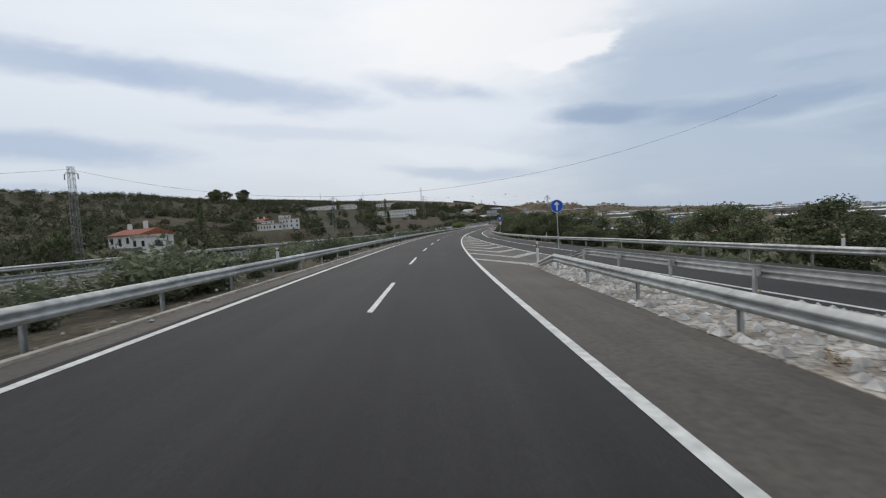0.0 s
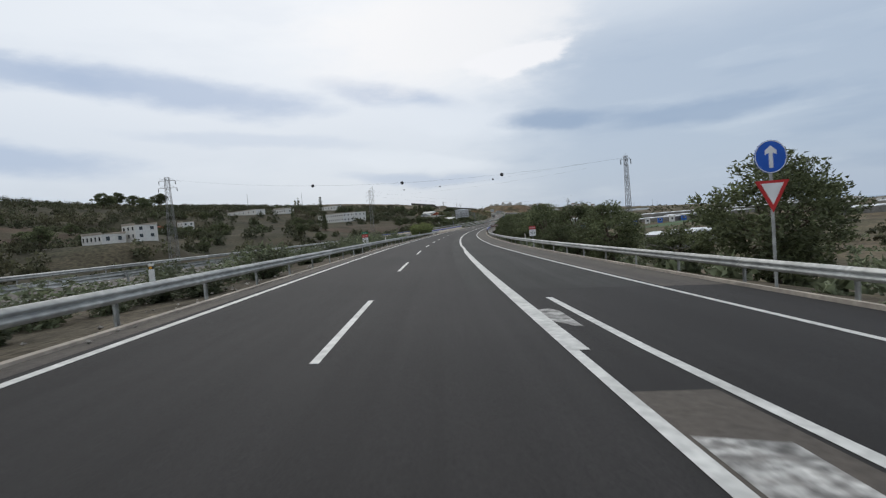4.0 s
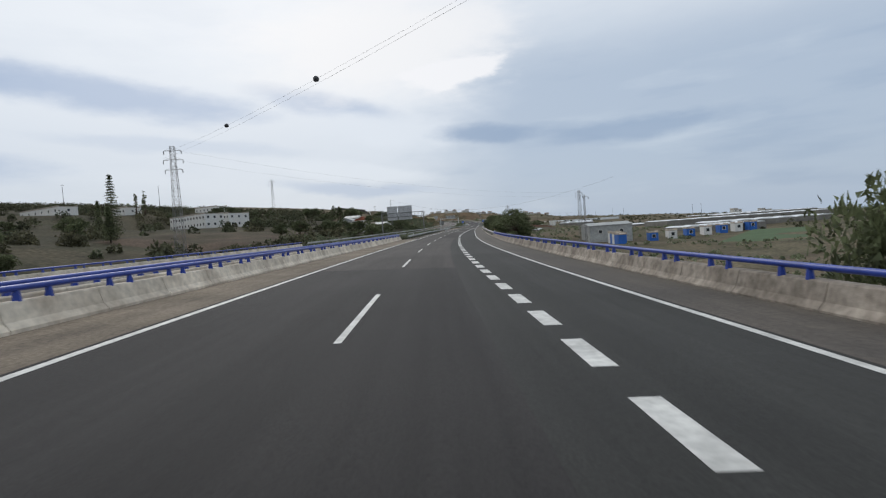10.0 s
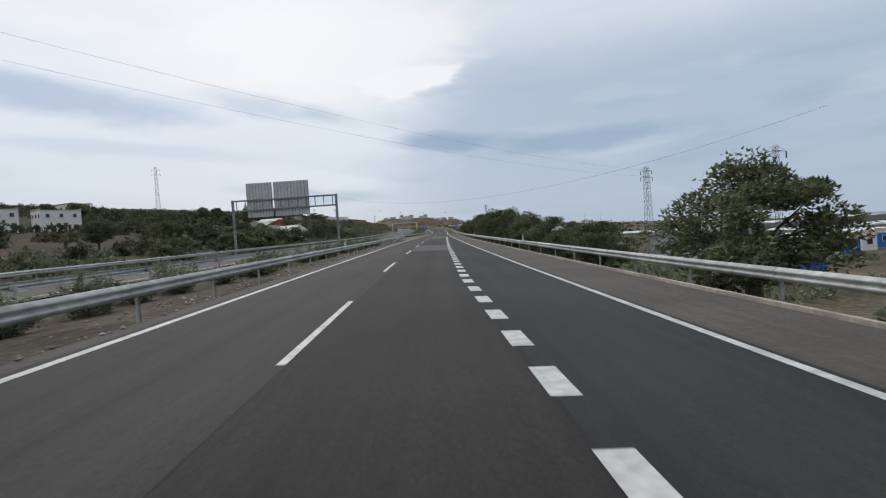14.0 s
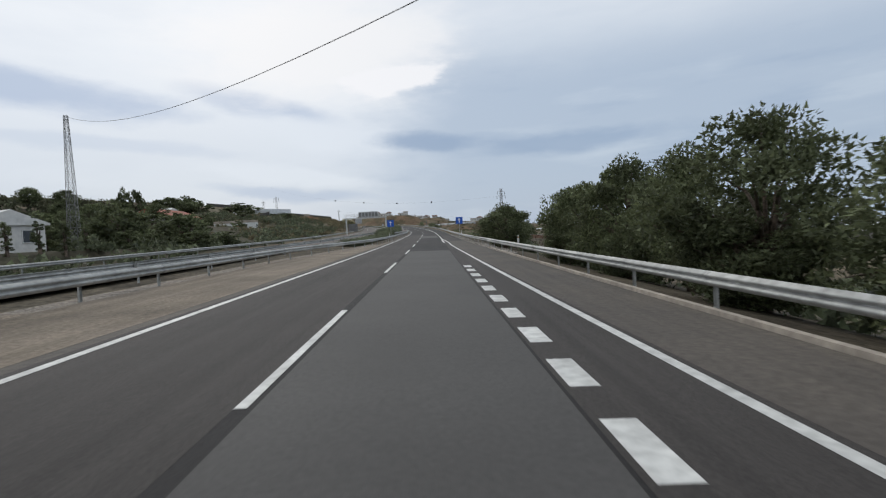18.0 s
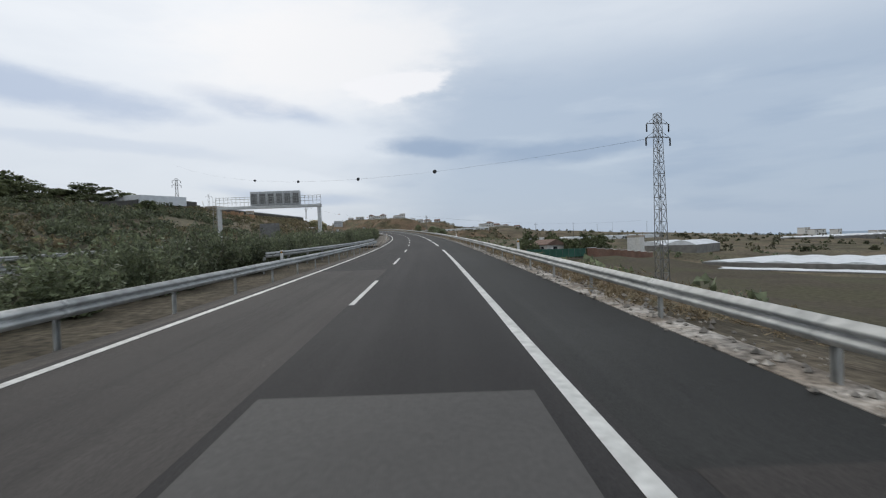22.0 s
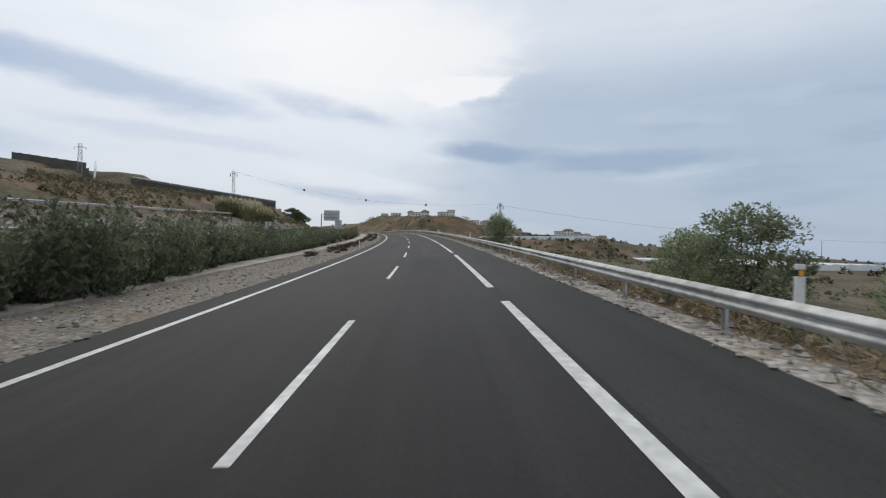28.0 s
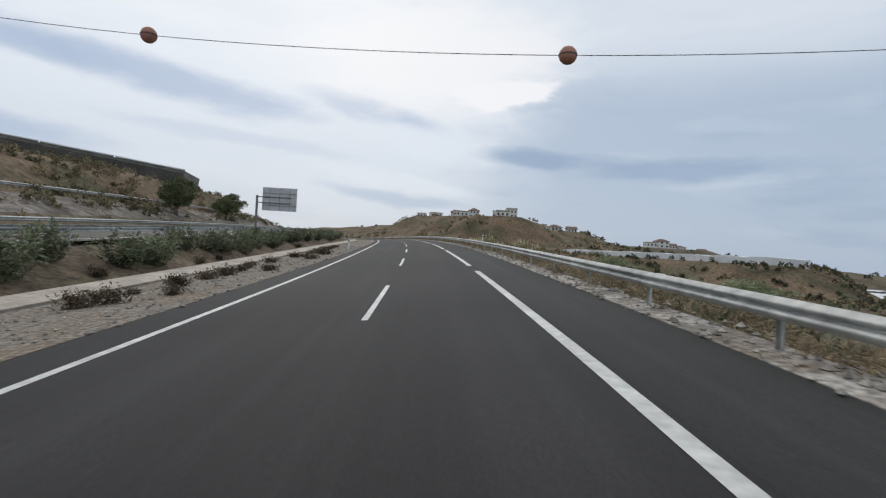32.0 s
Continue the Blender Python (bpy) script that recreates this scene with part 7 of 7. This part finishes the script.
house("stone_hut", 806, -59, ground_at(806, -59).z - at(806, 0).z - 0.3, 3.0, 2.6, 2.2, 10, "small rough stone hut on the brown slope", "flat", 0, 1, 1, 0, category="hut", wall=CONCRETE)

# round concrete water tank
root = empty("water_tank", Matrix.Translation(spot(552, 28, -5.9)))
bm = bmesh.new()
n = 40
for r0, r1, z0, z1 in ((4.3, 4.3, -2, 1.6), (4.0, 4.0, 1.6, -2)):
    a = [bm.verts.new((r0 * math.cos(2 * math.pi * i / n), r0 * math.sin(2 * math.pi * i / n), z0)) for i in range(n)]
    b = [bm.verts.new((r1 * math.cos(2 * math.pi * i / n), r1 * math.sin(2 * math.pi * i / n), z1)) for i in range(n)]
    for i in range(n):
        bm.faces.new((a[i], a[(i + 1) % n], b[(i + 1) % n], b[i])).smooth = True
for i in range(n):
    p = [(r * math.cos(2 * math.pi * j / n), r * math.sin(2 * math.pi * j / n), 1.6) for r, j in ((4.3, i), (4.3, i + 1), (4.0, i + 1), (4.0, i))]
    bm.faces.new([bm.verts.new(q) for q in p])
part("tank_wall", bm, CONCRETE, root)
tagged(root, "round grey concrete water tank below the road", "tank")



def fir(name, seed, height, width, label):
    """A tall conifer: a straight trunk and whorls of drooping boughs, shorter towards the top."""
    g = np.random.default_rng(seed)
    root = empty(name)
    bm = bmesh.new()
    tube(bm, (0, 0, -0.5), (0, 0, height), 0.22, 0.03, 7)
    pts, nor = [], []
    for k in range(22):
        u = 0.12 + 0.86 * k / 21
        z, reach = height * u, width / 2 * (1 - u) ** 0.8 + 0.25
        for j in range(6):
            a = j * 1.047 + k * 0.6 + g.uniform(-0.2, 0.2)
            end = np.array([math.cos(a) * reach, math.sin(a) * reach, z - reach * 0.22 + g.uniform(-0.2, 0.2)])
            tube(bm, (0, 0, z), end, 0.04, 0.015, 4)
            f = g.uniform(0.1, 1.0, size=(26, 1))
            pts.append(np.array([0, 0, z]) * (1 - f) + end * f + g.normal(size=(26, 3)) * np.array([0.22, 0.22, 0.12]))
            nor.append(np.tile(end - np.array([0, 0, z]), (26, 1)) / reach)
    crown = new("crown", leaf_mesh("crown", np.concatenate(pts), np.concatenate(nor), 0.4, 0.2, LEAF_PINE, g))
    crown.parent = root
    part("trunk", bm, BARK, root)
    return tagged(root, label, "tree")


for i, (s, d, h, w) in enumerate(((152, -76, 16, 5.5), (414, -102, 19, 6.0), (404, -96, 10, 4.0), (470, -150, 14, 5))):
    fir("fir_tree", 300 + i, h, w, "tall dark conifer with whorled boughs on the hillside").matrix_world = Matrix.Translation(ground_at(s, d))

# cypresses by the small white house
cyp = [tree("cypress_tree", 81 + i, 5.0, 0.55, 0.3, 30, 60, 0.16, LEAF_PINE, "slim dark cypress beside a white house", 0.05, 1, 1.6) for i in range(2)]
for i, (s, d, z, k) in enumerate(((517, -36.5, 1.2, 0.7), (519, -35.2, 1.1, 0.8), (521, -34.2, 1.0, 0.7), (525, -34.8, 1.0, 0.75), (515, -38, 1.4, 0.6), (560, -190, 22, 2.6), (546, -186, 22, 2.2), (300, -230, 18, 2.4))):
    ob = copy_thing(cyp[i % 2], Matrix.Translation(spot(s, d, z)))
    ob.scale = (max(0.9, k * 0.9), max(0.9, k * 0.9), k)
for q in cyp:
    remove(q)
# trees that stand out on the ridge
ridge = [tree("ridge_tree", 91 + i, 8.0, 4.2, 2.6, 60, 110, 0.42, LEAF_PINE, "dark umbrella-shaped tree on the ridge") for i in range(3)]
for i, (s, d, sc) in enumerate(((701, -422, 2.4), (560, -380, 2.0), (610, -400, 1.8), (500, -300, 1.6), (470, -310, 1.8), (640, -120, 0.9), (656, -118, 1.0), (632, -104, 1.1), (612, -70, 0.7), (583, -160, 1.2), (596, -156, 1.2), (470, -66, 0.8), (482, -58, 0.8), (494, -62, 0.9), (506, -52, 0.8), (440, -62, 0.7), (545, -50, 0.7), (552, -46, 0.7), (560, -55, 0.8), (905, -33, 0.55), (912, -36, 0.6), (925, -34, 0.5), (938, -38, 0.55), (300, -150, 1.0), (330, -140, 1.0), (250, -120, 0.9), (420, -120, 1.0), (360, -90, 0.8), (345, -74, 0.7))):
    p = spot(s, d)
    a_, b_ = along(p)
    g_ = ground_at(a_, b_)
    ob = copy_thing(ridge[i % 3], Matrix.Translation(g_) @ Matrix.Rotation(i * 1.3, 4, "Z"))
    ob.scale = (sc, sc, sc * 0.9)
    tagged(ob, group="trees on the hillside")
for q in ridge:
    remove(q)



def terrace(u):
    """The edge of the terrace that faces the road: 0 on the hill, 1 at its nose; the top of the greenhouses' front."""
    return spot(925 + 10 * u, -92 + 46 * u, 19.6 - 6.1 * u)


for i in range(4):
    a, b = terrace(i / 4), terrace((i + 1) / 4)
    run = (b - a).normalized()
    back = Vector((-run.y, run.x, 0)).normalized()
    m = Matrix((run, back, run.cross(back))).transposed().to_4x4()
    p = a.lerp(b, 0.5) + back * 7 - Vector((0, 0, 2.0))
    greenhouse(930, 0, 0, (b - a).length - 0.3, 13, 1.75, 2, 0, "greenhouse under white plastic along the terrace edge", 0.25, Matrix.Translation(p) @ m, rolled=True)

# ---- shade net and stakes along the edge of the terrace, and the rail on the bench of the cut ----
NET = material("dark_shade_net", (0.085, 0.08, 0.072), 0.95, dark=0.7, light=1.3, grain=3, big=0.3, bump=0.4, bump_scale=8)


def net_fence(s0, s1, place, height, label, span=5.0):
    """A dark net on stakes: each bay of netting and each stake a part."""
    n = int((s1 - s0) / span)
    pts = [place(s0 + (s1 - s0) * i / n) for i in range(n + 1)]
    root = empty("shade_net_fence", Matrix.Translation(pts[0]))
    for i in range(n):
        a, b = pts[i] - pts[0], pts[i + 1] - pts[0]
        side = Vector(((b - a).y, -(b - a).x, 0)).normalized() * 0.02
        bm = bmesh.new()
        k = 5
        rows = []
        for j in range(k + 1):
            p = a.lerp(b, j / k)
            top = height - 0.12 * math.sin(math.pi * j / k)
            sway = side * (1 + 4 * noise.noise((i * 1.7, j * 0.9, 0.2)))
            rows.append([bm.verts.new(p + sway + Vector((0, 0, -1.2))), bm.verts.new(p + sway + Vector((0, 0, top))), bm.verts.new(p - side + sway + Vector((0, 0, top))), bm.verts.new(p - side + sway + Vector((0, 0, -1.2)))])
        for q, r in zip(rows, rows[1:]):
            for m in range(4):
                bm.faces.new((q[m], q[(m + 1) % 4], r[(m + 1) % 4], r[m]))
        part("net_bay", bm, NET, root)
        bm = bmesh.new()
        tube(bm, a + Vector((0, 0, -0.5)), a + Vector((0, 0, height + 0.25)), 0.04, 0.035, 6)
        part("stake", bm, BARK, root)
    return tagged(root, label, "fence")


net_fence(0, 48, lambda k: terrace(k / 48) - Vector((0, 0, 1.9)), 1.25, "dark shade net on stakes along the terrace edge", 4.0)
for step in range(3):
    net_fence(0, 44, lambda k: spot(922 + 3 * step + 22 * k / 44, -103 - 2.5 * step - 38 * k / 44, 17.4 + 2.3 * step + 6.0 * k / 44), 2.2, "dark net over a step of the terraced hillside", 5.5)
bm = bmesh.new()
tube(bm, spot(920.5, -101.5, 17.4), spot(928, -104.8, 24.6), 0.35, 0.35, 10)
pipe = empty("drain_pipe", Matrix.Identity(4))
part("pipe", bm, POST_WHITE, pipe)
tagged(pipe, "pale drain pipe running down the terraced hillside", "pipe")
net_fence(690, 796, lambda s: ground_at(s, -64), 1.6, "dark shade net on stakes on the hilltop", 6.0)
greenhouse(724, -75.5, 10.4, 38, 12, 1.4, 4, -36, "greenhouse under grey-white plastic on the hilltop", 0.25, side=PLASTIC)
guard_rail(770, 985, lambda s: ground_at(s, -34.0), 1, "old dull guard rail on the bench above the rock", span=8.6)


# ---- a parked van ----
VAN_PAINT = material("white_van_paint", (0.7, 0.7, 0.69), 0.35, dark=0.92, light=1.05, grain=1, big=0.5, bump=0, spec=0.5)
RUBBER = material("tyre_rubber", (0.02, 0.02, 0.02), 0.85, dark=0.8, light=1.2, grain=8, bump=0.1)


def parked_van(s, d, turn):
    root = empty("parked_van", Matrix.Translation(ground_at(*along(spot(s, d)))) @ Matrix.Rotation(math.radians(turn), 4, "Z"))
    bm = bmesh.new()
    prof = [(-2.2, 0.35), (-2.25, 0.9), (-2.2, 1.75), (-2.0, 1.88), (0.7, 1.88), (1.0, 1.75), (1.5, 1.1), (2.1, 0.98), (2.25, 0.8), (2.25, 0.35)]
    sides = [[bm.verts.new((x, y * (1.0 if z < 1.1 else 0.92), z)) for x, z in prof] for y in (-0.88, 0.88)]
    for i in range(len(prof)):
        k = (i + 1) % len(prof)
        bm.faces.new((sides[0][i], sides[0][k], sides[1][k], sides[1][i]))
    bm.faces.new(sides[0][::-1])
    bm.faces.new(sides[1])
    bmesh.ops.recalc_face_normals(bm, faces=bm.faces)
    part("body", bm, VAN_PAINT, root)
    for x0, x1, y in ((-1.7, -0.6, 0.86), (-0.4, 0.6, 0.86), (-1.7, -0.6, -0.86), (-0.4, 0.6, -0.86)):
        bm = bmesh.new()
        box(bm, (x0 + x1) / 2, y, 1.42, x1 - x0, 0.05, 0.42, 0.01)
        part("side_window", bm, PANE, root, "dark glass")
    bm = bmesh.new()
    box(bm, -2.23, 0, 1.42, 0.05, 1.3, 0.45, 0.01)
    part("rear_window", bm, PANE, root, "dark glass")
    for y in (-0.7, 0.7):
        bm = bmesh.new()
        box(bm, -2.24, y, 1.0, 0.06, 0.14, 0.3, 0.01)
        part("tail_lamp", bm, material("red_lamp", (0.35, 0.02, 0.02), 0.3, bump=0), root, "red tail lamp")
    for x in (-1.35, 1.4):
        for y in (-0.82, 0.82):
            bm = bmesh.new()
            bmesh.ops.create_cone(bm, segments=20, radius1=0.32, radius2=0.32, depth=0.2, cap_ends=True, matrix=Matrix.Translation((x, y, 0.32)) @ Matrix.Rotation(math.pi / 2, 4, "X"))
            w = part("wheel", bm, RUBBER, root)
            bm = bmesh.new()
            bmesh.ops.create_cone(bm, segments=16, radius1=0.19, radius2=0.19, depth=0.215, cap_ends=True, matrix=Matrix.Translation((x, y, 0.32)) @ Matrix.Rotation(math.pi / 2, 4, "X"))
            part("rim", bm, STEEL, w)
    return tagged(root, "white van parked on a dirt track below the road", "van")


parked_van(912, 32, 70)


# ---- loose stones on the verges ----


def stones(name, count, seed, where, size, mat, label):
    """Loose stones too many to count: lumpy eight-sided bits, one mesh."""
    g = np.random.default_rng(seed)
    base = np.array([(1, 0, 0), (0, 1, 0), (-1, 0, 0), (0, -1, 0), (0, 0, 0.8), (0, 0, -0.6)], dtype=float)
    tri = [(0, 1, 4), (1, 2, 4), (2, 3, 4), (3, 0, 4), (1, 0, 5), (2, 1, 5), (3, 2, 5), (0, 3, 5)]
    v, f = [], []
    for i in range(count):
        s, d = where(g)
        p = at(s, d, 0.03)
        r = size * g.uniform(0.4, 1.0) ** 2 * 1.6
        a = g.uniform(0, 6.28)
        q = base * g.uniform(0.6, 1.25, size=(6, 3)) * r
        q = np.stack([q[:, 0] * math.cos(a) - q[:, 1] * math.sin(a), q[:, 0] * math.sin(a) + q[:, 1] * math.cos(a), q[:, 2]], 1)
        k = len(v)
        v += [(p.x + x, p.y + y, p.z + z) for x, y, z in q]
        f += [(k + a0, k + b0, k + c0) for a0, b0, c0 in tri]
    return tagged(mesh_object(name, v, f, mat), label, "stones", kind="stuff")


PEBBLE = material("pale_stone", (0.36, 0.33, 0.29), 0.9, dark=0.6, light=1.3, grain=6, big=1, bump=0.3, island=0.45, spec=0.15)
CHALK = material("white_stone", (0.58, 0.55, 0.51), 0.9, dark=0.7, light=1.2, grain=6, big=1, bump=0.3, island=0.35, spec=0.15)
stones("verge_stones", 1500, 1, lambda g: (lambda s: (s, g.uniform(4.3, max(4.6, min(RAMP_LEFT(s) - 0.7, 8.2)))))(g.uniform(-12, 26)), 0.11, CHALK, "white broken stones on the verge")
stones("verge_stones", 5200, 2, lambda g: (lambda s: (s, PAVE_RIGHT(s) + g.uniform(-0.12, 1.0)))(g.uniform(506, 900)), 0.06, PEBBLE, "loose pale stones under the guard rail")
stones("verge_stones", 4200, 3, lambda g: (lambda s: (s, PAVE_LEFT(s) - g.uniform(-0.1, 3.5) ** 1.0))(g.uniform(652, 900)), 0.06, PEBBLE, "loose pale stones along the median")
stones("verge_stones", 1600, 4, lambda g: (lambda s: (s, RAIL_LEFT(s) + g.uniform(-0.5, 0.6)))(g.choice((g.uniform(-20, 258), g.uniform(356, 466)))), 0.05, PEBBLE, "loose stones at the foot of the guard rail")
